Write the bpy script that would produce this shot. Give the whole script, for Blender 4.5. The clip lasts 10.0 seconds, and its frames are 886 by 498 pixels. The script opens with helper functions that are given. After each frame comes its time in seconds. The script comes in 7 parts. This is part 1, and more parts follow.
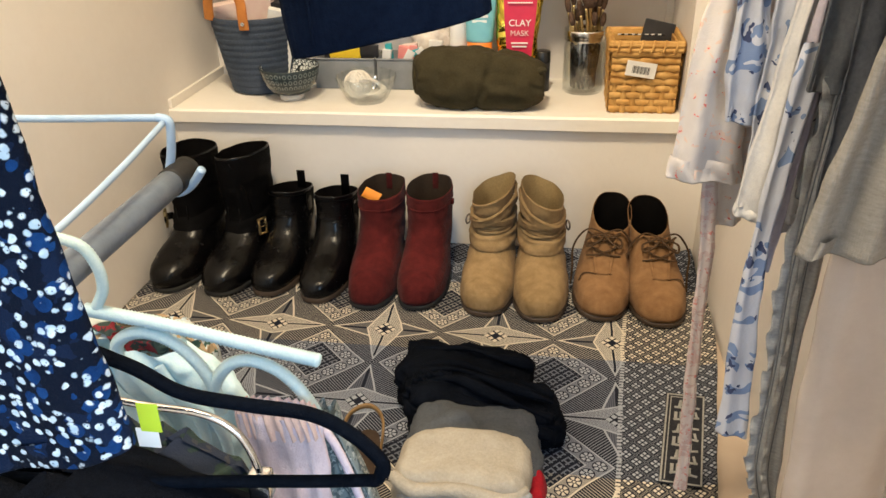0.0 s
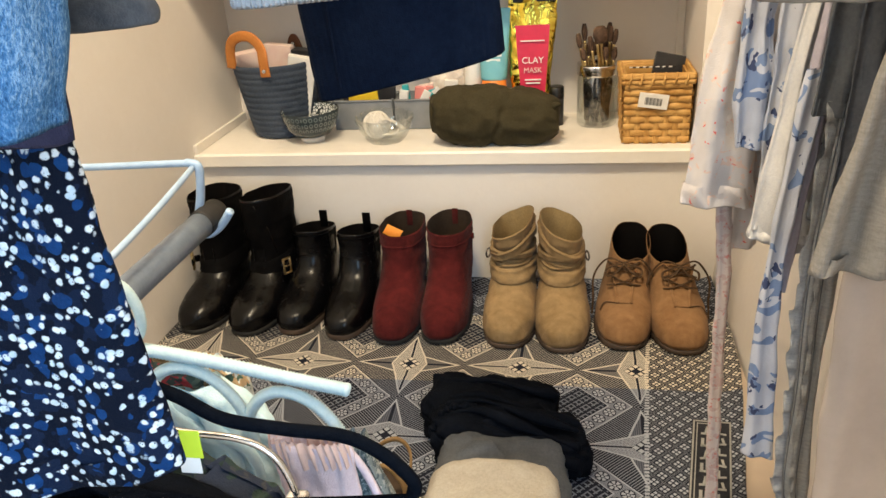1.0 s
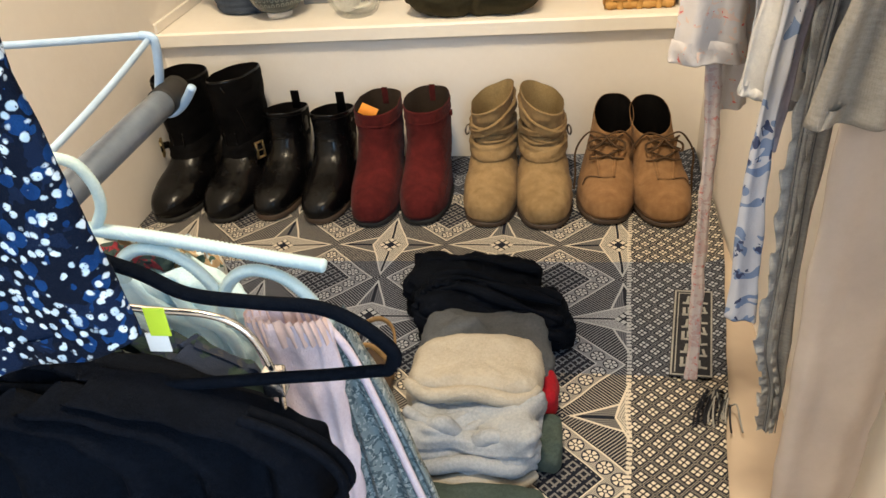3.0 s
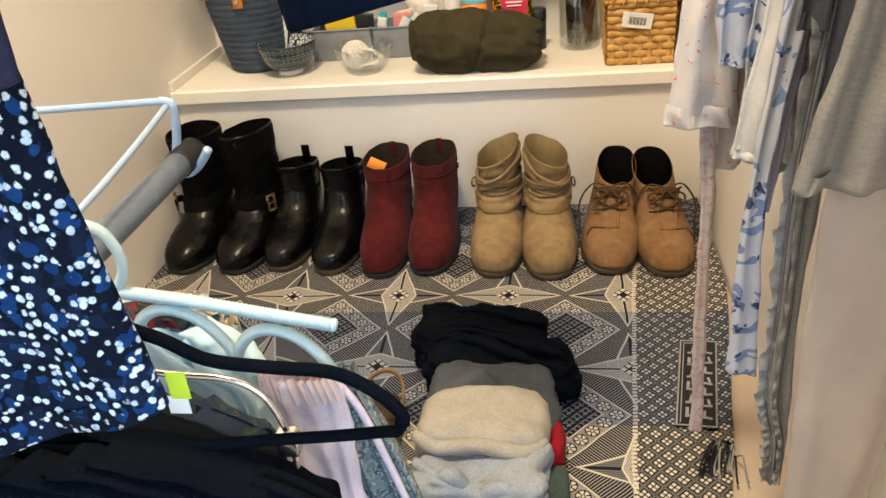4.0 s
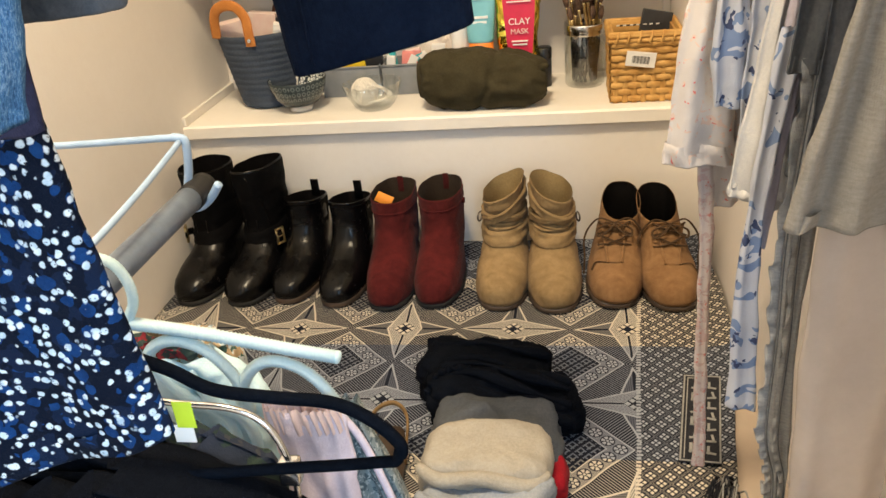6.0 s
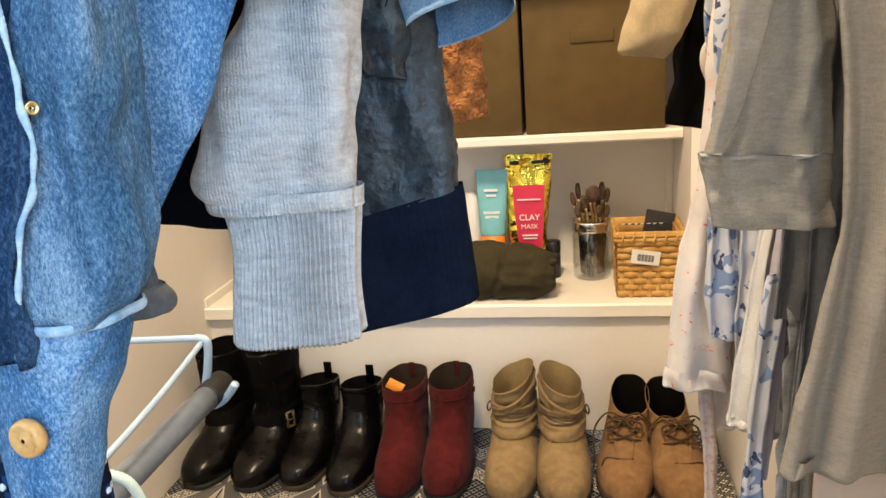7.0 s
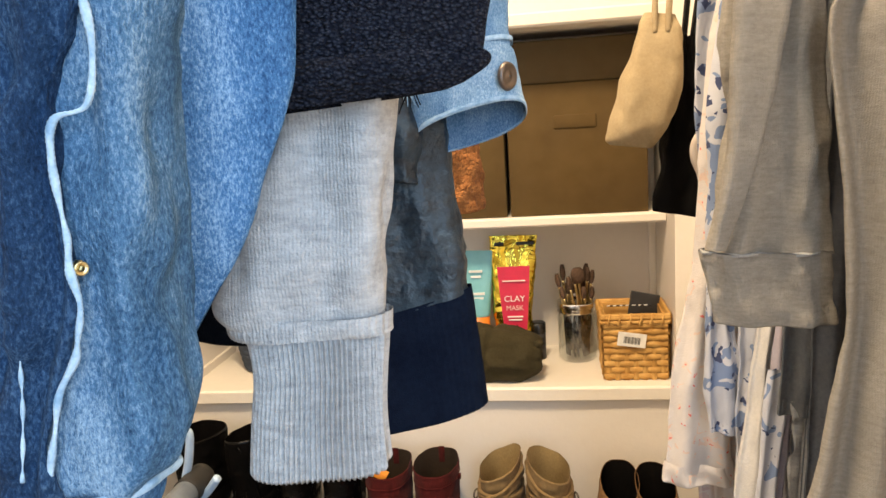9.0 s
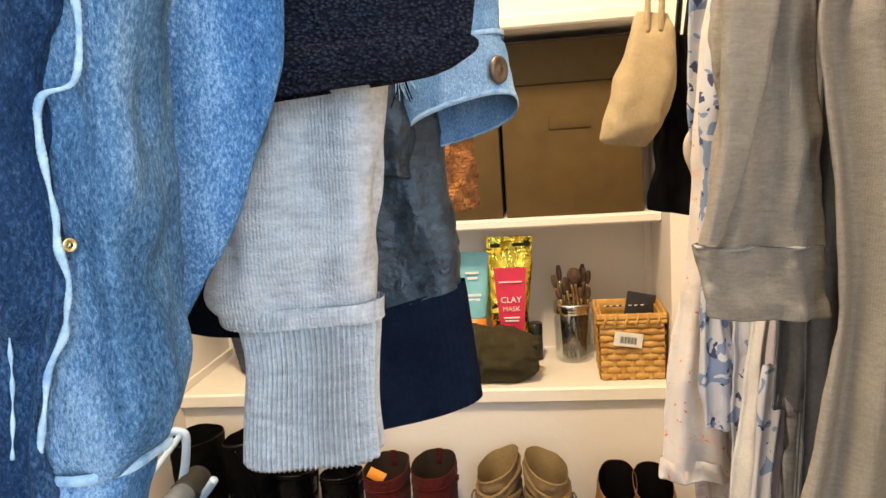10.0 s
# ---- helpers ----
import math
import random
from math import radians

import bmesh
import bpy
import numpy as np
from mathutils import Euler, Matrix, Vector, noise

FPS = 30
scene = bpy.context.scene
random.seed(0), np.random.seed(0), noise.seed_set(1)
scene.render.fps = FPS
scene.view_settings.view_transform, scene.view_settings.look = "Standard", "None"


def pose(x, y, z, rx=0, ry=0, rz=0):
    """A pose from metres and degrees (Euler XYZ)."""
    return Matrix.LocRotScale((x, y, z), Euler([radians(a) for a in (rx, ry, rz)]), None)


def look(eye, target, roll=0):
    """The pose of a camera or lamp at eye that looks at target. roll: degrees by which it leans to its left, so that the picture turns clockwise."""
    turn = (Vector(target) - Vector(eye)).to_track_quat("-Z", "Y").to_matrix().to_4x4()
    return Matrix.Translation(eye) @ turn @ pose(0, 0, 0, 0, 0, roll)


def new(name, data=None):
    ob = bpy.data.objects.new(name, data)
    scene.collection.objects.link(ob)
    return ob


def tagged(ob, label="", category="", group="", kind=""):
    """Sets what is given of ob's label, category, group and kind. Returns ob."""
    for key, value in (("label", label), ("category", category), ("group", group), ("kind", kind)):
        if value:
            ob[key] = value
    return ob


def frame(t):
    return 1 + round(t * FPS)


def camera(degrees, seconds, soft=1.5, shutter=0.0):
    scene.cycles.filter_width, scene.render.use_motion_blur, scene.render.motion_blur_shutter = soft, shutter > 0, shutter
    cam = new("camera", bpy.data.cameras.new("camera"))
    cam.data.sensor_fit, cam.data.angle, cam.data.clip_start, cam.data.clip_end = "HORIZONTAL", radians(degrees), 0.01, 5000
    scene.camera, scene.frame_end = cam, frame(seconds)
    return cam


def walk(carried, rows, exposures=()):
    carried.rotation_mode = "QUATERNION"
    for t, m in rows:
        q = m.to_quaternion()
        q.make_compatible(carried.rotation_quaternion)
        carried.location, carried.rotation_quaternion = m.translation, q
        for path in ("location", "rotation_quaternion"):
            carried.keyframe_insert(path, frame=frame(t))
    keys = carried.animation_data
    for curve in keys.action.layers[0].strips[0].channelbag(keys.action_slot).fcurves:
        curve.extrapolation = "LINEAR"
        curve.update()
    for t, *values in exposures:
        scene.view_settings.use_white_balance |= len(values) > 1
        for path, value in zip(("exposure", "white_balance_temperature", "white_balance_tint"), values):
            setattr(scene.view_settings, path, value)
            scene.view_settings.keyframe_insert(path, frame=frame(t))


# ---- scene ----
cam = camera(60.7, 10.0)
PATH = [
    (0, (0.226, 0.055, 0.76), (-0.053, 1.8, -0.176), -1.6),
    (0.5, (0.22, 0.038, 0.766), (-0.138, 1.8, -0.11), -3.4),
    (1, (0.228, 0.033, 0.765), (-0.107, 1.815, -0.081), -4.0),
    (1.5, (0.23, 0.041, 0.76), (-0.088, 1.81, -0.117), -4.5),
    (2, (0.23, 0.042, 0.758), (-0.084, 1.787, -0.168), -4.7),
    (2.5, (0.23, 0.046, 0.748), (-0.066, 1.725, -0.298), -5.0),
    (2.7, (0.226, 0.054, 0.735), (-0.06, 1.687, -0.384), -5.2),
    (4, (0.232, 0.039, 0.763), (-0.074, 1.738, -0.247), -5.9),
    (4.5, (0.231, 0.04, 0.763), (-0.082, 1.753, -0.221), -5.9),
    (5, (0.232, 0.038, 0.764), (-0.08, 1.759, -0.207), -5.8),
    (6.3, (0.243, 0.02, 0.779), (-0.075, 1.665, -0.051), -5.8),
    (6.5, (0.244, 0.016, 0.792), (-0.102, 1.812, -0.017), -5.6),
    (6.6, (0.242, 0.018, 0.807), (-0.079, 1.716, 0.091), -5.7),
    (6.7, (0.252, 0.007, 0.821), (-0.094, 1.724, 0.167), -5.2),
    (7, (0.251, 0.016, 0.837), (-0.104, 1.908, 0.297), -4.3),
    (7.5, (0.245, 0.023, 0.855), (-0.095, 1.948, 0.432), -3.2),
    (8, (0.24, 0.034, 0.854), (-0.075, 1.971, 0.47), -4.0),
    (8.5, (0.237, 0.029, 0.852), (-0.051, 1.972, 0.477), -3.8),
    (9, (0.233, 0.025, 0.852), (-0.056, 1.972, 0.497), -3.7),
    (9.5, (0.234, 0.018, 0.85), (-0.051, 1.968, 0.509), -3.8),
    (10, (0.235, 0.023, 0.847), (-0.046, 1.973, 0.502), -4.1),
]
walk(cam, [(t, look(eye, target, roll)) for t, eye, target, roll in PATH],
     [(0, 0.0, 5900, 10), (5.2, 0.0, 5950, 10), (6.5, 0.0, 6150, 11), (7.5, 0.0, 6300, 13), (10, 0.0, 6500, 14)])


# ---- world and light ----
world = bpy.data.worlds.new("sky")
scene.world = world
world.use_nodes = True
wn = world.node_tree.nodes
sky = wn.new("ShaderNodeTexSky")
sky.sky_type, sky.sun_disc, sky.sun_elevation, sky.sun_rotation = "NISHITA", False, 0.7, 2.6
world.node_tree.links.new(sky.outputs["Color"], wn["Background"].inputs["Color"])
wn["Background"].inputs["Strength"].default_value = 0.1


def area_lamp(name, m, sx, sy, watts, colour):
    data = bpy.data.lights.new(name, "AREA")
    data.shape, data.size, data.size_y, data.energy, data.color = "RECTANGLE", sx, sy, watts, colour
    ob = new(name, data)
    ob.matrix_world = m
    return ob


# daylight through the bedroom window, a warm lamp in the closet ceiling
area_lamp("window_daylight", look((1.0, -1.47, 1.31), (-0.10, 0.3, 0.6)), 1.1, 1.36, 52, (0.50, 0.76, 1.0))
area_lamp("ceiling_lamp_light", pose(0.02, 0.36, 2.29), 0.26, 0.26, 53, (1.0, 0.78, 0.48))


# ---- material helpers ----
class Sock:
    """A value in a node tree that takes arithmetic."""

    def __init__(self, tree, out):
        self.tree, self.out = tree, out

    def op(self, kind, *others, flip=False):
        n = self.tree.nodes.new("ShaderNodeMath")
        n.operation = kind
        vals = (*others, self) if flip else (self, *others)
        for i, v in enumerate(vals):
            if isinstance(v, Sock):
                self.tree.links.new(v.out, n.inputs[i])
            else:
                n.inputs[i].default_value = v
        return Sock(self.tree, n.outputs[0])

    def __add__(self, o): return self.op("ADD", o)
    def __sub__(self, o): return self.op("SUBTRACT", o)
    def __rsub__(self, o): return self.op("SUBTRACT", o, flip=True)
    def __mul__(self, o): return self.op("MULTIPLY", o)
    def __truediv__(self, o): return self.op("DIVIDE", o)
    def __lt__(self, o): return self.op("LESS_THAN", o)
    def __gt__(self, o): return self.op("GREATER_THAN", o)
    def abs(self): return self.op("ABSOLUTE")
    def sin(self): return self.op("SINE")
    def fract(self): return self.op("FRACT")
    def mod2(self, n): return (self / n).op("FRACT") * n
    def least(self, o): return self.op("MINIMUM", o)
    def most(self, o): return self.op("MAXIMUM", o)
    def atan(self, o): return self.op("ARCTAN2", o)


class Mat:
    """A principled material with shorthand for its textures."""

    def __init__(self, name, rough=0.8, metal=0.0, **more):
        self.m = bpy.data.materials.new(name)
        self.m.use_nodes = True
        self.t = self.m.node_tree
        self.b = self.t.nodes["Principled BSDF"]
        self.b.inputs["Roughness"].default_value = rough
        self.b.inputs["Metallic"].default_value = metal
        for key, value in more.items():
            self.b.inputs[key.replace("_", " ")].default_value = value
        self.co = self.t.nodes.new("ShaderNodeTexCoord").outputs["Object"]
        self.bumped = None

    def axes(self, co=None):
        n = self.t.nodes.new("ShaderNodeSeparateXYZ")
        self.t.links.new(co or self.co, n.inputs[0])
        return [Sock(self.t, o) for o in n.outputs]

    def stretched(self, sx, sy, sz, rot=(0, 0, 0)):
        n = self.t.nodes.new("ShaderNodeMapping")
        n.inputs["Scale"].default_value = (sx, sy, sz)
        n.inputs["Rotation"].default_value = rot
        self.t.links.new(self.co, n.inputs["Vector"])
        return n.outputs[0]

    def noise(self, scale, detail=3, co=None, rough=0.55, warp=0.0):
        n = self.t.nodes.new("ShaderNodeTexNoise")
        n.inputs["Scale"].default_value, n.inputs["Detail"].default_value = scale, detail
        n.inputs["Roughness"].default_value, n.inputs["Distortion"].default_value = rough, warp
        self.t.links.new(co or self.co, n.inputs["Vector"])
        return Sock(self.t, n.outputs[0])

    def cells(self, scale, co=None, feature="F1", random=1.0, colour=False):
        n = self.t.nodes.new("ShaderNodeTexVoronoi")
        n.feature = feature
        n.inputs["Scale"].default_value, n.inputs["Randomness"].default_value = scale, random
        self.t.links.new(co or self.co, n.inputs["Vector"])
        if colour:
            s = self.t.nodes.new("ShaderNodeSeparateColor")
            self.t.links.new(n.outputs["Color"], s.inputs[0])
            return Sock(self.t, n.outputs[0]), Sock(self.t, s.outputs[0])
        return Sock(self.t, n.outputs[0])

    def ramp(self, value, *stops):
        n = self.t.nodes.new("ShaderNodeValToRGB")
        e = n.color_ramp.elements
        while len(e) < len(stops):
            e.new(0.5)
        for el, (p, c) in zip(e, stops):
            el.position, el.color = p, (*c, 1)
        self.t.links.new(value.out, n.inputs[0])
        return n.outputs[0]

    def mix(self, fac, a, b):
        n = self.t.nodes.new("ShaderNodeMix")
        n.data_type = "RGBA"
        for sock, v in ((n.inputs[0], fac), (n.inputs[6], a), (n.inputs[7], b)):
            if isinstance(v, Sock):
                self.t.links.new(v.out, sock)
            elif isinstance(v, tuple):
                sock.default_value = (*v, 1)
            elif isinstance(v, (int, float)):
                sock.default_value = v
            else:
                self.t.links.new(v, sock)
        return n.outputs[2]

    def colour(self, out):
        if isinstance(out, tuple):
            self.b.inputs["Base Color"].default_value = (*out, 1)
        else:
            self.t.links.new(out, self.b.inputs["Base Color"])
        return self

    def rough(self, sock):
        self.t.links.new(sock.out, self.b.inputs["Roughness"])
        return self

    def bump(self, height, metres, strength=1.0):
        n = self.t.nodes.new("ShaderNodeBump")
        n.inputs["Distance"].default_value, n.inputs["Strength"].default_value = metres, strength
        self.t.links.new(height.out, n.inputs["Height"])
        if self.bumped:
            self.t.links.new(self.bumped, n.inputs["Normal"])
        self.bumped = n.outputs[0]
        self.t.links.new(self.bumped, self.b.inputs["Normal"])
        return self


def cloth(name, a, b, weave=900, rough=0.92, bump=0.0005, blotch=14, sheen=0.25, fibre=260):
    """Woven or knitted cloth: two tones in blotches and fibres, and a fine weave."""
    m = Mat(name, rough)
    m.b.inputs["Specular IOR Level"].default_value = 0.03 if max(b) < 0.03 else 0.12
    m.b.inputs["Sheen Weight"].default_value = 0.0 if max(b) < 0.03 else sheen * 0.06
    fine = m.noise(fibre, 4, rough=0.7)
    m.colour(m.ramp(m.noise(blotch, 3) * 0.45 + fine * 0.55, (0.32, a), (0.68, b)))
    m.bump(m.noise(weave, 2), bump).bump(m.noise(70, 3), bump * 1.2)
    return m.m


def heather(name, a, b, warm=1.0):
    """Melange jersey: short sideways streaks and fine upright wales."""
    m = Mat(name, 0.95)
    m.b.inputs["Specular IOR Level"].default_value = 0.12
    streak = m.noise(260, 4, m.stretched(0.35, 0.35, 1.6), 0.7)
    x, y, z = m.axes()
    wale = (x * 5600 + m.noise(60, 2) * 3.0).sin()
    m.colour(m.ramp(streak * 0.66 + m.noise(420, 3) * 0.34 + wale * 0.009, (0.28, a), (0.72, b)))
    m.bump(m.noise(1300, 2), 0.0006).bump(wale, 0.00005).bump(m.noise(45, 4), 0.0014)
    return m.m


def leather(name, a, b, rough=0.32):
    m = Mat(name, rough)
    m.b.inputs["Specular IOR Level"].default_value = 0.26
    n = m.noise(34, 4)
    m.colour(m.ramp(n, (0.35, a), (0.7, b)))
    m.rough(m.noise(60, 3) * 0.16 + (rough - 0.08))
    m.bump(m.noise(800, 3), 0.0001).bump(m.noise(36, 3, warp=0.6), 0.0012)
    return m.m


def suede(name, a, b, rough=0.95):
    """Brushed leather: broad soft nap marks, faint grain, scuffs."""
    m = Mat(name, rough)
    m.b.inputs["Specular IOR Level"].default_value = 0.12
    m.b.inputs["Sheen Weight"].default_value = 0.04
    nap = m.noise(22, 4, m.stretched(1, 1, 0.7), 0.6, 0.7) * 0.62 + m.noise(95, 3) * 0.28 + m.noise(700, 2) * 0.10
    m.colour(m.ramp(nap, (0.34, a), (0.66, b)))
    m.bump(m.noise(900, 3), 0.0004).bump(m.noise(48, 4, warp=0.8), 0.0022)
    return m.m


def plain(name, a, b=None, rough=0.5, metal=0.0, scale=40, bump=0.0002):
    m = Mat(name, rough, metal)
    m.colour(m.ramp(m.noise(scale, 4), (0.3, a), (0.7, b or tuple(c * 0.86 for c in a))))
    m.rough(m.noise(scale * 2, 3) * 0.2 + (rough - 0.1))
    m.bump(m.noise(scale * 6, 3), bump)
    return m.m


def paint(name, a, b):
    m = Mat(name, 0.6)
    m.colour(m.ramp(m.noise(3.0, 5) * 0.7 + m.noise(60, 3) * 0.3, (0.3, a), (0.7, b)))
    m.bump(m.noise(140, 3), 0.0003).bump(m.noise(16, 4), 0.0010)
    return m.m


# ---- materials ----
WALL = paint("cream_wall_paint", (0.84, 0.79, 0.73), (0.79, 0.735, 0.67))
SHELF = paint("white_gloss_paint", (0.86, 0.81, 0.73), (0.80, 0.74, 0.66))
CEIL = paint("ceiling_paint", (0.8, 0.78, 0.74), (0.76, 0.73, 0.7))
FLOOR = plain("pale_floor", (0.55, 0.45, 0.35), (0.45, 0.36, 0.28), 0.6, scale=8)
BLACK_LEATHER = leather("black_leather", (0.002, 0.002, 0.0025), (0.004, 0.0035, 0.0035), 0.25)
BLACK_SUEDE = cloth("matt_black_leather", (0.002, 0.002, 0.0025), (0.006, 0.0055, 0.0055), rough=0.6)
BROWN_SOLE = plain("brown_sole_edge", (0.07, 0.045, 0.028), (0.04, 0.025, 0.016), 0.6)
BLACK_RUBBER = plain("black_rubber", (0.006, 0.006, 0.006), (0.014, 0.013, 0.012), 0.7)
RED_SUEDE = suede("burgundy_suede", (0.036, 0.005, 0.005), (0.092, 0.012, 0.011))
TAN_SUEDE = suede("khaki_suede", (0.18, 0.115, 0.050), (0.31, 0.208, 0.100))
BROWN_SUEDE = suede("brown_nubuck", (0.160, 0.083, 0.035), (0.265, 0.150, 0.070))
# medium brown laces, darkened to carry the shadows round them
LACE = cloth("shade_darkened_brown_lace", (0.045, 0.026, 0.014), (0.10, 0.06, 0.032))
# near black: the shade inside the boot openings is painted into this lining
SHADED_LINING = cloth("shaded_lining", (0.003, 0.003, 0.003), (0.007, 0.006, 0.006))
BROWN_LINING = cloth("brown_lining", (0.02, 0.013, 0.009), (0.04, 0.027, 0.018))
TAN_LINING = cloth("tan_lining", (0.2, 0.14, 0.06), (0.32, 0.23, 0.11))
BRASS = plain("worn_brass", (0.72, 0.56, 0.28), (0.5, 0.38, 0.18), 0.3, 1.0)
CHROME = plain("chrome", (0.8, 0.8, 0.8), (0.65, 0.65, 0.66), 0.18, 1.0)
ORANGE_PAPER = plain("orange_paper", (0.85, 0.32, 0.03), (0.75, 0.25, 0.02), 0.7)
# white wire with the blue of the window light put into its colour
WHITE_WIRE = plain("daylight_blue_coated_wire", (0.45, 0.60, 0.80), (0.38, 0.52, 0.72), 0.35)
GREY_TUBE = plain("grey_painted_tube", (0.19, 0.23, 0.29), (0.13, 0.16, 0.21), 0.38)
# white yarn; the cyan cast of daylight is painted into both tones
WHITE_WRAP = cloth("daylight_tinted_white_yarn", (0.55, 0.72, 0.74), (0.72, 0.85, 0.86), 500)
BLACK_VELVET = cloth("black_velvet", (0.0012, 0.002, 0.004), (0.005, 0.007, 0.012), sheen=0.1)
YELLOW_PAPER = plain("yellow_green_tag", (0.62, 0.8, 0.03), (0.55, 0.7, 0.03), 0.6)
GREY_KNIT = heather("heather_grey_jersey", (0.27, 0.272, 0.278), (0.53, 0.532, 0.54))
GREY_MARL = heather("warm_grey_jersey", (0.225, 0.208, 0.185), (0.37, 0.345, 0.31))
GREY_LONG = heather("light_warm_grey_jersey", (0.215, 0.200, 0.18), (0.33, 0.31, 0.285))
GREY_SCARF = heather("pale_grey_scarf_jersey", (0.26, 0.265, 0.27), (0.44, 0.445, 0.45))
BLUSH = cloth("pale_blush_cotton", (0.46, 0.395, 0.345), (0.52, 0.45, 0.40), 900, 0.9, 0.0002, 9, fibre=60)
SANDAL_TAN = leather("olive_tan_leather", (0.15, 0.085, 0.03), (0.26, 0.16, 0.065), 0.5)
GREY_DARK = cloth("charcoal_jersey", (0.082, 0.09, 0.106), (0.145, 0.156, 0.178), 1200, 0.95, 0.0004, 30)
GREY_MID = cloth("mid_grey_jersey", (0.092, 0.098, 0.108), (0.165, 0.173, 0.187), 1200, 0.95, 0.0004, 30)
FOLD_GREY = cloth("slate_grey_jersey", (0.046, 0.050, 0.058), (0.086, 0.092, 0.102), 1200, 0.95, 0.0004, 30)
NAVY = cloth("navy_ribbed_knit", (0.003, 0.005, 0.013), (0.008, 0.013, 0.027), 1200, 0.9, 0.0004, 40)


def boucle(name, a, b):
    """Curly looped knit in small uneven beads."""
    m = Mat(name, 0.95)
    m.b.inputs["Specular IOR Level"].default_value = 0.1
    bead = m.cells(760, m.stretched(1.0, 1.0, 1.5), "F1")
    m.colour(m.ramp(bead, (0.15, b), (0.6, a)))
    m.bump(1.0 - bead, 0.002).bump(m.noise(900, 3), 0.001)
    return m.m


NAVY_BOUCLE = boucle("navy_boucle_knit", (0.009, 0.011, 0.020), (0.040, 0.046, 0.068))
PLUM = cloth("dark_plum_knit", (0.018, 0.018, 0.04), (0.035, 0.034, 0.065))
BLACK_CLOTH = cloth("black_cotton", (0.0018, 0.0024, 0.004), (0.006, 0.0075, 0.012), 800, 0.85, 0.0008, sheen=0.1)
OLIVE = cloth("dark_olive_jersey", (0.032, 0.026, 0.012), (0.058, 0.048, 0.025), 900, 0.92, 0.0006, 20)
OATMEAL = cloth("oatmeal_sweater_knit", (0.29, 0.258, 0.208), (0.41, 0.372, 0.312), 600, 0.96, 0.001, 30)
GREY_BLUE = cloth("pale_grey_blue_cotton", (0.2, 0.215, 0.24), (0.36, 0.375, 0.40), 700)
DARK_GREEN = cloth("dark_green_cotton", (0.03, 0.045, 0.04), (0.07, 0.09, 0.08))
RED_CLOTH = cloth("red_cotton", (0.22, 0.006, 0.012), (0.33, 0.012, 0.02))
PINK = cloth("pale_pink_cotton", (0.70, 0.58, 0.65), (0.86, 0.75, 0.81), 700, 0.9, 0.0006)
PEACH = cloth("peach_cotton", (0.76, 0.54, 0.48), (0.86, 0.67, 0.60), 700)
LIGHT_BLUE = cloth("light_blue_cotton", (0.58, 0.82, 0.92), (0.76, 0.92, 0.98), 700)
TEDDY = cloth("rust_teddy_fleece", (0.20, 0.07, 0.02), (0.42, 0.17, 0.055), 300, 1.0, 0.005, 120, 0.5, 180)
CANVAS = cloth("beige_canvas", (0.33, 0.25, 0.145), (0.44, 0.35, 0.22), 700)
# box brown toned down: shade under the top shelf put into the lid's colour
LID_SHADED = plain("shelf_shaded_fabric_lid", (0.085, 0.055, 0.018), (0.07, 0.045, 0.015), 0.85, scale=12)
BOX_BROWN = plain("olive_brown_fabric_box", (0.098, 0.058, 0.012), (0.080, 0.046, 0.010), 0.85, scale=12)
ROPE = cloth("slate_blue_cotton_rope", (0.035, 0.047, 0.072), (0.075, 0.092, 0.125), 600)
TAN_LEATHER = leather("orange_tan_leather", (0.42, 0.15, 0.03), (0.55, 0.22, 0.05), 0.45)
DARK_TAN_LEATHER = leather("dark_tan_leather", (0.12, 0.04, 0.02), (0.18, 0.07, 0.03), 0.45)
GREY_BIN = plain("grey_plastic", (0.24, 0.25, 0.26), (0.2, 0.21, 0.22), 0.5)
COTTON = cloth("white_cotton_wool", (0.75, 0.7, 0.6), (0.88, 0.84, 0.76), 500, 1.0, 0.002)
PALE_CARD = plain("pale_pink_card", (0.75, 0.55, 0.5), (0.8, 0.65, 0.58), 0.6)
WHITE_CARD = plain("white_card", (0.82, 0.8, 0.76), (0.76, 0.73, 0.69), 0.6)
YELLOW_CARD = plain("yellow_card", (0.85, 0.6, 0.02), (0.8, 0.55, 0.02), 0.5)
BLACK_CARD = plain("black_card", (0.012, 0.012, 0.014), (0.025, 0.025, 0.028), 0.45)
AQUA = plain("aqua_plastic", (0.22, 0.52, 0.58), (0.18, 0.46, 0.53), 0.35)
ORANGE = plain("orange_plastic", (0.85, 0.25, 0.03), (0.78, 0.2, 0.02), 0.4)
MAGENTA = plain("red_pink_print", (0.65, 0.03, 0.08), (0.58, 0.025, 0.07), 0.35)
INK = plain("black_ink", (0.015, 0.015, 0.018), (0.03, 0.03, 0.03), 0.6)
WHITE_INK = plain("white_ink", (0.88, 0.86, 0.84), (0.8, 0.8, 0.78), 0.6)
CAPTION = cloth("grey_woven_caption", (0.2, 0.2, 0.2), (0.36, 0.35, 0.33))
RUG_BLACK = cloth("black_woven_panel", (0.012, 0.013, 0.018), (0.03, 0.03, 0.035))
WICKER = leather("honey_wicker", (0.46, 0.24, 0.06), (0.66, 0.40, 0.13), 0.55)
BRISTLE = cloth("brush_bristle", (0.025, 0.016, 0.012), (0.16, 0.10, 0.07), 500, blotch=60)
WOOD_BLACK = plain("black_lacquer", (0.01, 0.01, 0.011), (0.02, 0.02, 0.02), 0.25)
HORN = plain("amber_horn_button", (0.42, 0.2, 0.05), (0.7, 0.45, 0.18), 0.3, scale=120)
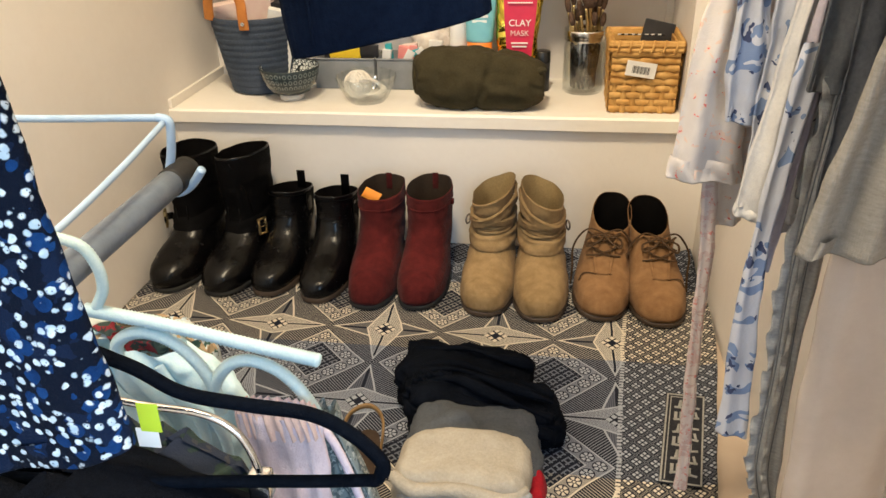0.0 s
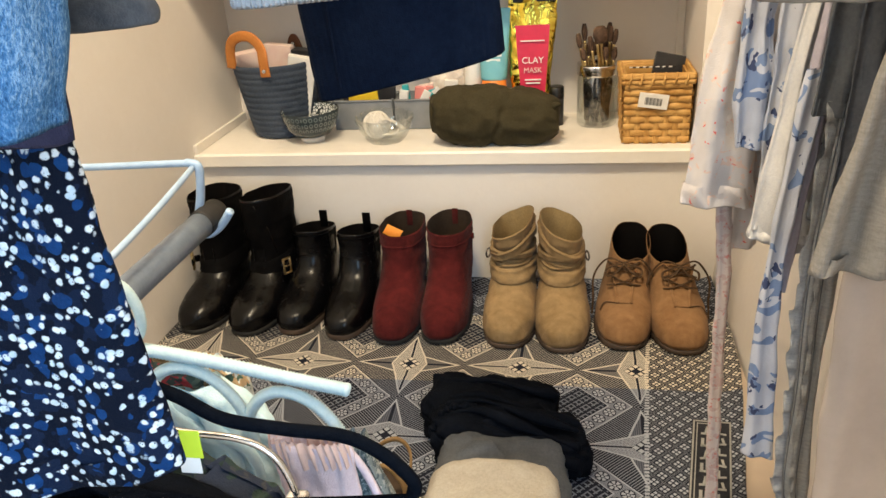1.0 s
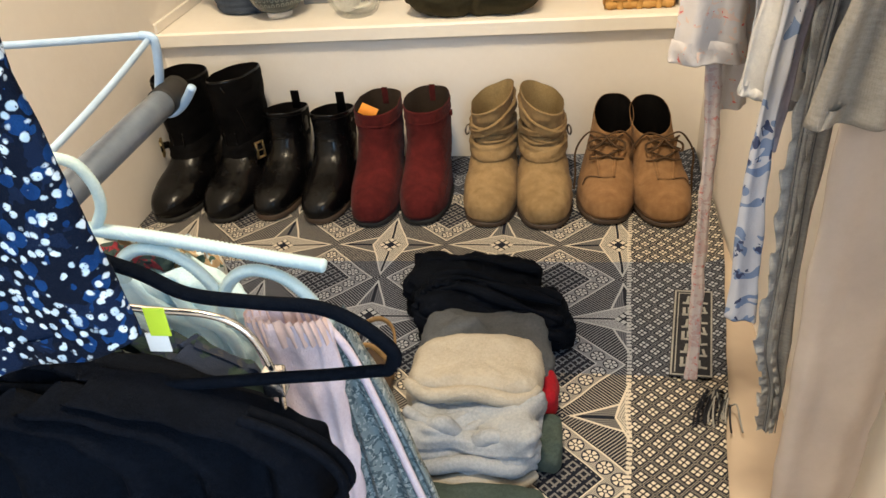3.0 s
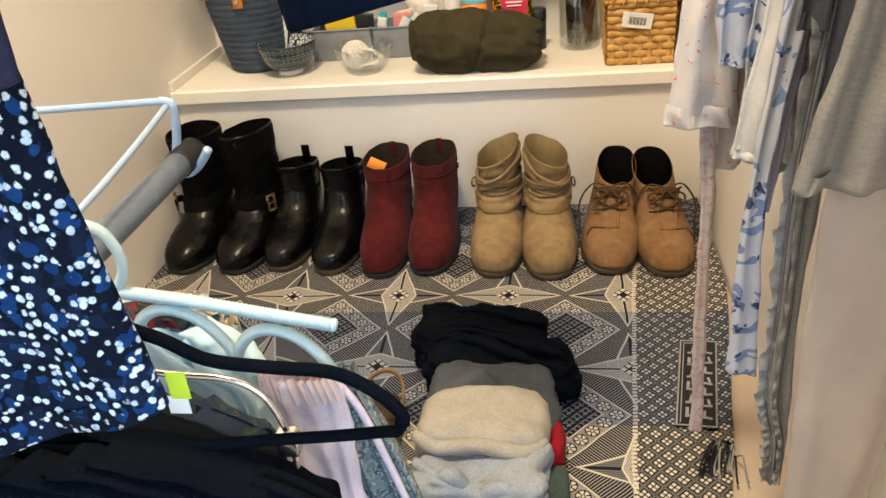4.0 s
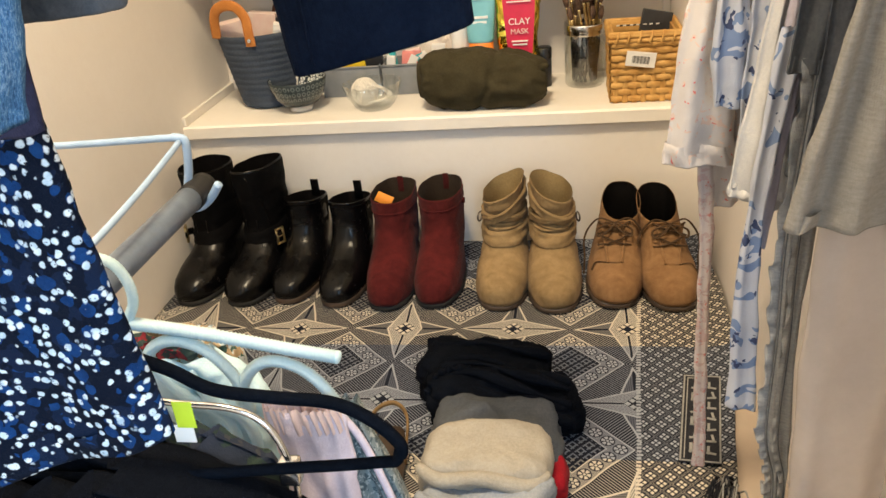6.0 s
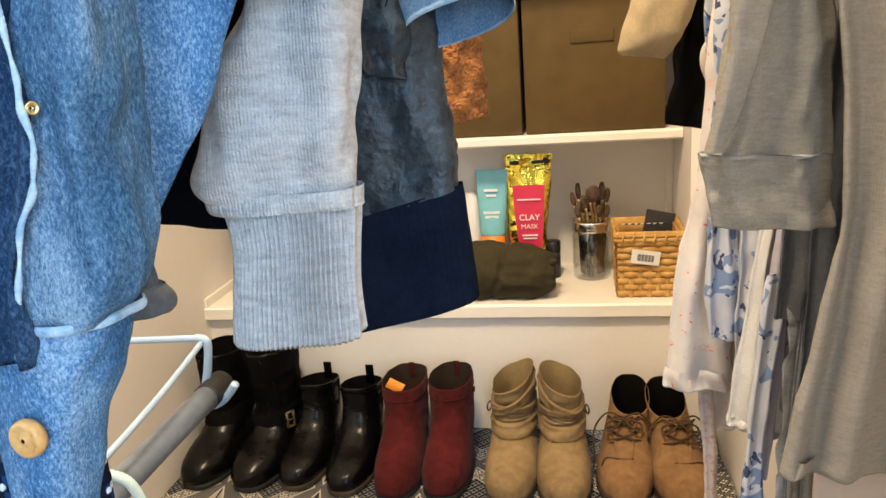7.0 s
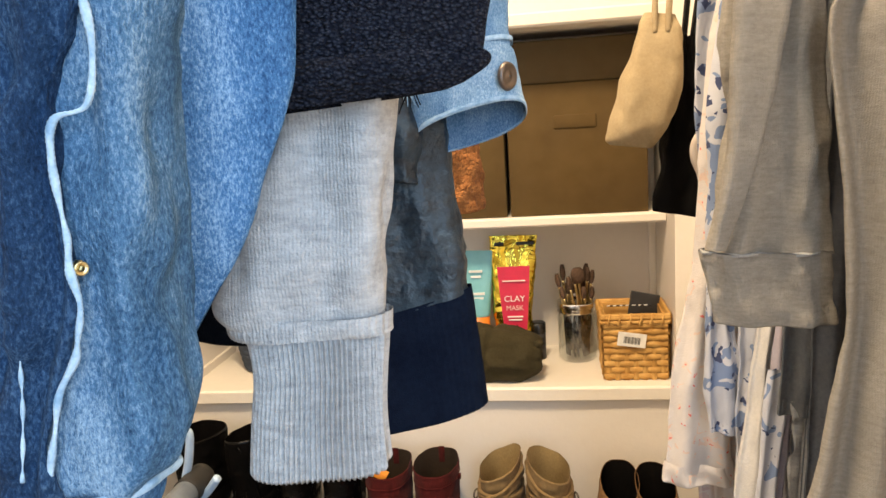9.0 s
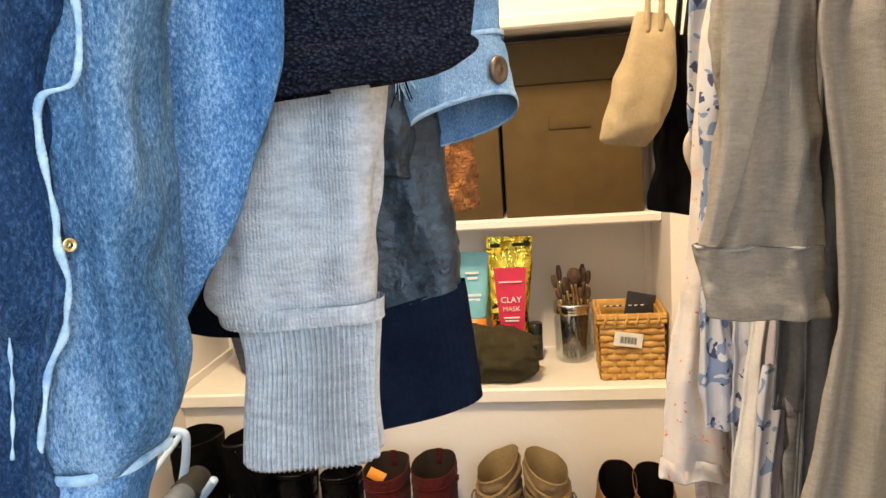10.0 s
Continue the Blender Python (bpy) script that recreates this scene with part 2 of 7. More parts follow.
BUTTON_METAL = plain("antique_metal", (0.2, 0.16, 0.14), (0.1, 0.085, 0.075), 0.45, 1.0)


def denim(name, a, b, c):
    """Washed denim: long fades, pale flecks and a diagonal twill."""
    m = Mat(name, 0.9)
    m.b.inputs["Specular IOR Level"].default_value = 0.12
    fleck = m.noise(1500, 3, m.stretched(1, 1, 0.5, (0, 0.2, 0)), 0.8)
    fade = m.noise(34, 4, m.stretched(1.6, 1.6, 0.42))
    m.colour(m.ramp(fade * 0.46 + fleck * 0.54, (0.37, a), (0.50, b), (0.65, c)))
    m.bump(fleck, 0.0008).bump(m.noise(120, 4), 0.0014)
    return m.m


DENIM = denim("mid_blue_denim", (0.018, 0.066, 0.168), (0.070, 0.182, 0.37), (0.33, 0.50, 0.70))
DENIM_SLEEVE = denim("faded_sleeve_denim", (0.020, 0.062, 0.136), (0.076, 0.168, 0.295), (0.29, 0.42, 0.56))
# shaded copy of the jacket denim, its darkness painted in
DENIM_SHADED = denim("shaded_blue_denim", (0.006, 0.017, 0.046), (0.015, 0.042, 0.10), (0.07, 0.14, 0.25))
DENIM_PALE = denim("pale_blue_denim", (0.09, 0.19, 0.35), (0.21, 0.36, 0.54), (0.5, 0.63, 0.75))
DENIM_IN = denim("denim_reverse", (0.035, 0.10, 0.21), (0.08, 0.17, 0.31), (0.22, 0.34, 0.5))
STITCH = cloth("pale_seam_thread", (0.16, 0.30, 0.47), (0.5, 0.64, 0.76), 900, blotch=160)
DARK_DENIM = denim("grey_blue_denim", (0.04, 0.06, 0.085), (0.08, 0.11, 0.15), (0.2, 0.24, 0.29))


def waxed(name):
    m = Mat(name, 0.36)
    worn = m.noise(60, 5, m.stretched(1, 1, 2.0), 0.7)
    m.colour(m.ramp(worn, (0.4, (0.006, 0.013, 0.022)), (0.62, (0.022, 0.042, 0.062)), (0.78, (0.10, 0.15, 0.19))))
    m.rough(worn * 0.5 + 0.18)
    m.bump(m.noise(240, 4), 0.0012).bump(m.noise(45, 3), 0.003)
    return m.m


WAXED = waxed("navy_faux_leather")


def floral_print():
    """Dark navy crepe with white blossoms and royal blue petals."""
    m = Mat("navy_floral_crepe", 0.85)
    m.b.inputs["Specular IOR Level"].default_value = 0.12
    warp = m.t.nodes.new("ShaderNodeVectorMath")
    warp.operation = "MULTIPLY_ADD"
    n = m.t.nodes.new("ShaderNodeTexNoise")
    n.inputs["Scale"].default_value = 260
    m.t.links.new(m.co, n.inputs["Vector"])
    m.t.links.new(n.outputs["Color"], warp.inputs[0])
    warp.inputs[1].default_value = (0.0024, 0.0024, 0.0024)
    m.t.links.new(m.co, warp.inputs[2])
    co = warp.outputs[0]
    big = m.cells(95, co)
    blue = m.cells(125, co)
    white, kind = m.cells(240, co, colour=True)
    eye = m.cells(640, co)
    base = m.mix(m.noise(60) > 0.54, (0.003, 0.006, 0.016), (0.006, 0.013, 0.036))
    base = m.mix((blue < 0.42) * (m.noise(35) > 0.42), base, m.ramp(m.noise(140), (0.3, (0.004, 0.022, 0.085)), (0.7, (0.010, 0.050, 0.17))))
    petals = ((0.43 - white) * 9).least(1.0).most(0.0) * (kind > 0.24) * (big < 0.86)
    base = m.mix(petals * ((eye - 0.10) * 7).least(1.0).most(0.0), base, m.ramp(m.noise(200), (0.3, (0.42, 0.52, 0.6)), (0.7, (0.84, 0.88, 0.9))))
    m.colour(base).bump(m.noise(1200, 2), 0.0004).bump(m.noise(90, 3), 0.0009)
    return m.m


def blotch_print(name, ground, first, second, scale, cut, cut2, rough=0.9):
    """Sheer cloth with soft painted blotches in two colours."""
    m = Mat(name, rough)
    a, b = m.noise(scale, 2, warp=0.8), m.noise(scale * 1.7, 2, warp=0.5)
    c = m.mix(a > cut, m.ramp(m.noise(30), (0.3, ground), (0.7, tuple(v * 0.88 for v in ground))), first)
    c = m.mix((b > cut2) * (a > cut - 0.06), c, second)
    m.colour(c).bump(m.noise(900, 2), 0.0004).bump(m.noise(80, 3), 0.001)
    return m.m


FLORAL = floral_print()
TIE_PINK = blotch_print("sheer_pink_tie_cloth", (0.56, 0.48, 0.46), (0.47, 0.35, 0.33), (0.50, 0.20, 0.18), 120, 0.54, 0.62)
BLUE_FLOWER = blotch_print("white_cotton_with_blue_flowers", (0.52, 0.54, 0.62), (0.17, 0.235, 0.40), (0.04, 0.055, 0.13), 40, 0.555, 0.6)
PINK_SPECK = blotch_print("sheer_white_with_pink_specks", (0.64, 0.59, 0.57), (0.66, 0.50, 0.42), (0.66, 0.15, 0.13), 95, 0.615, 0.64)
WHITE_SLEEVE = cloth("white_cotton", (0.48, 0.48, 0.50), (0.62, 0.61, 0.60), 700)
LILAC = cloth("pale_lilac_satin", (0.36, 0.33, 0.4), (0.46, 0.43, 0.5), 700, 0.6)
PAISLEY = blotch_print("grey_paisley_cotton", (0.22, 0.26, 0.26), (0.08, 0.11, 0.12), (0.4, 0.42, 0.4), 120, 0.52, 0.55)
MONO_PRINT = blotch_print("black_and_white_print", (0.5, 0.5, 0.5), (0.03, 0.03, 0.035), (0.03, 0.03, 0.035), 90, 0.5, 0.5)


def glass(name, tint=(0.97, 0.985, 0.98)):
    """Thin clear glass: see-through, with a gloss that grows towards the edge."""
    m = Mat(name, 0.03)
    t = m.t
    clear, gloss, mixed, edge = (t.nodes.new(k) for k in ("ShaderNodeBsdfTransparent", "ShaderNodeBsdfGlossy", "ShaderNodeMixShader", "ShaderNodeLayerWeight"))
    clear.inputs[0].default_value = (*tint, 1)
    gloss.inputs["Roughness"].default_value = 0.05
    facing = Sock(t, edge.outputs["Facing"])
    t.links.new((facing.op("POWER", 3.0) * 0.6 + 0.09).out, mixed.inputs[0])
    t.links.new(clear.outputs[0], mixed.inputs[1])
    t.links.new(gloss.outputs[0], mixed.inputs[2])
    t.links.new(mixed.outputs[0], t.nodes["Material Output"].inputs[0])
    return m.m


GLASS = glass("clear_glass")


def foil(name):
    m = Mat(name, 0.2, 1.0)
    m.colour(m.ramp(m.noise(16, 2, warp=1.0), (0.35, (0.75, 0.52, 0.05)), (0.6, (0.85, 0.72, 0.12)), (0.8, (0.6, 0.7, 0.1))))
    m.bump(m.noise(22, 2, warp=1.0), 0.012)
    return m.m


GOLD_FOIL = foil("gold_foil")


def bowl_glaze(name, inside):
    m = Mat(name, 0.16)
    x, y, z = m.axes()
    ang = x.atan(y)
    if inside:
        net = m.cells(150, None, "DISTANCE_TO_EDGE")
        m.colour(m.mix(net < 0.10, (0.66, 0.68, 0.66), (0.015, 0.022, 0.026)))
    else:
        u, v = (ang * 5.5).fract() - 0.5, (z * 76).fract() - 0.5
        ring = ((u * u + v * v).op("SQRT") - 0.3).abs()
        band = (z > 0.030) * (z < 0.066)
        m.colour(m.mix((ring < 0.10) * band, m.ramp(m.noise(70), (0.3, (0.02, 0.030, 0.036)), (0.7, (0.04, 0.054, 0.058))), (0.13, 0.155, 0.155)))
    return m.m


BOWL_OUT, BOWL_IN = bowl_glaze("teal_glaze", False), bowl_glaze("patterned_white_glaze", True)
CERAMIC = plain("unglazed_white_foot", (0.75, 0.72, 0.66), (0.68, 0.64, 0.58), 0.4)


def rug_weave():
    """Flat-woven rug: 20 cm lozenges with key-pattern hearts and rosette bands, four-pointed stars between them,
    weft stripes of cream and of blue-grey yarn, and a trellis border along one side."""
    m = Mat("black_and_white_woven_rug", 0.95)
    m.b.inputs["Specular IOR Level"].default_value = 0.08
    x, y, z = m.axes()
    wob = m.noise(9, 2)
    x, y = x + wob * 0.008 - 0.004, y + m.noise(7, 2) * 0.008 - 0.004
    P = 0.2
    u = (x / P + 100.5).fract() - 0.5
    v = (y / P + 100.5).fract() - 0.5
    d = u.abs() + v.abs()
    dark, ink = (0.006, 0.008, 0.018), (0.016, 0.018, 0.032)
    grey_row = (((y + 0.086) / 0.5 + 100.5).fract() - 0.5).abs() < 0.27
    light = m.mix(grey_row, (0.68, 0.61, 0.50), (0.36, 0.385, 0.44))
    mid = m.mix(grey_row, (0.20, 0.19, 0.18), (0.115, 0.125, 0.16))
    thread = ((x * 2100).sin() * (y * 2100).sin()) > 0.0
    a, b = u + v, u - v
    # heart of the lozenge: meander lines
    ka, kb = (a * 17).fract(), (b * 17).fract()
    la, lb = (a * 8.5).fract() > 0.5, (b * 8.5).fract() > 0.5
    key = ((ka < 0.3) * (lb.most((kb < 0.5)))).most((kb < 0.3) * ((1.0 - la * 1.0).most((ka > 0.6))))
    core = m.mix(key, dark, m.mix(grey_row, (0.22, 0.21, 0.20), (0.15, 0.165, 0.205)))
    # band of rosettes round it
    ra, rb = (a / 0.168 + 50.5).fract() - 0.5, (b / 0.168 + 50.5).fract() - 0.5
    rr = (ra * ra + rb * rb).op("SQRT")
    petal = (((rr - 0.26).abs() < 0.115) * ((ra.atan(rb) * 3).sin().abs() > 0.48)).most(rr < 0.085)
    ring = (rr < 0.45) * (rr > 0.0)
    on_band = (a.abs().most(b.abs()) > 0.26)
    ground = m.mix(thread, mid, m.mix(0.5, mid, light))
    band = m.mix(ring * on_band, ground, ink)
    band = m.mix(petal * on_band, band, light)
    loz = m.mix(d > 0.225, core, dark)
    loz = m.mix(d > 0.237, loz, light)
    loz = m.mix(d > 0.250, loz, band)
    loz = m.mix(d > 0.425, loz, light)
    loz = m.mix(d > 0.442, loz, dark)
    # stars: a long pale rhombus over a short hatched one, swapped from star to star
    su, sv = (x / P + 100.0).fract() - 0.5, (y / P + 100.0).fract() - 0.5
    cx, cy = (x / P + 100.0) - (x / P + 100.0).fract(), (y / P + 100.0) - (y / P + 100.0).fract()
    swap = ((cx + cy) / 2.0).fract() > 0.25
    au, av = su.abs(), sv.abs()
    p = swap * au + (1.0 - swap * 1.0) * av
    q = swap * av + (1.0 - swap * 1.0) * au
    sd = au + av
    hatch = ((au - av) * 34).fract() > 0.62
    hatch2 = (p * 60).fract() > 0.5
    r1 = p / 0.47 + q / 0.165
    r2 = q / 0.47 + p / 0.165
    star = m.mix(hatch, dark, m.mix(0.30, mid, light))
    star = m.mix(r2 < 1.0, star, light)
    star = m.mix(r2 < 0.90, star, m.mix(hatch2, mid, m.mix(0.4, dark, mid)))
    star = m.mix((r2 < 0.9) * (p < 0.012), star, dark)
    star = m.mix(r1 < 1.0, star, light)
    star = m.mix(r1 < 0.91, star, m.mix(thread, m.mix(0.45, mid, light), light))
    star = m.mix((r1 < 0.91) * (q > 0.018) * (((p + q * 2.0) * 30).fract() > 0.62), star, mid)
    star = m.mix((r1 < 0.9) * (q < 0.010), star, dark)
    hu, hv = ((su + sv) / 0.075 + 50.5).fract() - 0.5, ((su - sv) / 0.075 + 50.5).fract() - 0.5
    heart = m.mix((hu.abs().most(hv.abs()) < 0.36), dark, light)
    heart = m.mix(sd < 0.03, heart, dark)
    star = m.mix(sd < 0.108, star, heart)
    field = m.mix(d > 0.452, loz, star)
    # border: quatrefoils in a diagonal trellis
    Q = 0.0262
    bu, bv = ((x + y) / Q + 200).fract() - 0.5, ((x - y) / Q + 200).fract() - 0.5
    trellis = bu.abs().most(bv.abs())
    quat = (trellis < 0.29) * (bu.abs().least(bv.abs()) > 0.05)
    line = (trellis > 0.43) * (trellis < 0.465)
    checked = m.mix(line, dark, m.mix(0.60, dark, light))
    checked = m.mix(quat, checked, light)
    edge = x - y * 0.083
    whole = m.mix(edge > 0.110, field, checked)
    whole = m.mix((edge > 0.106) * (edge < 0.113) * ((y * 140).fract() > 0.4), whole, light)
    worn = m.mix(m.noise(700, 2) * 0.10, whole, (0.10, 0.10, 0.115))
    worn = m.mix(m.noise(7, 4) * 0.04, worn, (0.15, 0.15, 0.16))
    m.colour(worn)
    m.bump(thread, 0.0004).bump(m.noise(400, 3), 0.001).bump(d, 0.002)
    return m.m


RUG = rug_weave()


# ---- shape helpers ----
def smooth(bm):
    for f in bm.faces:
        f.smooth = True
    return bm


def part(name, bm, material, parent=None, label="", flat=False):
    """One mesh object from a bmesh in world metres, under a thing or a part."""
    if not flat:
        smooth(bm)
    bmesh.ops.recalc_face_normals(bm, faces=bm.faces)
    me = bpy.data.meshes.new(name)
    if parent is not None:
        base = Vector((0, 0, 0))
        p = parent
        while p is not None:
            base += p.location
            p = p.parent
        bmesh.ops.translate(bm, verts=bm.verts, vec=-base)
    bm.to_mesh(me)
    bm.free()
    me.materials.append(material)
    ob = new(name, me)
    if parent is not None:
        ob.parent = parent
    if label:
        ob["label"] = label
    return ob


def thing(name, at, label, category, group="", kind=""):
    ob = new(name)
    ob.location = at
    ob.empty_display_size = 0.05
    return tagged(ob, label, category, group, kind)


def box_bm(lo, hi, bevel=0.0, segs=2):
    bm = bmesh.new()
    lo, hi = Vector(lo), Vector(hi)
    bmesh.ops.create_cube(bm, size=1.0, matrix=Matrix.Translation((lo + hi) / 2) @ Matrix.Diagonal((*(hi - lo), 1)))
    if bevel:
        bmesh.ops.bevel(bm, geom=bm.edges, offset=bevel, segments=segs, affect="EDGES", profile=0.5)
    return bm


def loft(rings, closed=True, cap=False, bm=None):
    """Skin rings of equally many points."""
    bm = bm or bmesh.new()
    rows = [[bm.verts.new(p) for p in ring] for ring in rings]
    n = len(rows[0])
    for r0, r1 in zip(rows, rows[1:]):
        for i in range(n if closed else n - 1):
            j = (i + 1) % n
            bm.faces.new((r0[i], r0[j], r1[j], r1[i]))
    if cap:
        bm.faces.new(rows[0])
        bm.faces.new(rows[-1])
    return bm


def glide(keys, count):
    """Rows of numbers, interpolated smoothly to count rows."""
    keys = np.array(keys, float)
    n = len(keys)
    out = []
    for k in range(count):
        s = k / (count - 1) * (n - 1)
        i = min(int(s), n - 2)
        f = s - i
        p0, p1, p2, p3 = keys[max(i - 1, 0)], keys[i], keys[i + 1], keys[min(i + 2, n - 1)]
        out.append(0.5 * (2 * p1 + (p2 - p0) * f + (2 * p0 - 5 * p1 + 4 * p2 - p3) * f * f + (3 * p1 - p0 - 3 * p2 + p3) * f ** 3))
    return out


def wire(points, radius, count=40, n=10, taper=None, bumps=0.0, up=(0.12, 0.2, 1), thin=1.0):
    """A round bar along a smooth line of points."""
    line = [Vector(p) for p in glide(points, count)]
    rings = []
    up = Vector(up).normalized()
    for i, p in enumerate(line):
        d = (line[min(i + 1, count - 1)] - line[max(i - 1, 0)]).normalized()
        a = d.cross(up).normalized()
        b = d.cross(a)
        r = radius * (taper(i / (count - 1)) if taper else 1) * (1 + bumps * (i % 2))
        rings.append([p + (a * (math.cos(t) * thin) + b * math.sin(t)) * r for t in (2 * math.pi * k / n for k in range(n))])
    return loft(rings, cap=True)


def lathe(profile, centre, n=48, ripple=None):
    c = Vector(centre)
    return loft([[c + Vector((r * math.cos(t), r * math.sin(t), z)) * 1.0 if ripple is None else
                  c + Vector((r * (1 + ripple(t, z)) * math.cos(t), r * (1 + ripple(t, z)) * math.sin(t), z))
                  for t in (2 * math.pi * k / n for k in range(n))] for r, z in profile])


def drape(rings, rows=36, n=56, fold=0.004, folds=3.0, seed=0, ribs=0, rib=0.0, wrinkle=0.0015, hem=True, crease=26, lip=0.0):
    """A flattened tube of cloth. Each ring: left x, z, right x, z, the depth y and the half thickness."""
    out = []
    for k, (xl, zl, xr, zr, y, th) in enumerate(glide(rings, rows)):
        c, h = Vector(((xl + xr) / 2, y, (zl + zr) / 2)), Vector(((xr - xl) / 2, 0, (zr - zl) / 2))
        f = k / (rows - 1)
        ring = []
        for i in range(n):
            t = 2 * math.pi * i / n
            ct, st = math.cos(t), math.sin(t)
            e = 0.8
            cx, sy = math.copysign(abs(ct) ** e, ct), math.copysign(abs(st) ** e, st)
            wave = fold * math.sin(folds * math.pi * ct + seed + 0.8 * math.sin(3 * f + seed))
            p = c + h * cx + Vector((0, th * sy + wave, -lip * sy))
            q = Vector((p.x * crease + seed * 3.1, p.y * crease, p.z * crease * 0.7))
            push = wrinkle * noise.noise(q) * 1.6 + wrinkle * 0.7 * noise.noise(q * 2.7)
            if ribs:
                push += rib * math.cos(ribs * 0.5 * math.pi * cx)
            nrm = Vector((cx * th * 2, sy * max(h.length, 0.001), 0))
            nrm = nrm.normalized() if nrm.length else Vector((0, 1, 0))
            ring.append(p + nrm * push)
        out.append(ring)
    if hem:
        last = out[-1]
        mid = sum(last, Vector()) / n
        for s, dz in ((0.97, -0.0012), (0.9, 0.0), (0.84, 0.012)):
            out.append([mid + (p - mid) * s + Vector((0, 0, dz)) for p in last])
    return loft(out)


def frill(points, width, count=160, waves=60, seed=0.0, depth=0.004):
    """A gathered strip of cloth along a line: flat at its seam, wavy at its free edge."""
    rings = []
    for i, p in enumerate(glide(points, count)):
        s = i / (count - 1)
        wave = math.sin(s * waves + 1.3 * math.sin(s * 17 + seed)) * (0.7 + 0.3 * math.sin(s * 31 + seed))
        w = width * (1 + 0.22 * math.sin(s * waves * 0.5 + seed) + 0.15 * math.sin(s * 23 + 2 * seed))
        edge = [Vector(p) + Vector((-w * f, depth * wave * f, 0.002 * wave * f)) for f in (0, 0.35, 0.7, 1.0)]
        rings.append(edge + [q + Vector((0.0003, 0.0008, 0)) for q in reversed(edge)])
    return loft(rings)


def bundle(lo, hi, seed=0, bulge=0.25, layers=0, rows=44, n=72, amp=0.006, droop=0.0):
    """A soft folded heap of cloth that fills a box; layers: how many folded edges show round it."""
    lo, hi = Vector(lo), Vector(hi)
    c, h = (lo + hi) / 2, (hi - lo) / 2
    rings = []
    for k in range(rows):
        a = -math.pi / 2 + math.pi * (k + 0.02) / (rows - 0.96)
        sz, cz = math.sin(a), max(math.cos(a), 0.0)
        rz, rr = math.copysign(abs(sz) ** 0.7, sz), cz ** (bulge + 0.12)
        ring = []
        for i in range(n):
            t = 2 * math.pi * i / n
            ct, st = math.cos(t), math.sin(t)
            p = Vector((math.copysign(abs(ct) ** 0.5, ct) * rr * h.x, math.copysign(abs(st) ** 0.5, st) * rr * h.y, rz * h.z))
            q = (p + c) * 17 + Vector((seed * 7.3, seed * 1.7, seed))
            d = amp * (noise.noise(q) + 0.6 * noise.noise(q * 2.3) + 0.3 * noise.noise(q * 5.1))
            if layers:
                d += -0.35 * amp * (abs(math.sin(layers * math.pi * (rz + 1) / 2)) < 0.22) * rr
            p = p * (1 + d / max(p.length, 0.02))
            p.z -= droop * (ct * 0.5 + 0.5) * (rz + 1)
            p.z = max(p.z, -h.z)
            ring.append(c + p)
        rings.append(ring)
    return loft(rings, cap=True)


def text_ob(body, size, m, material, parent, name="lettering", extrude=0.0003):
    """Raised lettering in the built-in font, turned into a mesh."""
    cu = bpy.data.curves.new(name, "FONT")
    cu.body, cu.size, cu.extrude, cu.align_x, cu.align_y = body, size, extrude, "CENTER", "CENTER"
    tmp = new(name, cu)
    bpy.context.view_layer.update()
    me = bpy.data.meshes.new_from_object(tmp)
    bpy.data.objects.remove(tmp)
    me.transform(m)
    me.materials.clear()
    me.materials.append(material)
    ob = new(name, me)
    base = Vector((0, 0, 0))
    p = parent
    while p is not None:
        base += p.location
        p = p.parent
    me.transform(Matrix.Translation(-base))
    ob.parent = parent
    return ob


def structure(name, bm, material, label):
    return tagged(part(name, bm, material, flat=True), label, name.split("_")[0], kind="structure")


# ---- the closet and the room before it ----
XL, XR, YB, YF, H = -0.575, 0.52, 1.765, -0.10, 2.4
RISER, SHELF_Z = 1.502, 0.293
RX0, RX1, RY0 = -1.7, 1.7, -1.5
structure("floor", box_bm((RX0 - 0.1, RY0 - 0.1, -0.12), (RX1 + 0.1, YB + 0.1, -0.006)), FLOOR, "pale wooden floor under the closet rug")
structure("ceiling", box_bm((RX0 - 0.1, RY0 - 0.1, H), (RX1 + 0.1, YB + 0.1, H + 0.1)), CEIL, "plain white painted ceiling")
structure("wall_west", box_bm((XL - 0.1, YF, -0.006), (XL, YB, H)), WALL, "cream painted closet side wall")
structure("wall_east", box_bm((XR, YF, -0.006), (XR + 0.1, YB, H)), WALL, "cream painted closet side wall behind clothes")
structure("wall_north", box_bm((XL - 0.1, YB, -0.006), (XR + 0.1, YB + 0.1, H)), WALL, "cream painted back wall of the closet")
structure("wall_riser", box_bm((XL, RISER, -0.006), (XR, YB, SHELF_Z - 0.032)), WALL, "low cream wall under the shelf")
structure("trim_jamb", box_bm((0.462, RISER - 0.013, SHELF_Z), (XR, YB, H)), WALL, "painted return of the alcove")
structure("wall_front_west", box_bm((RX0, YF - 0.1, -0.006), (XL, YF, H)), WALL, "painted bedroom wall beside the closet")
structure("wall_front_east", box_bm((XR, YF - 0.1, -0.006), (RX1, YF, H)), WALL, "painted bedroom wall beside the closet")
structure("wall_room_west", box_bm((RX0 - 0.1, RY0, -0.006), (RX0, YF, H)), WALL, "painted bedroom side wall")
structure("wall_room_east", box_bm((RX1, RY0, -0.006), (RX1 + 0.1, YF, H)), WALL, "painted bedroom side wall")
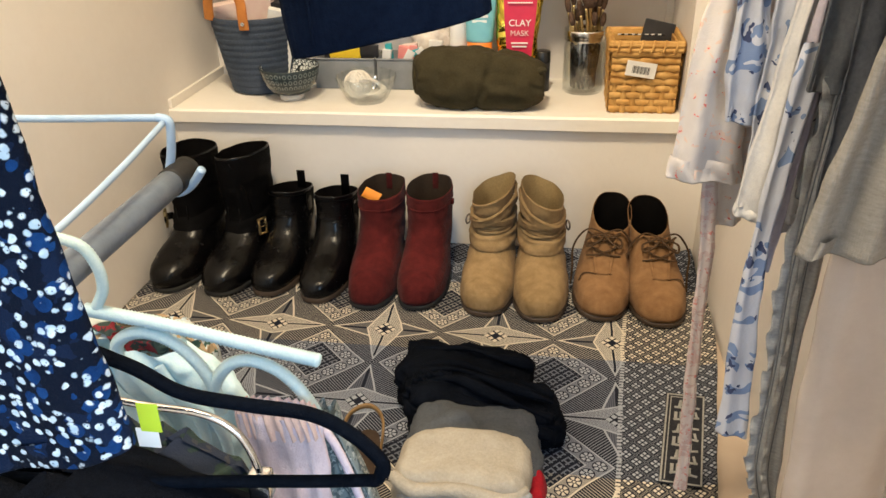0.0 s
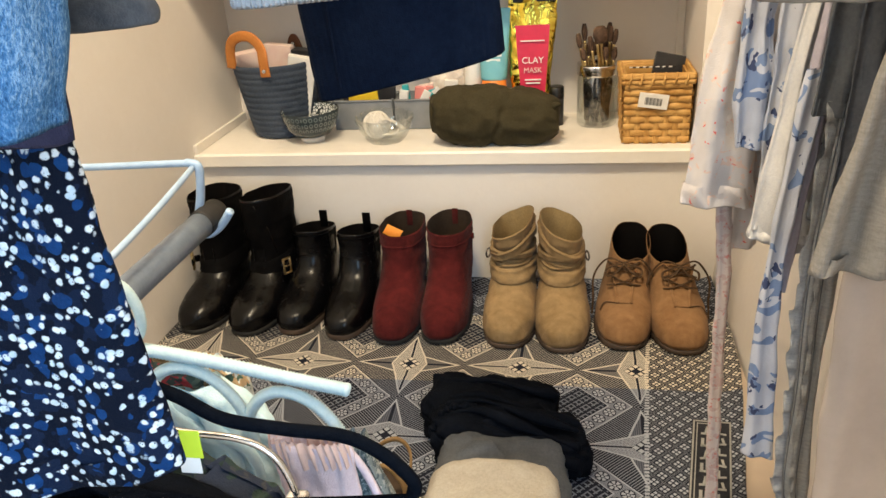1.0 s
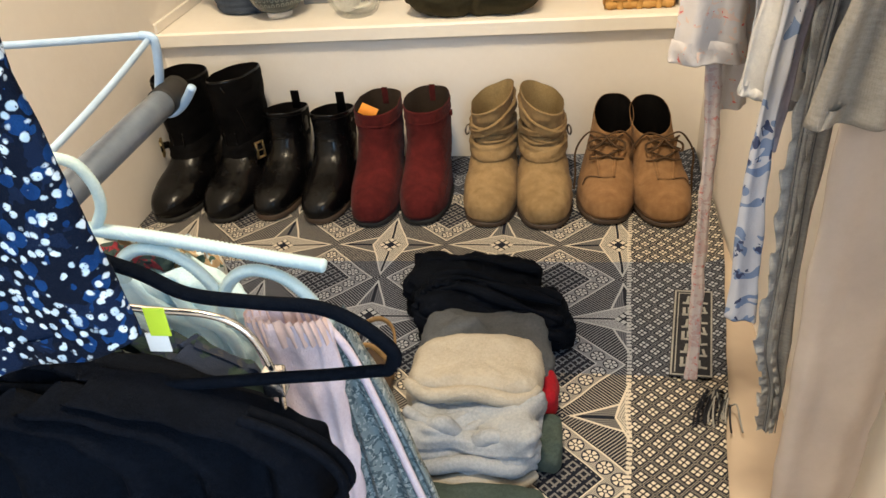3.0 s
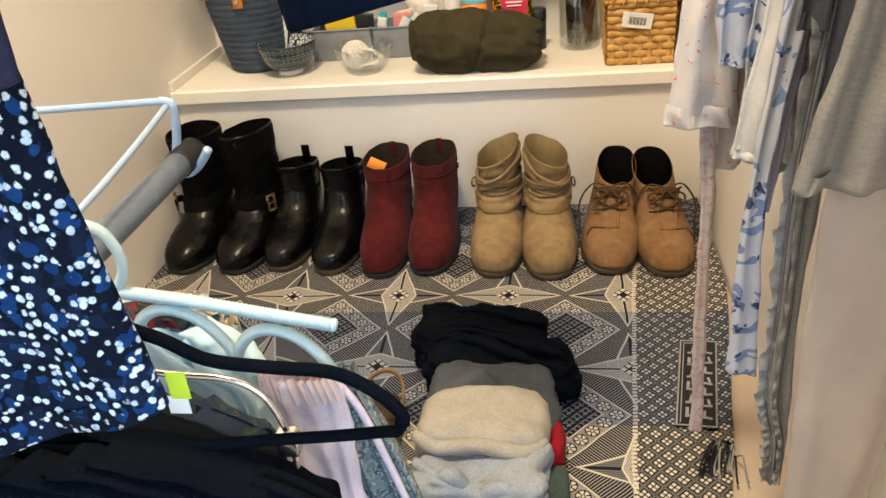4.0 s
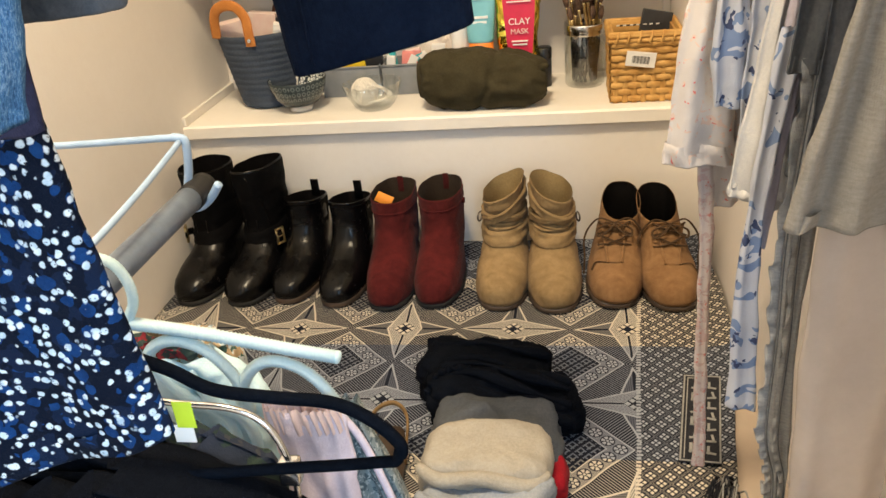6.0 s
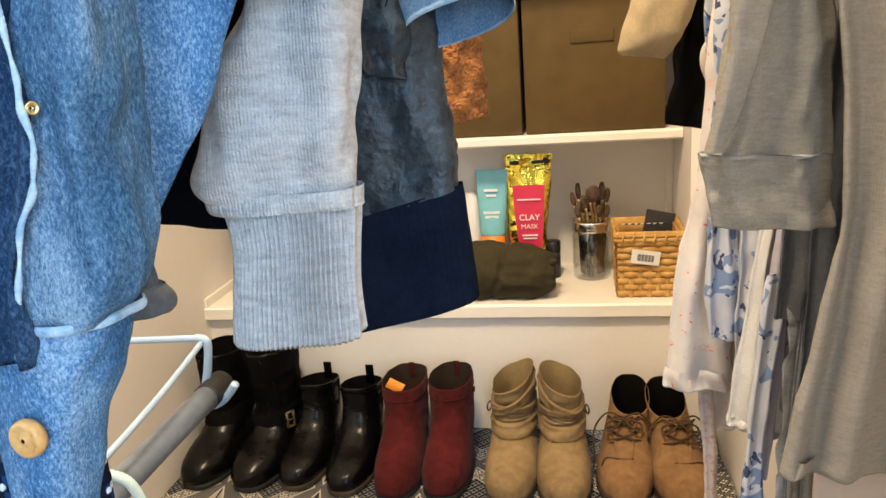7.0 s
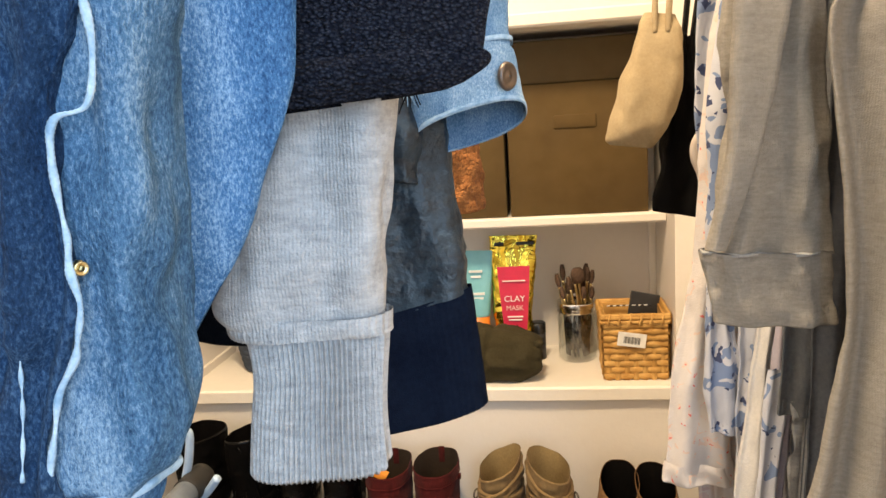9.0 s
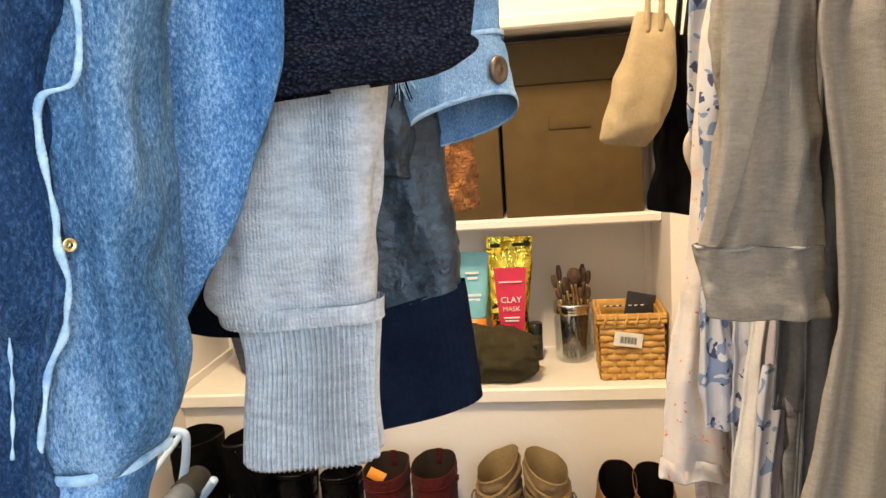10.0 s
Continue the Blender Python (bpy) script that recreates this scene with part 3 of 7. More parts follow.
for nm, lo, hi in (("a", (RX0 - 0.1, -0.006), (0.40, H)), ("b", (1.60, -0.006), (RX1 + 0.1, H)), ("c", (0.40, -0.006), (1.60, 0.60)), ("d", (0.40, 2.02), (1.60, H))):
    structure("wall_south_" + nm, box_bm((lo[0], RY0 - 0.1, lo[1]), (hi[0], RY0, hi[1])), WALL, "painted bedroom wall round the window")
structure("trim_shelf_side", box_bm((XL, RISER - 0.012, SHELF_Z), (XL + 0.008, YB, SHELF_Z + 0.02), 0.002), SHELF, "white trim strip along the shelf end")
structure("trim_corner", box_bm((0.446, YB - 0.012, SHELF_Z), (0.462, YB, 0.612), 0.002), SHELF, "white corner trim in the alcove")


def shelf_board(name, x0, x1, y0, y1, z0, z1, label):
    bm = bmesh.new()
    n = 60
    rings = []
    for k in range(n + 1):
        x = x0 + (x1 - x0) * k / n
        w = 0.0012 * noise.noise(Vector((x * 9, 0.3, z1 * 5)))
        r = 0.004
        rings.append([(x, y1, z0), (x, y1, z1), (x, y0 + r, z1 + w * 0.5), (x, y0 + w, z1 - r), (x, y0 + w, z0 + r), (x, y0 + r, z0)])
    loft(rings, cap=True, bm=bm)
    return tagged(part(name, bm, SHELF, flat=True), label, "shelf", kind="structure")


shelf_board("shelf_low", XL, XR - 0.03, 1.487, YB, SHELF_Z - 0.031, SHELF_Z, "thick white painted shelf board with worn edge")
shelf_board("shelf_middle", XL, 0.46, 1.585, YB, 0.606, 0.627, "white painted upper shelf holding storage boxes")
shelf_board("shelf_top", XL, 0.462, 1.49, YB, 0.998, 1.024, "white painted top shelf above the boxes")

# lamp in the closet ceiling
lamp = thing("ceiling_lamp", (0.02, 0.36, 2.4), "round white glass ceiling lamp, switched on", "lamp")
part("base", lathe([(0.001, 0), (0.12, 0), (0.12, -0.03), (0.10, -0.03)], (0.02, 0.36, 2.4)), SHELF, lamp)
part("shade", lathe([(0.12, -0.03), (0.17, -0.05), (0.19, -0.085), (0.185, -0.085), (0.165, -0.052), (0.12, -0.033)], (0.02, 0.36, 2.4)), WHITE_CARD, lamp)

# ---- rug ----
RUG_POSE = pose(0.240, 1.056, 0.0)


def make_rug():
    bm = bmesh.new()
    nx, ny = 120, 160
    rows = []
    for j in range(ny + 1):
        wy = -0.28 + (RISER - 0.002 + 0.28) * j / ny
        x_edge = min(0.485 + 0.165 * (wy - 0.995), XR - 0.006) + 0.004 * noise.noise(Vector((3, wy * 9, 0)))
        row = []
        for i in range(nx + 1):
            wx = XL + 0.002 + (x_edge - XL - 0.002) * i / nx
            z = 0.0015 + 0.002 * noise.noise(Vector((wx * 6, wy * 6, 1.0)))
            curl = max(0.0, (wx - x_edge + 0.05) / 0.05)
            z += 0.014 * curl * curl * (0.6 + noise.noise(Vector((0.5, wy * 5, 2))))
            row.append(Vector((wx - 0.240, wy - 1.056, max(z, -0.002))))
        rows.append(row)
    loft(rows, closed=False, bm=bm)
    ob = part("rug", bm, RUG)
    ob.matrix_world = RUG_POSE
    tagged(ob, "flat-woven black, grey and cream rug with lozenges and stars", "rug")
    mod = ob.modifiers.new("thickness", "SOLIDIFY")
    mod.thickness = 0.004
    # woven caption panel in the border, its writing as bars
    turn = pose(0.190, -0.131, 0.0, 0, -5, -9.5)

    def strip(name, x0, x1, y0, y1, z, material, tilt=0.0):
        bm = box_bm((-(x1 - x0) / 2, -(y1 - y0) / 2, z), ((x1 - x0) / 2, (y1 - y0) / 2, z + 0.0008))
        bm.transform(turn @ pose((x0 + x1) / 2, (y0 + y1) / 2, 0, 0, 0, tilt))
        p = part(name, bm, material, None, "", True)
        p.parent = ob

    strip("panel", -0.030, 0.026, -0.098, 0.098, 0.0068, RUG_BLACK)
    for x0, x1, y0, y1 in ((-0.029, -0.0265, -0.096, 0.096), (-0.0235, -0.022, -0.090, 0.090), (0.000, 0.0022, -0.096, 0.096), (0.0232, 0.0256, -0.096, 0.096), (-0.026, 0.023, 0.0935, 0.096), (-0.026, 0.023, -0.096, -0.0935), (-0.022, 0.0, 0.088, 0.0895)):
        strip("panel_line", x0, x1, y0, y1, 0.0074, CAPTION)
    for k in range(6):
        y0 = -0.078 + k * 0.028
        strip("caption_bar", -0.017, -0.006, y0, y0 + 0.0042, 0.0074, CAPTION, 14 - 9 * (k % 3))
        strip("caption_bar", -0.0165 + 0.005 * (k % 2), -0.012 + 0.005 * (k % 2), y0, y0 + 0.019, 0.0074, CAPTION, -8 * (k % 2))
        strip("caption_bar", -0.009, -0.0055, y0 + 0.006, y0 + 0.020, 0.0074, CAPTION, 10 * (k % 2))
    for k in range(7):
        y0 = -0.080 + k * 0.024
        strip("caption_bar", 0.006, 0.019, y0, y0 + 0.0038, 0.0074, CAPTION, -12 + 11 * (k % 3))
        strip("caption_bar", 0.007 + 0.006 * (k % 2), 0.0105 + 0.006 * (k % 2), y0, y0 + 0.016, 0.0074, CAPTION, 12 * (k % 2))
    # knotted fringe at the curled corner
    rnd = random.Random(9)
    for k in range(20):
        x0, y0 = 0.214 - 0.0035 * (k % 9), -0.262 - 0.010 * (k // 9) + 0.01 * rnd.random()
        a = rnd.uniform(-0.9, 0.3)
        p = part("fringe", wire([(x0, y0, 0.006), (x0 + 0.014 * math.sin(a), y0 - 0.014, 0.018 + 0.008 * rnd.random()), (x0 + 0.026 * math.sin(a), y0 - 0.03, 0.010), (x0 + 0.03 * math.sin(a), y0 - 0.045, 0.006)], 0.0013, 14, 6), (RUG_BLACK, CAPTION)[k % 3 == 0])
        p.parent = ob


make_rug()


# ---- footwear ----
def foot_ring(yf, yb, hw, z, point=0.0, heel=0.7, n=40, lean=0.0):
    """A horizontal ring of a shoe that stands with its toe towards -y: front, back, half width."""
    ring = []
    L = yb - yf
    for i in range(n):
        t = 2 * math.pi * i / n
        s = 0.5 - 0.5 * math.cos(t)          # 0 at the toe, 1 at the heel
        e = 0.72
        w = abs(math.sin(t)) ** e * (1.0 - (1.0 - heel) * max(0.0, (s - 0.3) / 0.7)) * (1 - point * max(0.0, 0.3 - s))
        ring.append(Vector((math.copysign(hw * w, math.sin(t)) + lean * (z ** 1.0), yf + L * s, z)))
    return ring


def shoe(name, profile, hw_sole, at, turn, mats, label, category, group, sole=0.008, heel_h=0.0, point=0.0, lean=0.0, seed=0,
         inside=0.07, top_tilt=0.0, slouch=0.0, extras=None, mirror=1, notch=0.0, wr=0.0016, squat=1.0, waist=0.12, side_tilt=0.0):
    """profile rows: front y, back y, half width, z, heel narrowing (from the sole up)."""
    upper, lining, sole_m = mats
    root = thing(name, (0, 0, 0), label, category, group)
    profile = [(a, b, w * (1.1 - waist * min(1.0, max(0.0, (z - 0.05) / 0.06))), z, hl) for a, b, w, z, hl in profile]
    rows = glide(profile, 54)
    top_z = profile[-1][3]

    def shaped(yf, yb, hw, z, hl):
        ring = foot_ring(yf, yb, hw, z, point, hl, 48, lean)
        res = []
        for p in ring:
            q = p.copy()
            up = max(0.0, (z - top_z * 0.55) / (top_z * 0.45))
            s = (p.y - yf) / max(yb - yf, 1e-4)
            q.z += top_tilt * up * (s - 0.5) + side_tilt * up * p.x / max(hw, 1e-4) + notch * up * up * (abs(p.x) / max(hw, 1e-4) - 0.6)
            v = Vector((q.x * 30 + seed * 5, q.y * 30, q.z * 30))
            d = wr * (noise.noise(v) + 0.6 * noise.noise(v * 2.4))
            crease = max(0.0, 1 - abs(s - 0.33) / 0.13) * max(0.0, 1 - abs(z - 0.062) / 0.035)
            d -= 1.5 * wr * crease * abs(math.sin(p.y * 130 + 3 * noise.noise(v * 0.5)))
            if slouch:
                band = max(0.0, min(1.0, (z - 0.075) / 0.03)) * max(0.0, min(1.0, (top_z - z) / 0.03))
                d += slouch * band * math.sin(z * 230 + 7.0 * noise.noise(Vector((q.x * 14, q.y * 14, seed))))
            c = Vector((lean * z, (yf + yb) / 2, q.z))
            o = q - c
            q += o.normalized() * d if o.length > 1e-5 else Vector()
            res.append(q)
        return res

    rings = [shaped(*r) for r in rows]
    last = rows[-1]
    rim = rings[-1]
    mid = sum(rim, Vector()) / len(rim)
    rings.append([mid + (p - mid) * 0.965 + Vector((0, 0, 0.0012)) for p in rim])
    part("upper", loft(rings), upper, root)
    lin = [[mid + (p - mid) * 0.96 + Vector((0, 0, 0.0008)) for p in rim]]
    for k in range(1, 7):
        f = k / 6
        r = shaped(*rows[max(0, int(53 - 28 * f * inside / 0.07))])
        m2 = sum(r, Vector()) / len(r)
        lin.append([Vector(((p.x - m2.x) * 0.93 + m2.x, (p.y - m2.y) * 0.93 + m2.y, p.z - 0.0012)) for p in r])
    deep = loft(lin)
    deep.verts.ensure_lookup_table()
    deep.faces.new(deep.verts[-len(rim):])
    part("lining", deep, lining, root)
    # sole
    yf, yb, hw = profile[0][0], profile[0][1], profile[0][2]
    g = 0.0018
    srings = [foot_ring(yf - g, yb + g * 0.6, hw + g, z, point, profile[0][4]) for z in (0.0005, 0.002, sole - 0.002, sole)]
    srings.append(foot_ring(yf + 0.004, yb - 0.003, hw - 0.003, sole + 0.002, point, profile[0][4]))
    part("sole", loft(srings, cap=True), sole_m, root, "worn sole edge")
    if extras:
        extras(root, shaped, rows)
    for ob in root.children_recursive:
        for v in ob.data.vertices:
            if v.co.z > 0.04:
                v.co.z = 0.04 + (v.co.z - 0.04) * squat
    root.matrix_world = pose(at[0] * 1.018 - 0.003, at[1] - 0.008, 0.0045, 0, 0, turn) @ Matrix.Diagonal((mirror, 1, 1, 1))
    return root


def row_at(rows, z):
    return min(rows, key=lambda r: abs(r[3] - z))


def front_at(rows, z, x):
    """The depth of the shoe's front at a height and a distance from its middle."""
    yf, yb, hw = row_at(rows, z)[:3]
    t = math.asin(min(1.0, (abs(x) / hw)) ** (1 / 0.72))
    return yf + (yb - yf) * (0.5 - 0.5 * math.cos(t))


def band_on(shaped, rows, z0, z1, out, tilt=0.0, n=6, side=0.0):
    """A strap that lies round the shaft between two heights."""
    rings = []
    for k in range(n):
        f = k / (n - 1)
        r = row_at(rows, z0 + (z1 - z0) * f)
        ring = shaped(*r)
        c = sum(ring, Vector()) / len(ring)
        o = out * (1.0 if 0 < k < n - 1 else 0.2)
        rings.append([p + (Vector((p.x - c.x, p.y - c.y, 0)).normalized() * o) + Vector((0, 0, tilt * (p.y - c.y) + side * (p.x - c.x) + (z0 + (z1 - z0) * f - r[3]))) for p in ring])
    return loft(rings)


def buckle_bm(c, w, h, d=0.003, turn=0):
    bm = bmesh.new()
    for lo, hi in (((-w / 2, -h / 2), (-w / 2 + d, h / 2)), ((w / 2 - d, -h / 2), (w / 2, h / 2)), ((-w / 2, h / 2 - d), (w / 2, h / 2)), ((-w / 2, -h / 2), (w / 2, -h / 2 + d)), ((-w / 2, -d / 3), (w / 2, d / 3))):
        b = box_bm((lo[0], -d / 2, lo[1]), (hi[0], d / 2, hi[1]), 0.0006, 1)
        me = bpy.data.meshes.new("tmp")
        b.to_mesh(me)
        b.free()
        bm.from_mesh(me)
        bpy.data.meshes.remove(me)
    bm.transform(pose(*c, 0, 0, turn))
    return bm


# moto boots: tall black shaft, instep strap with a brass buckle
def moto_extras(root, shaped, rows):
    part("shaft", band_on(shaped, rows, 0.116, 0.259, 0.0012, 0.0, 30), BLACK_SUEDE, root, "matt black shaft")
    strap = part("strap", band_on(shaped, rows, 0.092, 0.128, 0.0050, 0.10), BLACK_SUEDE, root)
    part("buckle", buckle_bm((0.0515, 0.128, 0.106), 0.020, 0.040, 0.0045, 62), BRASS, strap, "brass buckle")
    part("strap_end", wire([(0.045, 0.116, 0.108), (0.056, 0.138, 0.104), (0.058, 0.160, 0.096)], 0.008, 14, 8, thin=0.25), BLACK_LEATHER, strap)
    part("pull_seam", wire([(0.010, front_at(rows, 0.25, 0.010) - 0.001, 0.258), (0.026, front_at(rows, 0.2, 0.026), 0.20), (0.030, front_at(rows, 0.14, 0.03), 0.135)], 0.0018, 14, 6), BLACK_LEATHER, root)
    part("instep_seam", wire([(-0.012, front_at(rows, 0.15, 0.012) - 0.001, 0.150), (-0.012, front_at(rows, 0.12, 0.012) - 0.002, 0.118)], 0.0014, 8, 6), BLACK_LEATHER, root)
    part("instep_seam", wire([(0.012, front_at(rows, 0.15, 0.012) - 0.001, 0.150), (0.012, front_at(rows, 0.12, 0.012) - 0.002, 0.118)], 0.0014, 8, 6), BLACK_LEATHER, root)


MOTO = [(0.004, 0.242, 0.046, 0.01, 0.78), (0.0, 0.245, 0.0475, 0.022, 0.78), (0.006, 0.245, 0.0465, 0.04, 0.78), (0.028, 0.243, 0.044, 0.056, 0.8), (0.066, 0.24, 0.042, 0.07, 0.85),
        (0.098, 0.238, 0.0415, 0.088, 0.95), (0.112, 0.238, 0.042, 0.11, 1.0), (0.115, 0.24, 0.043, 0.15, 1.0), (0.11, 0.242, 0.046, 0.21, 1.0), (0.108, 0.244, 0.047, 0.262, 1.0)]
CHELSEA = [(0.004, 0.24, 0.043, 0.01, 0.76), (0.0, 0.243, 0.0445, 0.022, 0.76), (0.008, 0.243, 0.043, 0.04, 0.78), (0.034, 0.242, 0.041, 0.056, 0.8), (0.072, 0.24, 0.0395, 0.072, 0.86),
        (0.104, 0.238, 0.039, 0.094, 0.96), (0.122, 0.238, 0.0385, 0.12, 1.0), (0.126, 0.24, 0.0385, 0.15, 1.0), (0.124, 0.243, 0.0395, 0.182, 1.0)]


def chelsea_extras(root, shaped, rows):
    part("pull_tab", loft([[(x, y + 0.240, z) for x, y in ((-0.0085, -0.003), (0.0085, -0.003), (0.0085, 0.0), (-0.0085, 0.0))] for z in (0.145, 0.18, 0.196, 0.199)], cap=True), BLACK_SUEDE, root)
    part("collar_seam", band_on(shaped, rows, 0.172, 0.175, 0.0010), BLACK_SUEDE, root)
    for side in (-1, 1):
        part("elastic_gusset", loft([[Vector((side * (row_at(rows, z)[2] * 0.985 + 0.0002), y, z)) for y in (c - w, c - w / 3, c + w / 3, c + w)] for c, w, z in ((0.186, 0.022, 0.174), (0.186, 0.021, 0.15), (0.184, 0.017, 0.125), (0.180, 0.008, 0.102))], closed=False), BLACK_SUEDE, root, "ribbed black elastic")
    part("ankle_fold", wire([(-0.030, front_at(rows, 0.132, 0.03) - 0.0005, 0.128), (-0.006, front_at(rows, 0.132, 0.006) - 0.001, 0.133), (0.014, front_at(rows, 0.132, 0.014) - 0.001, 0.131), (0.032, front_at(rows, 0.132, 0.032), 0.136)], 0.0022, 24, 8, lambda f: 0.4 + 0.6 * math.sin(math.pi * f)), BLACK_LEATHER, root)


def red_extras(tag):
    def go(root, shaped, rows):
        part("collar_seam", band_on(shaped, rows, 0.176, 0.180, 0.0014), RED_SUEDE, root)
        part("side_loop", box_bm((0.040, 0.17, 0.165), (0.0475, 0.178, 0.178), 0.001), RED_SUEDE, root)
        part("pull_tab", box_bm((-0.006, 0.233, 0.17), (0.006, 0.2355, 0.212), 0.001), RED_SUEDE, root)
        if tag:
            bm = box_bm((-0.018, -0.0006, -0.012), (0.018, 0.0006, 0.012), 0.0003, 1)
            bm.transform(pose(0.014, 0.150, 0.196, -24, -22, 14))
            part("price_tag", bm, ORANGE_PAPER, root, "orange paper tag tucked into the opening")
    return go


RED = [(0.004, 0.238, 0.0445, 0.01, 0.74), (0.0, 0.241, 0.0455, 0.02, 0.74), (0.008, 0.241, 0.0445, 0.042, 0.76), (0.03, 0.24, 0.043, 0.062, 0.8), (0.066, 0.238, 0.0425, 0.082, 0.87),
        (0.094, 0.236, 0.0425, 0.106, 0.96), (0.108, 0.236, 0.0425, 0.138, 1.0), (0.11, 0.238, 0.0425, 0.172, 1.0), (0.112, 0.24, 0.0435, 0.205, 1.0)]


def slouch_extras(root, shaped, rows):
    b = part("ankle_strap", band_on(shaped, rows, 0.098, 0.132, 0.0078, 0.05, 10), TAN_SUEDE, root)
    part("strap_ring", lathe([(0.009, -0.002), (0.011, 0), (0.009, 0.002), (0.007, 0), (0.009, -0.002)], (0.0, 0.0, 0.0), 20), BUTTON_METAL, b, "small metal strap ring")
    ring = [c for c in b.children][0]
    ring.matrix_basis = pose(0.049, 0.165, 0.118, 0, 90, 20)
    part("wrap_strap", band_on(shaped, rows, 0.160, 0.186, 0.0062, 0.10, 9, -0.30), TAN_SUEDE, root)
    part("wrap_strap", band_on(shaped, rows, 0.144, 0.160, 0.0074, -0.15, 8, 0.30), TAN_SUEDE, root)
    for z, sd in ((0.136, 0.16), (0.141, -0.10), (0.147, 0.34)):
        part("gathered_fold", band_on(shaped, rows, z, z + 0.006, 0.0050, 0.05, 4, sd), TAN_SUEDE, root)
    part("back_seam", wire([(-0.034, 0.150, 0.203), (-0.037, 0.160, 0.17), (-0.037, 0.165, 0.135)], 0.0018, 12, 6), TAN_SUEDE, root)


TAN = [(0.004, 0.246, 0.0485, 0.01, 0.74), (0.0, 0.249, 0.05, 0.02, 0.74), (0.006, 0.249, 0.049, 0.04, 0.76), (0.03, 0.247, 0.047, 0.06, 0.8), (0.066, 0.244, 0.045, 0.078, 0.87),
        (0.096, 0.24, 0.044, 0.1, 0.96), (0.108, 0.238, 0.044, 0.128, 1.0), (0.108, 0.238, 0.0435, 0.156, 1.0), (0.102, 0.24, 0.045, 0.185, 1.0), (0.096, 0.244, 0.047, 0.212, 1.0)]


def chukka_extras(root, shaped, rows):
    """Tongue, facing edges, and laces crossed twice and tied in a loose bow."""
    def on(x, z, out=0.003):
        z += 0.014 if out > 0.0015 else 0.0
        return (x * (1.12 if out > 0.0015 else 1.0), front_at(rows, z, x) - out, z + out)

    part("tongue", loft([[Vector((x * w, front_at(rows, z, x * w) + 0.001 - 0.003 * (1 - x * x), z + 0.002)) for x in (-1, -0.5, 0, 0.5, 1)] for w, z in ((0.013, 0.074), (0.016, 0.092), (0.018, 0.112), (0.020, 0.134), (0.019, 0.148), (0.014, 0.157))], closed=False), BROWN_SUEDE, root)
    for s in (-1, 1):
        part("facing", wire([on(s * 0.012, 0.073, 0.001), on(s * 0.015, 0.092, 0.001), on(s * 0.018, 0.112, 0.001), on(s * 0.022, 0.134, 0.0005), on(s * 0.026, 0.146, 0.0)], 0.0030, 26, 8), BROWN_SUEDE, root)
        part("quarter_seam", wire([on(s * 0.012, 0.073, 0.001), on(s * 0.034, 0.066, 0.001), on(s * 0.043, 0.050, 0.001)], 0.0014, 18, 6), LACE, root)
        part("lace", wire([on(s * 0.027, 0.084), on(s * 0.010, 0.092, 0.005), on(-s * 0.012, 0.101, 0.006), on(-s * 0.027, 0.106)], 0.0023, 20, 8), LACE, root)
        part("lace", wire([on(s * 0.024, 0.108), on(s * 0.008, 0.118, 0.005), on(-s * 0.010, 0.127, 0.006), on(-s * 0.026, 0.134)], 0.0023, 20, 8), LACE, root)
        part("lace", wire([on(0, 0.134, 0.008), on(s * 0.012, 0.130, 0.014), on(s * 0.028, 0.112, 0.016), on(s * 0.026, 0.100, 0.014), on(s * 0.012, 0.114, 0.014), on(0, 0.134, 0.009)], 0.0023, 40, 8), LACE, root, "loose lace loop")
        part("lace", wire([on(0, 0.136, 0.008), on(s * 0.024, 0.142, 0.010), (s * 0.046, 0.128, 0.136), (s * 0.056, 0.122, 0.100), (s * 0.055, 0.115, 0.05), (s * 0.057, 0.11, 0.012)], 0.0021, 36, 6), LACE, root, "loose lace end")


CHUKKA = [(0.004, 0.24, 0.0495, 0.01, 0.7), (0.0, 0.243, 0.051, 0.02, 0.7), (0.01, 0.243, 0.0495, 0.038, 0.72), (0.034, 0.242, 0.047, 0.055, 0.76), (0.062, 0.24, 0.044, 0.072, 0.82),
        (0.084, 0.238, 0.0430, 0.09, 0.88), (0.100, 0.238, 0.0415, 0.11, 0.93), (0.114, 0.238, 0.040, 0.132, 0.97), (0.124, 0.240, 0.0385, 0.156, 1.0), (0.130, 0.243, 0.0375, 0.176, 1.0)]

BLK = (BLACK_LEATHER, SHADED_LINING, BLACK_RUBBER)
SG = "pairs of shoes along the wall"
for x, y, turn, mir, s in ((-0.508, 1.232, -7, -1, 1), (-0.401, 1.230, -8, 1, 2)):
    shoe("moto_boot", MOTO, 0.047, (x, y), turn, BLK, "tall black leather boot with a brass-buckled instep strap", "boot", SG, extras=moto_extras, mirror=mir, seed=s, wr=0.0030, top_tilt=-0.012, squat=0.89, inside=0.09, side_tilt=0.004, waist=0.2)
for x, y, turn, mir, s in ((-0.306, 1.240, -4, -1, 3), (-0.205, 1.226, -3, 1, 4)):
    shoe("chelsea_boot", CHELSEA, 0.044, (x, y), turn, (BLACK_LEATHER, SHADED_LINING, BROWN_SOLE), "shiny black leather ankle boot with a pull tab and brown sole", "boot", SG, extras=chelsea_extras, mirror=mir, seed=s, top_tilt=-0.032, sole=0.010, squat=0.80, waist=0.10)
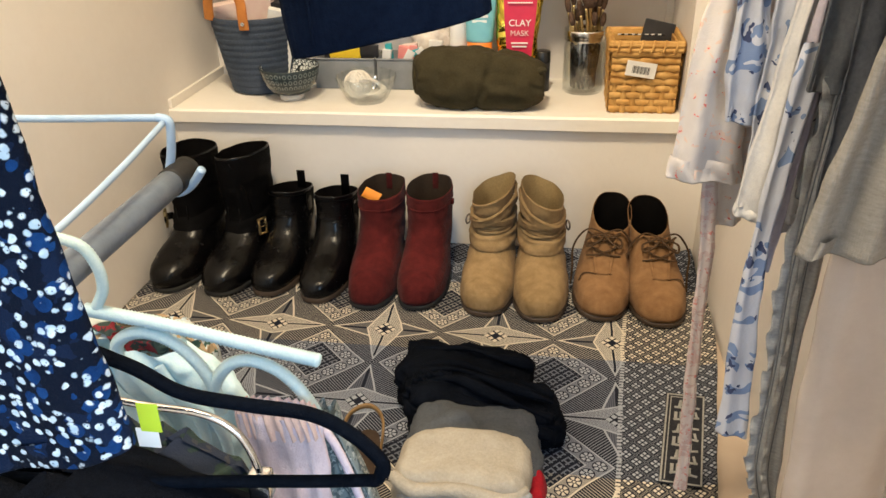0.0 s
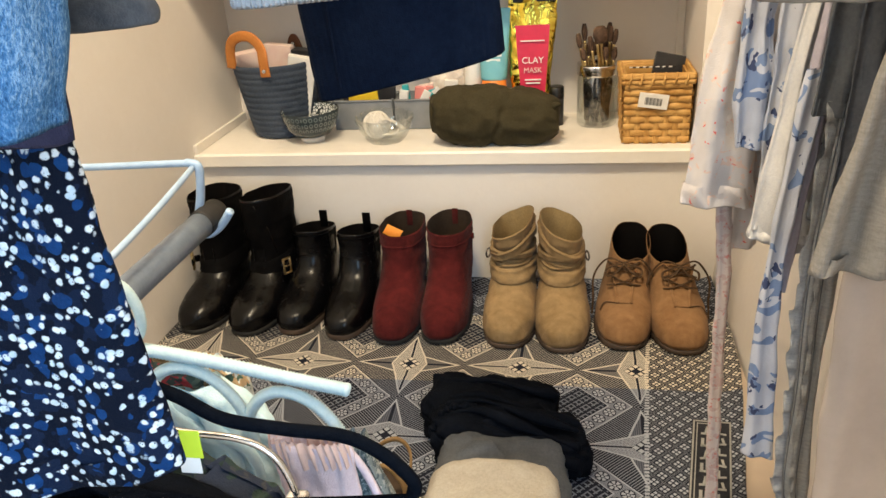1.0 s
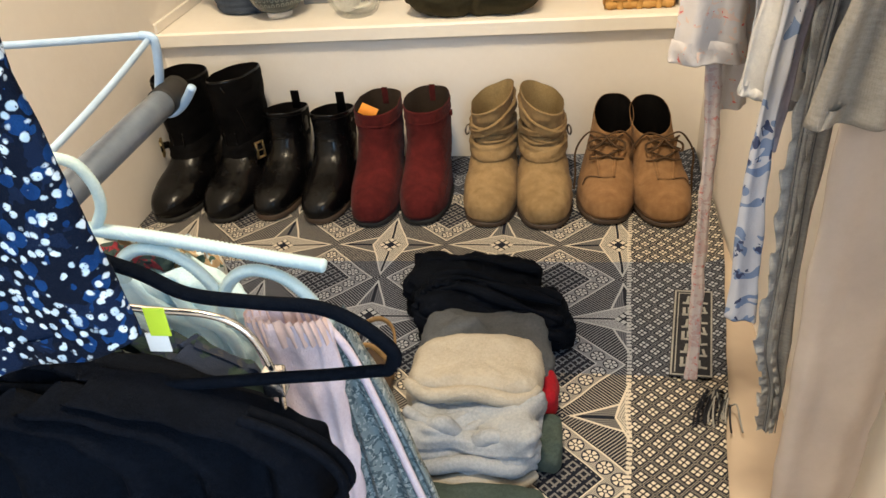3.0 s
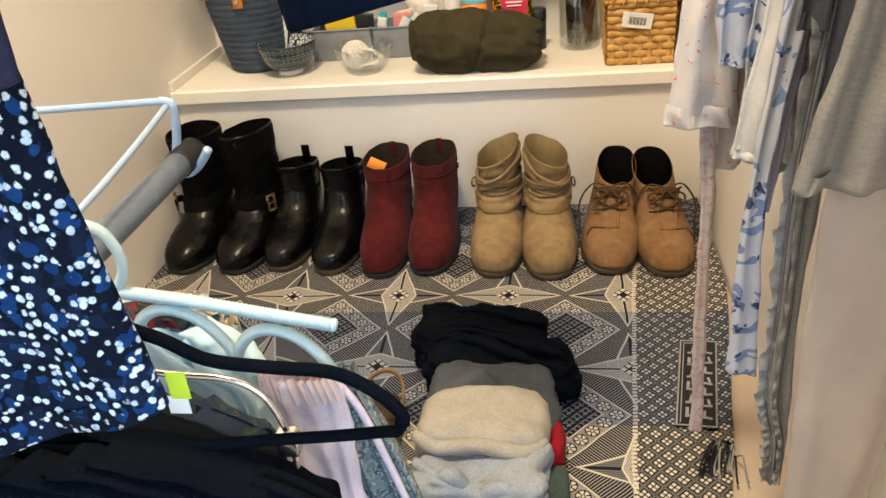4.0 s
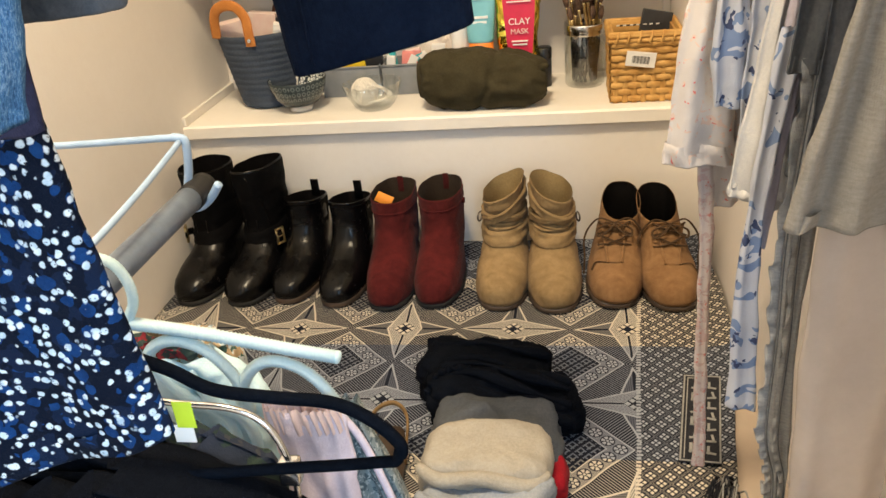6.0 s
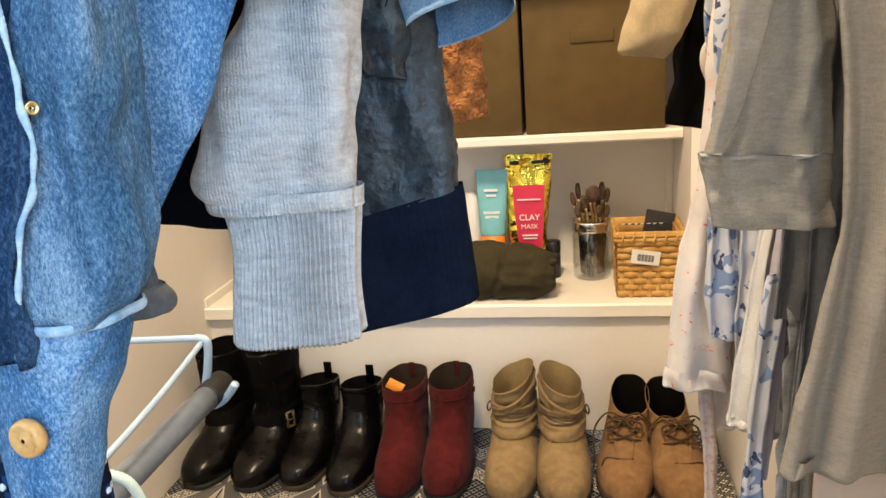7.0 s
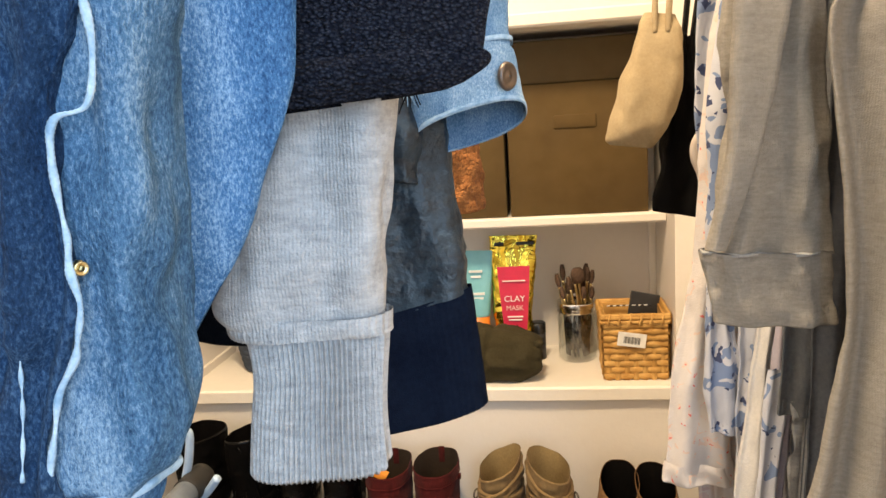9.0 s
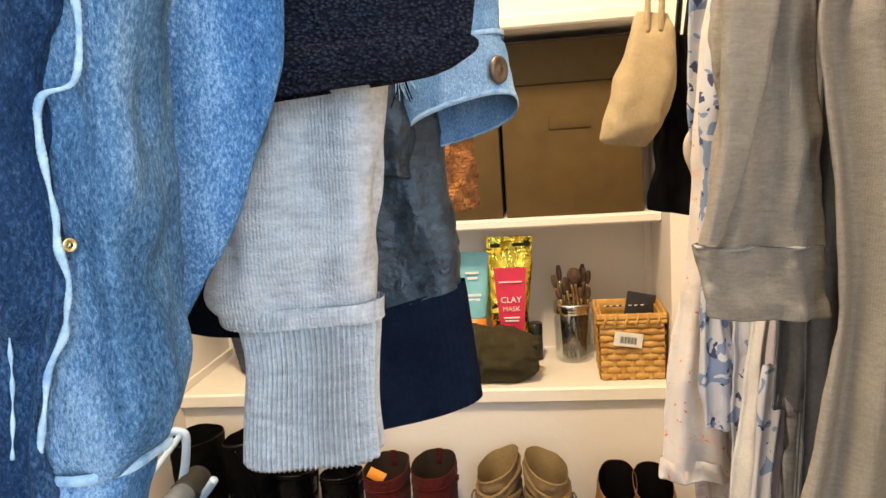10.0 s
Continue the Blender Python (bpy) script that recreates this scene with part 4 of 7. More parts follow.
for x, y, turn, mir, s, tag in ((-0.105, 1.214, -2, -1, 5, True), (-0.013, 1.222, -2, 1, 6, False)):
    shoe("suede_boot", RED, 0.045, (x, y), turn, (RED_SUEDE, BROWN_LINING, BLACK_RUBBER), "burgundy suede ankle boot" + (" with an orange tag tucked inside" if tag else " with a pull tab inside"), "boot", SG, extras=red_extras(tag), mirror=mir, seed=s, wr=0.0022, top_tilt=0.004, squat=0.82, waist=0.10)
for x, y, turn, mir, s in ((0.111, 1.214, -2, -1, 7), (0.214, 1.205, 2, 1, 8)):
    shoe("slouch_boot", TAN, 0.05, (x, y), turn, (TAN_SUEDE, TAN_LINING, BROWN_SOLE), "khaki suede slouch ankle boot with wrapped straps", "boot", SG, extras=slouch_extras, mirror=mir, seed=s, slouch=0.0012, top_tilt=-0.004, notch=0.004, wr=0.0028, squat=0.83, waist=0.24, side_tilt=-0.020)
for x, y, turn, mir, s in ((0.320, 1.222, -1, -1, 9), (0.424, 1.212, 2, 1, 10)):
    shoe("chukka_boot", CHUKKA, 0.05, (x, y), turn, (BROWN_SUEDE, SHADED_LINING, BROWN_SOLE), "brown nubuck chukka boot with loosely tied laces", "boot", SG, extras=chukka_extras, mirror=mir, seed=s, wr=0.0016, top_tilt=0.050, squat=0.68, lean=-0.09)


# ---- clothes on the left rail ----
def garment(name, at, label, category="clothes", group="clothes on the left rail"):
    return thing(name, at, label, category, group)


RAIL_L, RAIL_Z = -0.16, 1.36
rail = thing("clothes_rail", (RAIL_L, 0.0, RAIL_Z), "grey metal clothes rail across the closet side", "rail")
part("tube", wire([(RAIL_L, -0.08, RAIL_Z), (RAIL_L, 0.4, RAIL_Z), (RAIL_L, 1.50, RAIL_Z)], 0.014, 8, 16), GREY_TUBE, rail)
part("flange", lathe([(0.001, 0), (0.03, 0), (0.03, 0.01), (0.016, 0.01)], (0, 0, 0), 24), GREY_TUBE, rail).matrix_basis = pose(0, 1.508 - 0.0, 0, 90, 0, 0)
rail_r = thing("clothes_rail", (0.44, 0.0, RAIL_Z), "grey metal clothes rail across the closet side", "rail")
part("tube", wire([(0.44, -0.08, RAIL_Z), (0.44, 0.4, RAIL_Z), (0.44, 1.50, RAIL_Z)], 0.014, 8, 16), GREY_TUBE, rail_r)
part("flange", lathe([(0.001, 0), (0.03, 0), (0.03, 0.01), (0.016, 0.01)], (0, 0, 0), 24), GREY_TUBE, rail_r).matrix_basis = pose(0, 1.508, 0, 90, 0, 0)


def hook_to_rail(root, y, x=RAIL_L, z=1.24):
    part("hanger", wire([(x - 0.12, y, z - 0.05), (x - 0.03, y, z - 0.01), (x, y, z + 0.03), (x + 0.004, y, RAIL_Z - 0.03), (x + 0.02, y, RAIL_Z), (x, y, RAIL_Z + 0.018), (x - 0.016, y, RAIL_Z + 0.008)], 0.0028, 40, 8), CHROME, root)
    part("hanger_arm", wire([(x, y, z + 0.02), (x + 0.08, y, z - 0.01), (x + 0.15, y, z - 0.06)], 0.004, 16, 8), CHROME, root)


# denim jacket
jacket = garment("denim_jacket", (RAIL_L, 0.16, 0.70), "mid-blue washed denim jacket on a hanger, sleeve hanging forward")
part("body", drape([(-0.20, 1.25, 0.02, 1.25, 0.172, 0.010), (-0.26, 1.10, 0.115, 1.10, 0.172, 0.012), (-0.26, 0.95, 0.124, 0.95, 0.172, 0.012), (-0.26, 0.855, 0.121, 0.855, 0.172, 0.011), (-0.25, 0.831, 0.119, 0.831, 0.171, 0.010),
                    (-0.24, 0.812, 0.112, 0.813, 0.170, 0.009), (-0.24, 0.790, 0.103, 0.791, 0.170, 0.009), (-0.24, 0.765, 0.088, 0.766, 0.170, 0.008)], 60, 96, 0.003, 2.0, 1, wrinkle=0.002), DENIM, jacket)
SLEEVE = [(0.060, 1.18, 0.118, 1.18, 0.142, 0.014), (0.066, 1.00, 0.116, 1.00, 0.134, 0.016), (0.078, 0.92, 0.1145, 0.92, 0.132, 0.015), (0.087, 0.882, 0.1135, 0.882, 0.131, 0.0142), (0.0915, 0.862, 0.113, 0.862, 0.1305, 0.0138), (0.094, 0.849, 0.1125, 0.848, 0.130, 0.0135), (0.092, 0.830, 0.1105, 0.825, 0.129, 0.014), (0.0885, 0.810, 0.109, 0.800, 0.129, 0.014),
          (0.0845, 0.789, 0.112, 0.779, 0.129, 0.014), (0.079, 0.760, 0.108, 0.764, 0.129, 0.0125), (0.076, 0.757, 0.1025, 0.758, 0.129, 0.012)]
part("sleeve", drape(SLEEVE, 90, 110, 0.0015, 1.5, 2, wrinkle=0.0030, crease=52, hem=False), DENIM_SLEEVE, jacket)
part("cuff", drape([(0.0745, 0.7575, 0.1035, 0.7585, 0.129, 0.0127), (0.0735, 0.745, 0.0975, 0.746, 0.129, 0.0125), (0.071, 0.731, 0.092, 0.732, 0.129, 0.012), (0.070, 0.704, 0.086, 0.705, 0.129, 0.011)], 26, 96, 0.0006, 1.0, 3, wrinkle=0.0012, crease=70), DENIM, jacket)
part("cuff_seam", drape([(0.0740, 0.7588, 0.1038, 0.7598, 0.129, 0.0130), (0.0738, 0.7582, 0.1045, 0.7592, 0.129, 0.0140), (0.0739, 0.7570, 0.1043, 0.7580, 0.129, 0.0138), (0.0740, 0.7566, 0.1038, 0.7574, 0.129, 0.0128)], 10, 96, 0.0006, 1.0, 3, wrinkle=0.0008, crease=120, hem=False), STITCH, jacket, "pale stitched cuff seam")
part("placket_edge", wire([(0.105, 0.1135, 0.848), (0.106, 0.1135, 0.840), (0.1045, 0.113, 0.8305), (0.0990, 0.112, 0.828), (0.0978, 0.112, 0.822), (0.0984, 0.112, 0.814), (0.0994, 0.1115, 0.808), (0.0992, 0.1115, 0.803), (0.1004, 0.1115, 0.797), (0.0990, 0.112, 0.791), (0.0980, 0.112, 0.787), (0.0945, 0.112, 0.781), (0.0925, 0.1125, 0.774), (0.0905, 0.113, 0.767), (0.0890, 0.1135, 0.760)], 0.00068, 220, 8, lambda s: 0.85 + 0.35 * math.sin(s * 46) * math.sin(s * 19 + 1), bumps=0.12), STITCH, jacket, "pale rolled placket edge")
part("placket_seam", wire([(0.0905, 0.1122, 0.800), (0.0882, 0.1120, 0.790), (0.0872, 0.1120, 0.778), (0.0850, 0.1125, 0.764)], 0.0004, 90, 6, lambda s: 0.8 + 0.4 * math.sin(s * 40)), STITCH, jacket, "pale worn placket seam")
# deep shade left of the placket edge is put into this fold's colour
part("placket_fold", drape([(0.0880, 0.848, 0.1050, 0.848, 0.1150, 0.0022), (0.0860, 0.828, 0.0985, 0.828, 0.1145, 0.0028), (0.0850, 0.812, 0.0985, 0.812, 0.1145, 0.0028), (0.0820, 0.798, 0.0997, 0.798, 0.1145, 0.0028), (0.0785, 0.782, 0.0945, 0.781, 0.1145, 0.0026), (0.0755, 0.766, 0.0905, 0.766, 0.115, 0.0022), (0.0730, 0.752, 0.0890, 0.752, 0.1165, 0.0016)], 80, 48, 0.0016, 2.0, 5, wrinkle=0.0022, crease=90), DENIM_SHADED, jacket)


def button(at, r, m, material, parent, label):
    bm = lathe([(0.0005, 0.0028), (r * 0.35, 0.0022), (r * 0.55, 0.0020), (r * 0.72, 0.0030), (r * 0.92, 0.0026), (r, 0.0012), (r * 0.9, 0.0), (0.0005, 0.0)], (0, 0, 0), 28)
    bm.transform(Matrix.Translation(at) @ m)
    return part("button", bm, material, parent, label)


button((0.0850, 0.1165, 0.7345), 0.0044, pose(0, 0, 0, 90, 0, -10), HORN, jacket, "amber horn-like button")
button((0.0985, 0.1145, 0.803), 0.0014, pose(0, 0, 0, 90, 0, 50), BRASS, jacket, "small dull brass button")
hook_to_rail(jacket, 0.172)

# boucle cardigan, its hem across the top of the view
knit = garment("knit_cardigan", (RAIL_L, 0.2, 0.83), "navy boucle cardigan hanging with a folded hem")
part("body", drape([(-0.15, 1.25, 0.03, 1.25, 0.205, 0.008), (-0.20, 1.08, 0.13, 1.08, 0.205, 0.012), (-0.2, 0.95, 0.160, 0.955, 0.203, 0.012), (-0.16, 0.850, 0.1655, 0.868, 0.202, 0.011), (-0.14, 0.824, 0.1645, 0.845, 0.201, 0.010)], 60, 120, 0.002, 2.0, 4, wrinkle=0.0012, crease=50), NAVY_BOUCLE, knit)
part("hem", drape([(-0.14, 0.829, 0.1645, 0.8455, 0.199, 0.011), (-0.14, 0.822, 0.1665, 0.8435, 0.199, 0.0125), (-0.14, 0.809, 0.1655, 0.8405, 0.199, 0.0122), (-0.14, 0.804, 0.160, 0.8365, 0.200, 0.010)], 16, 140, 0.0015, 3.0, 5, wrinkle=0.0012, crease=70), NAVY_BOUCLE, knit)
hook_to_rail(knit, 0.205)

# grey sweatshirt: sleeve with a ribbed cuff
sweat = garment("sweatshirt", (RAIL_L, 0.225, 0.71), "heather grey jersey sweatshirt, sleeve with a long ribbed cuff")
part("body", drape([(-0.18, 1.25, 0.03, 1.25, 0.232, 0.006), (-0.24, 1.1, 0.07, 1.1, 0.234, 0.008), (-0.24, 0.9, 0.04, 0.9, 0.236, 0.008), (-0.24, 0.78, 0.01, 0.78, 0.236, 0.008)], 30, 70, 0.003, 2.0, 6), GREY_KNIT, sweat)
part("sleeve", drape([(0.02, 1.2, 0.09, 1.2, 0.226, 0.010), (0.07, 1.05, 0.13, 1.05, 0.223, 0.014), (0.100, 0.90, 0.138, 0.90, 0.222, 0.013), (0.102, 0.835, 0.136, 0.834, 0.221, 0.013), (0.091, 0.808, 0.135, 0.807, 0.220, 0.014), (0.079, 0.779, 0.1335, 0.779, 0.220, 0.0145),
                      (0.0785, 0.769, 0.133, 0.771, 0.220, 0.014), (0.0825, 0.7645, 0.1326, 0.7670, 0.220, 0.0125), (0.0835, 0.7630, 0.1325, 0.7655, 0.220, 0.0119)], 100, 110, 0.0016, 1.5, 7, wrinkle=0.0032, crease=38, hem=False), GREY_KNIT, sweat)
part("seam", drape([(0.0815, 0.7672, 0.1332, 0.7697, 0.220, 0.0135), (0.0812, 0.7655, 0.1331, 0.7680, 0.220, 0.0140), (0.0814, 0.7625, 0.1330, 0.7650, 0.220, 0.0138), (0.0820, 0.7608, 0.1332, 0.7633, 0.220, 0.0130)], 14, 240, 0.0012, 1.5, 7, ribs=60, rib=0.00035, wrinkle=0.0006, hem=False), GREY_KNIT, sweat, "raised overlock seam")
part("cuff", drape([(0.0865, 0.7665, 0.1300, 0.769, 0.220, 0.0092), (0.0868, 0.7620, 0.1316, 0.7645, 0.220, 0.0106), (0.0878, 0.757, 0.1315, 0.759, 0.220, 0.0110), (0.0885, 0.748, 0.1308, 0.750, 0.220, 0.0108), (0.0872, 0.734, 0.1302, 0.735, 0.220, 0.0108), (0.0855, 0.7155, 0.1310, 0.7195, 0.220, 0.0114)], 40, 1000, 0.0006, 1.5, 8, ribs=54, rib=0.0008, wrinkle=0.0005), GREY_KNIT, sweat, "ribbed grey cuff")
hook_to_rail(sweat, 0.234)

# floral dress under a plum cardigan
dress = garment("floral_dress", (RAIL_L, 0.245, 0.5), "dark navy dress printed with small white and blue flowers")
part("skirt", drape([(-0.16, 1.24, 0.0, 1.24, 0.248, 0.006), (-0.18, 0.95, 0.0, 0.95, 0.246, 0.010), (-0.19, 0.74, 0.012, 0.74, 0.244, 0.012), (-0.2, 0.66, 0.020, 0.676, 0.242, 0.013), (-0.22, 0.60, 0.0255, 0.630, 0.240, 0.014), (-0.24, 0.53, 0.0315, 0.580, 0.240, 0.014), (-0.26, 0.455, 0.037, 0.541, 0.240, 0.014)], 70, 130, 0.004, 3.0, 9, wrinkle=0.002), FLORAL, dress)
hook_to_rail(dress, 0.248)
plum = garment("plum_cardigan", (RAIL_L, 0.2, 0.685), "dark plum knitted cardigan hanging beside denim")
part("body", drape([(-0.16, 1.24, 0.0, 1.24, 0.262, 0.004), (-0.2, 1.0, 0.03, 1.0, 0.235, 0.006), (-0.2, 0.82, 0.050, 0.82, 0.205, 0.006), (-0.2, 0.735, 0.0515, 0.735, 0.2, 0.006), (-0.2, 0.675, 0.0485, 0.686, 0.2, 0.006)], 40, 80, 0.002, 2.0, 10), PLUM, plum)
hook_to_rail(plum, 0.262)

# black top behind the sweatshirt, and a grey denim sleeve
blk = garment("black_shirt", (RAIL_L, 0.27, 0.745), "plain black cotton top on a hanger")
part("body", drape([(-0.16, 1.24, 0.02, 1.24, 0.275, 0.005), (-0.03, 1.0, 0.10, 1.0, 0.272, 0.008), (0.0, 0.85, 0.11, 0.85, 0.270, 0.008), (0.034, 0.747, 0.105, 0.745, 0.270, 0.008)], 40, 80, 0.002, 2.0, 11), BLACK_CLOTH, blk)
hook_to_rail(blk, 0.275)
gden = garment("grey_denim_shirt", (RAIL_L, 0.285, 0.70), "grey-blue denim shirt with a turned-up sleeve")
part("sleeve", drape([(-0.16, 1.24, -0.02, 1.24, 0.29, 0.006), (-0.08, 1.0, 0.0, 1.0, 0.289, 0.012), (-0.06, 0.80, 0.006, 0.80, 0.288, 0.014), (-0.05, 0.73, 0.008, 0.729, 0.286, 0.014), (-0.04, 0.705, 0.022, 0.712, 0.285, 0.014)], 50, 70, 0.002, 2.0, 12, wrinkle=0.003, crease=60), DARK_DENIM, gden)
part("cuff", drape([(-0.04, 0.712, 0.0225, 0.714, 0.285, 0.0155), (-0.04, 0.706, 0.026, 0.708, 0.285, 0.017), (-0.04, 0.699, 0.0255, 0.703, 0.285, 0.0165)], 14, 60, 0.001, 2.0, 13, wrinkle=0.002, crease=80), GREY_DARK, gden, "dark turned-up cuff")
hook_to_rail(gden, 0.29)

# navy bomber: waxed body, ribbed waistband
bomber = garment("bomber_jacket", (RAIL_L, 0.4, 0.65), "navy coated bomber jacket with a plain ribbed waistband")
part("body", drape([(-0.16, 1.24, 0.04, 1.24, 0.402, 0.008), (-0.1, 1.05, 0.12, 1.05, 0.402, 0.016), (0.02, 0.90, 0.128, 0.90, 0.402, 0.018), (0.030, 0.82, 0.136, 0.818, 0.401, 0.018), (0.042, 0.705, 0.1445, 0.737, 0.400, 0.017)], 60, 100, 0.002, 2.0, 14, wrinkle=0.004, crease=44, hem=False), WAXED, bomber)
part("waistband", drape([(0.0440, 0.7085, 0.1445, 0.7385, 0.400, 0.0165), (0.0460, 0.690, 0.1480, 0.715, 0.400, 0.0165), (0.0500, 0.668, 0.1505, 0.694, 0.400, 0.017), (0.0535, 0.647, 0.1530, 0.672, 0.400, 0.0175)], 24, 240, 0.0008, 1.0, 15, ribs=60, rib=0.00018, wrinkle=0.0008), NAVY, bomber, "navy ribbed waistband")
part("sleeve_end", drape([(0.070, 0.95, 0.125, 0.95, 0.376, 0.010), (0.080, 0.86, 0.124, 0.86, 0.376, 0.011), (0.092, 0.826, 0.122, 0.812, 0.376, 0.010), (0.100, 0.800, 0.121, 0.797, 0.376, 0.006)], 24, 60, 0.001, 1.0, 16, wrinkle=0.003, crease=70), WAXED, bomber)
part("zip", wire([(0.0640, 0.383, 0.705), (0.0665, 0.383, 0.680), (0.0690, 0.3825, 0.655)], 0.0007, 12, 6), NAVY, bomber)
hook_to_rail(bomber, 0.402)

# pale denim shirt: one buttoned cuff
shirt = garment("pale_denim_shirt", (RAIL_L, 0.38, 0.81), "pale washed denim shirt with a buttoned cuff turned up")
part("sleeve", drape([(0.0, 1.2, 0.08, 1.2, 0.384, 0.006), (0.07, 1.05, 0.15, 1.05, 0.384, 0.014), (0.100, 0.93, 0.163, 0.93, 0.382, 0.016), (0.110, 0.875, 0.1665, 0.882, 0.381, 0.016), (0.114, 0.845, 0.1695, 0.857, 0.380, 0.016)], 50, 80, 0.001, 1.5, 17, wrinkle=0.0022, crease=60, hem=False), DENIM_PALE, shirt)
cuff_rings = [(0.1140, 0.847, 0.1697, 0.8585, 0.380, 0.0165), (0.1155, 0.834, 0.1722, 0.847, 0.380, 0.0168), (0.1178, 0.8155, 0.1757, 0.832, 0.380, 0.0172)]
cf = part("cuff", drape(cuff_rings, 24, 90, 0.0004, 1.0, 18, wrinkle=0.0008, crease=70, hem=False, lip=0.009), DENIM_PALE, shirt)
part("cuff_lining", drape([(0.1186, 0.8160, 0.1748, 0.8322, 0.380, 0.0164), (0.1176, 0.826, 0.1728, 0.840, 0.380, 0.016), (0.116, 0.842, 0.170, 0.853, 0.380, 0.0155)], 16, 90, 0.0004, 1.0, 18, wrinkle=0.0005, hem=False, lip=0.009), DENIM_IN, cf)
part("cuff_stitching", drape([(0.1176, 0.8176, 0.1758, 0.8338, 0.380, 0.0176), (0.1178, 0.8158, 0.1762, 0.8322, 0.380, 0.0179), (0.1180, 0.8150, 0.1757, 0.8312, 0.380, 0.0168)], 6, 90, 0.0004, 1.0, 18, wrinkle=0.0004, hem=False, lip=0.009), STITCH, cf, "pale stitched cuff edge")
part("cuff_stitching", drape([(0.1138, 0.8545, 0.1694, 0.8665, 0.380, 0.0165), (0.1138, 0.8530, 0.1696, 0.8652, 0.380, 0.0170), (0.1138, 0.852, 0.1696, 0.8642, 0.380, 0.0165)], 6, 90, 0.0004, 1.0, 18, wrinkle=0.0004, hem=False, lip=0.003), STITCH, shirt, "pale stitched sleeve seam")
button((0.1655, 0.3665, 0.8475), 0.0070, pose(0, 0, 0, 90, -8, 56), BUTTON_METAL, cf, "round antique metal button")
rnd = random.Random(3)
for k in range(16):
    x0, z0 = 0.117 + 0.006 * rnd.random(), 0.846 + 0.006 * rnd.random()
    a, ln = rnd.uniform(-0.4, 0.5), rnd.uniform(0.006, 0.017)
    part("frayed_thread", wire([(x0, 0.358, z0), (x0 + 0.4 * a * ln, 0.356, z0 - 0.5 * ln), (x0 + a * ln, 0.357, z0 - ln)], 0.0003, 8, 5), (STITCH, BLACK_CLOTH)[k % 2], shirt)
hook_to_rail(shirt, 0.384)

# teddy fleece sleeve farther back
teddy = garment("teddy_coat", (RAIL_L, 0.66, 0.745), "rust brown teddy fleece coat sleeve")
part("sleeve", drape([(-0.1, 1.24, 0.05, 1.24, 0.656, 0.01), (0.05, 1.0, 0.125, 1.0, 0.656, 0.02), (0.078, 0.87, 0.130, 0.87, 0.656, 0.022), (0.088, 0.806, 0.133, 0.808, 0.656, 0.022), (0.098, 0.747, 0.137, 0.753, 0.656, 0.021)], 60, 90, 0.001, 1.0, 19, wrinkle=0.0032, crease=95), TEDDY, teddy)
hook_to_rail(teddy, 0.656)

# ---- clothes on the right rail ----
RG = "clothes on the right rail"


def hook_right(root, y):
    part("hanger", wire([(0.40, y, 1.20), (0.44, y, 1.25), (0.442, y, RAIL_Z - 0.02), (0.456, y, RAIL_Z), (0.44, y, RAIL_Z + 0.018), (0.425, y, RAIL_Z + 0.006)], 0.0026, 30, 8), CHROME, root)


def right_garment(name, y, rings, material, label, pname="body", fold=0.004, folds=2.0, seed=0, wrinkle=0.0022, n=80, rows=44, th=0.008, top=None):
    root = thing(name, (0.44, y, rings[-1][1]), label, "clothes", RG)
    up = top or [(0.425, 1.24, 0.46, 1.24), ]
    part(pname, drape([(*r, y, th) for r in (*up, *rings)], rows, n, fold, folds, seed, wrinkle=wrinkle), material, root)
    hook_right(root, y)
    return root


g = right_garment("sheer_dress", 0.71, [(0.352, 0.95, 0.47, 0.95), (0.338, 0.81, 0.43, 0.81), (0.330, 0.70, 0.40, 0.70), (0.313, 0.571, 0.37, 0.565), (0.3065, 0.480, 0.372, 0.480)], PINK_SPECK, "sheer white dress with tiny pink and yellow flowers", seed=1, wrinkle=0.003)
part("lace_hem", drape([(0.3075, 0.496, 0.372, 0.495, 0.71, 0.009), (0.3065, 0.487, 0.373, 0.486, 0.71, 0.010), (0.3060, 0.476, 0.374, 0.476, 0.71, 0.010)], 12, 160, 0.004, 2, 1, ribs=12, rib=0.0004, wrinkle=0.001), PINK_SPECK, g, "white lace edging")
part("sash", drape([(0.337, 0.50, 0.354, 0.50, 0.716, 0.003), (0.348, 0.40, 0.362, 0.40, 0.716, 0.003), (0.356, 0.27, 0.369, 0.27, 0.716, 0.003), (0.364, 0.15, 0.378, 0.15, 0.716, 0.003), (0.366, 0.09, 0.382, 0.09, 0.716, 0.003)], 50, 30, 0.0006, 2, 2, wrinkle=0.0014, crease=50), TIE_PINK, g, "long narrow tie")
part("second_sleeve", drape([(0.35, 0.60, 0.39, 0.60, 0.725, 0.008), (0.348, 0.48, 0.39, 0.48, 0.725, 0.010), (0.350, 0.425, 0.385, 0.43, 0.725, 0.009)], 30, 50, 0.003, 2, 3, wrinkle=0.003), PINK_SPECK, g)

g = right_garment("blue_flower_blouse", 0.68, [(0.345, 0.95, 0.47, 0.95), (0.336, 0.70, 0.37, 0.70), (0.338, 0.592, 0.369, 0.592), (0.341, 0.543, 0.371, 0.540)], BLUE_FLOWER, "white blouse with soft blue painted flowers", "sleeve", seed=4, wrinkle=0.003)
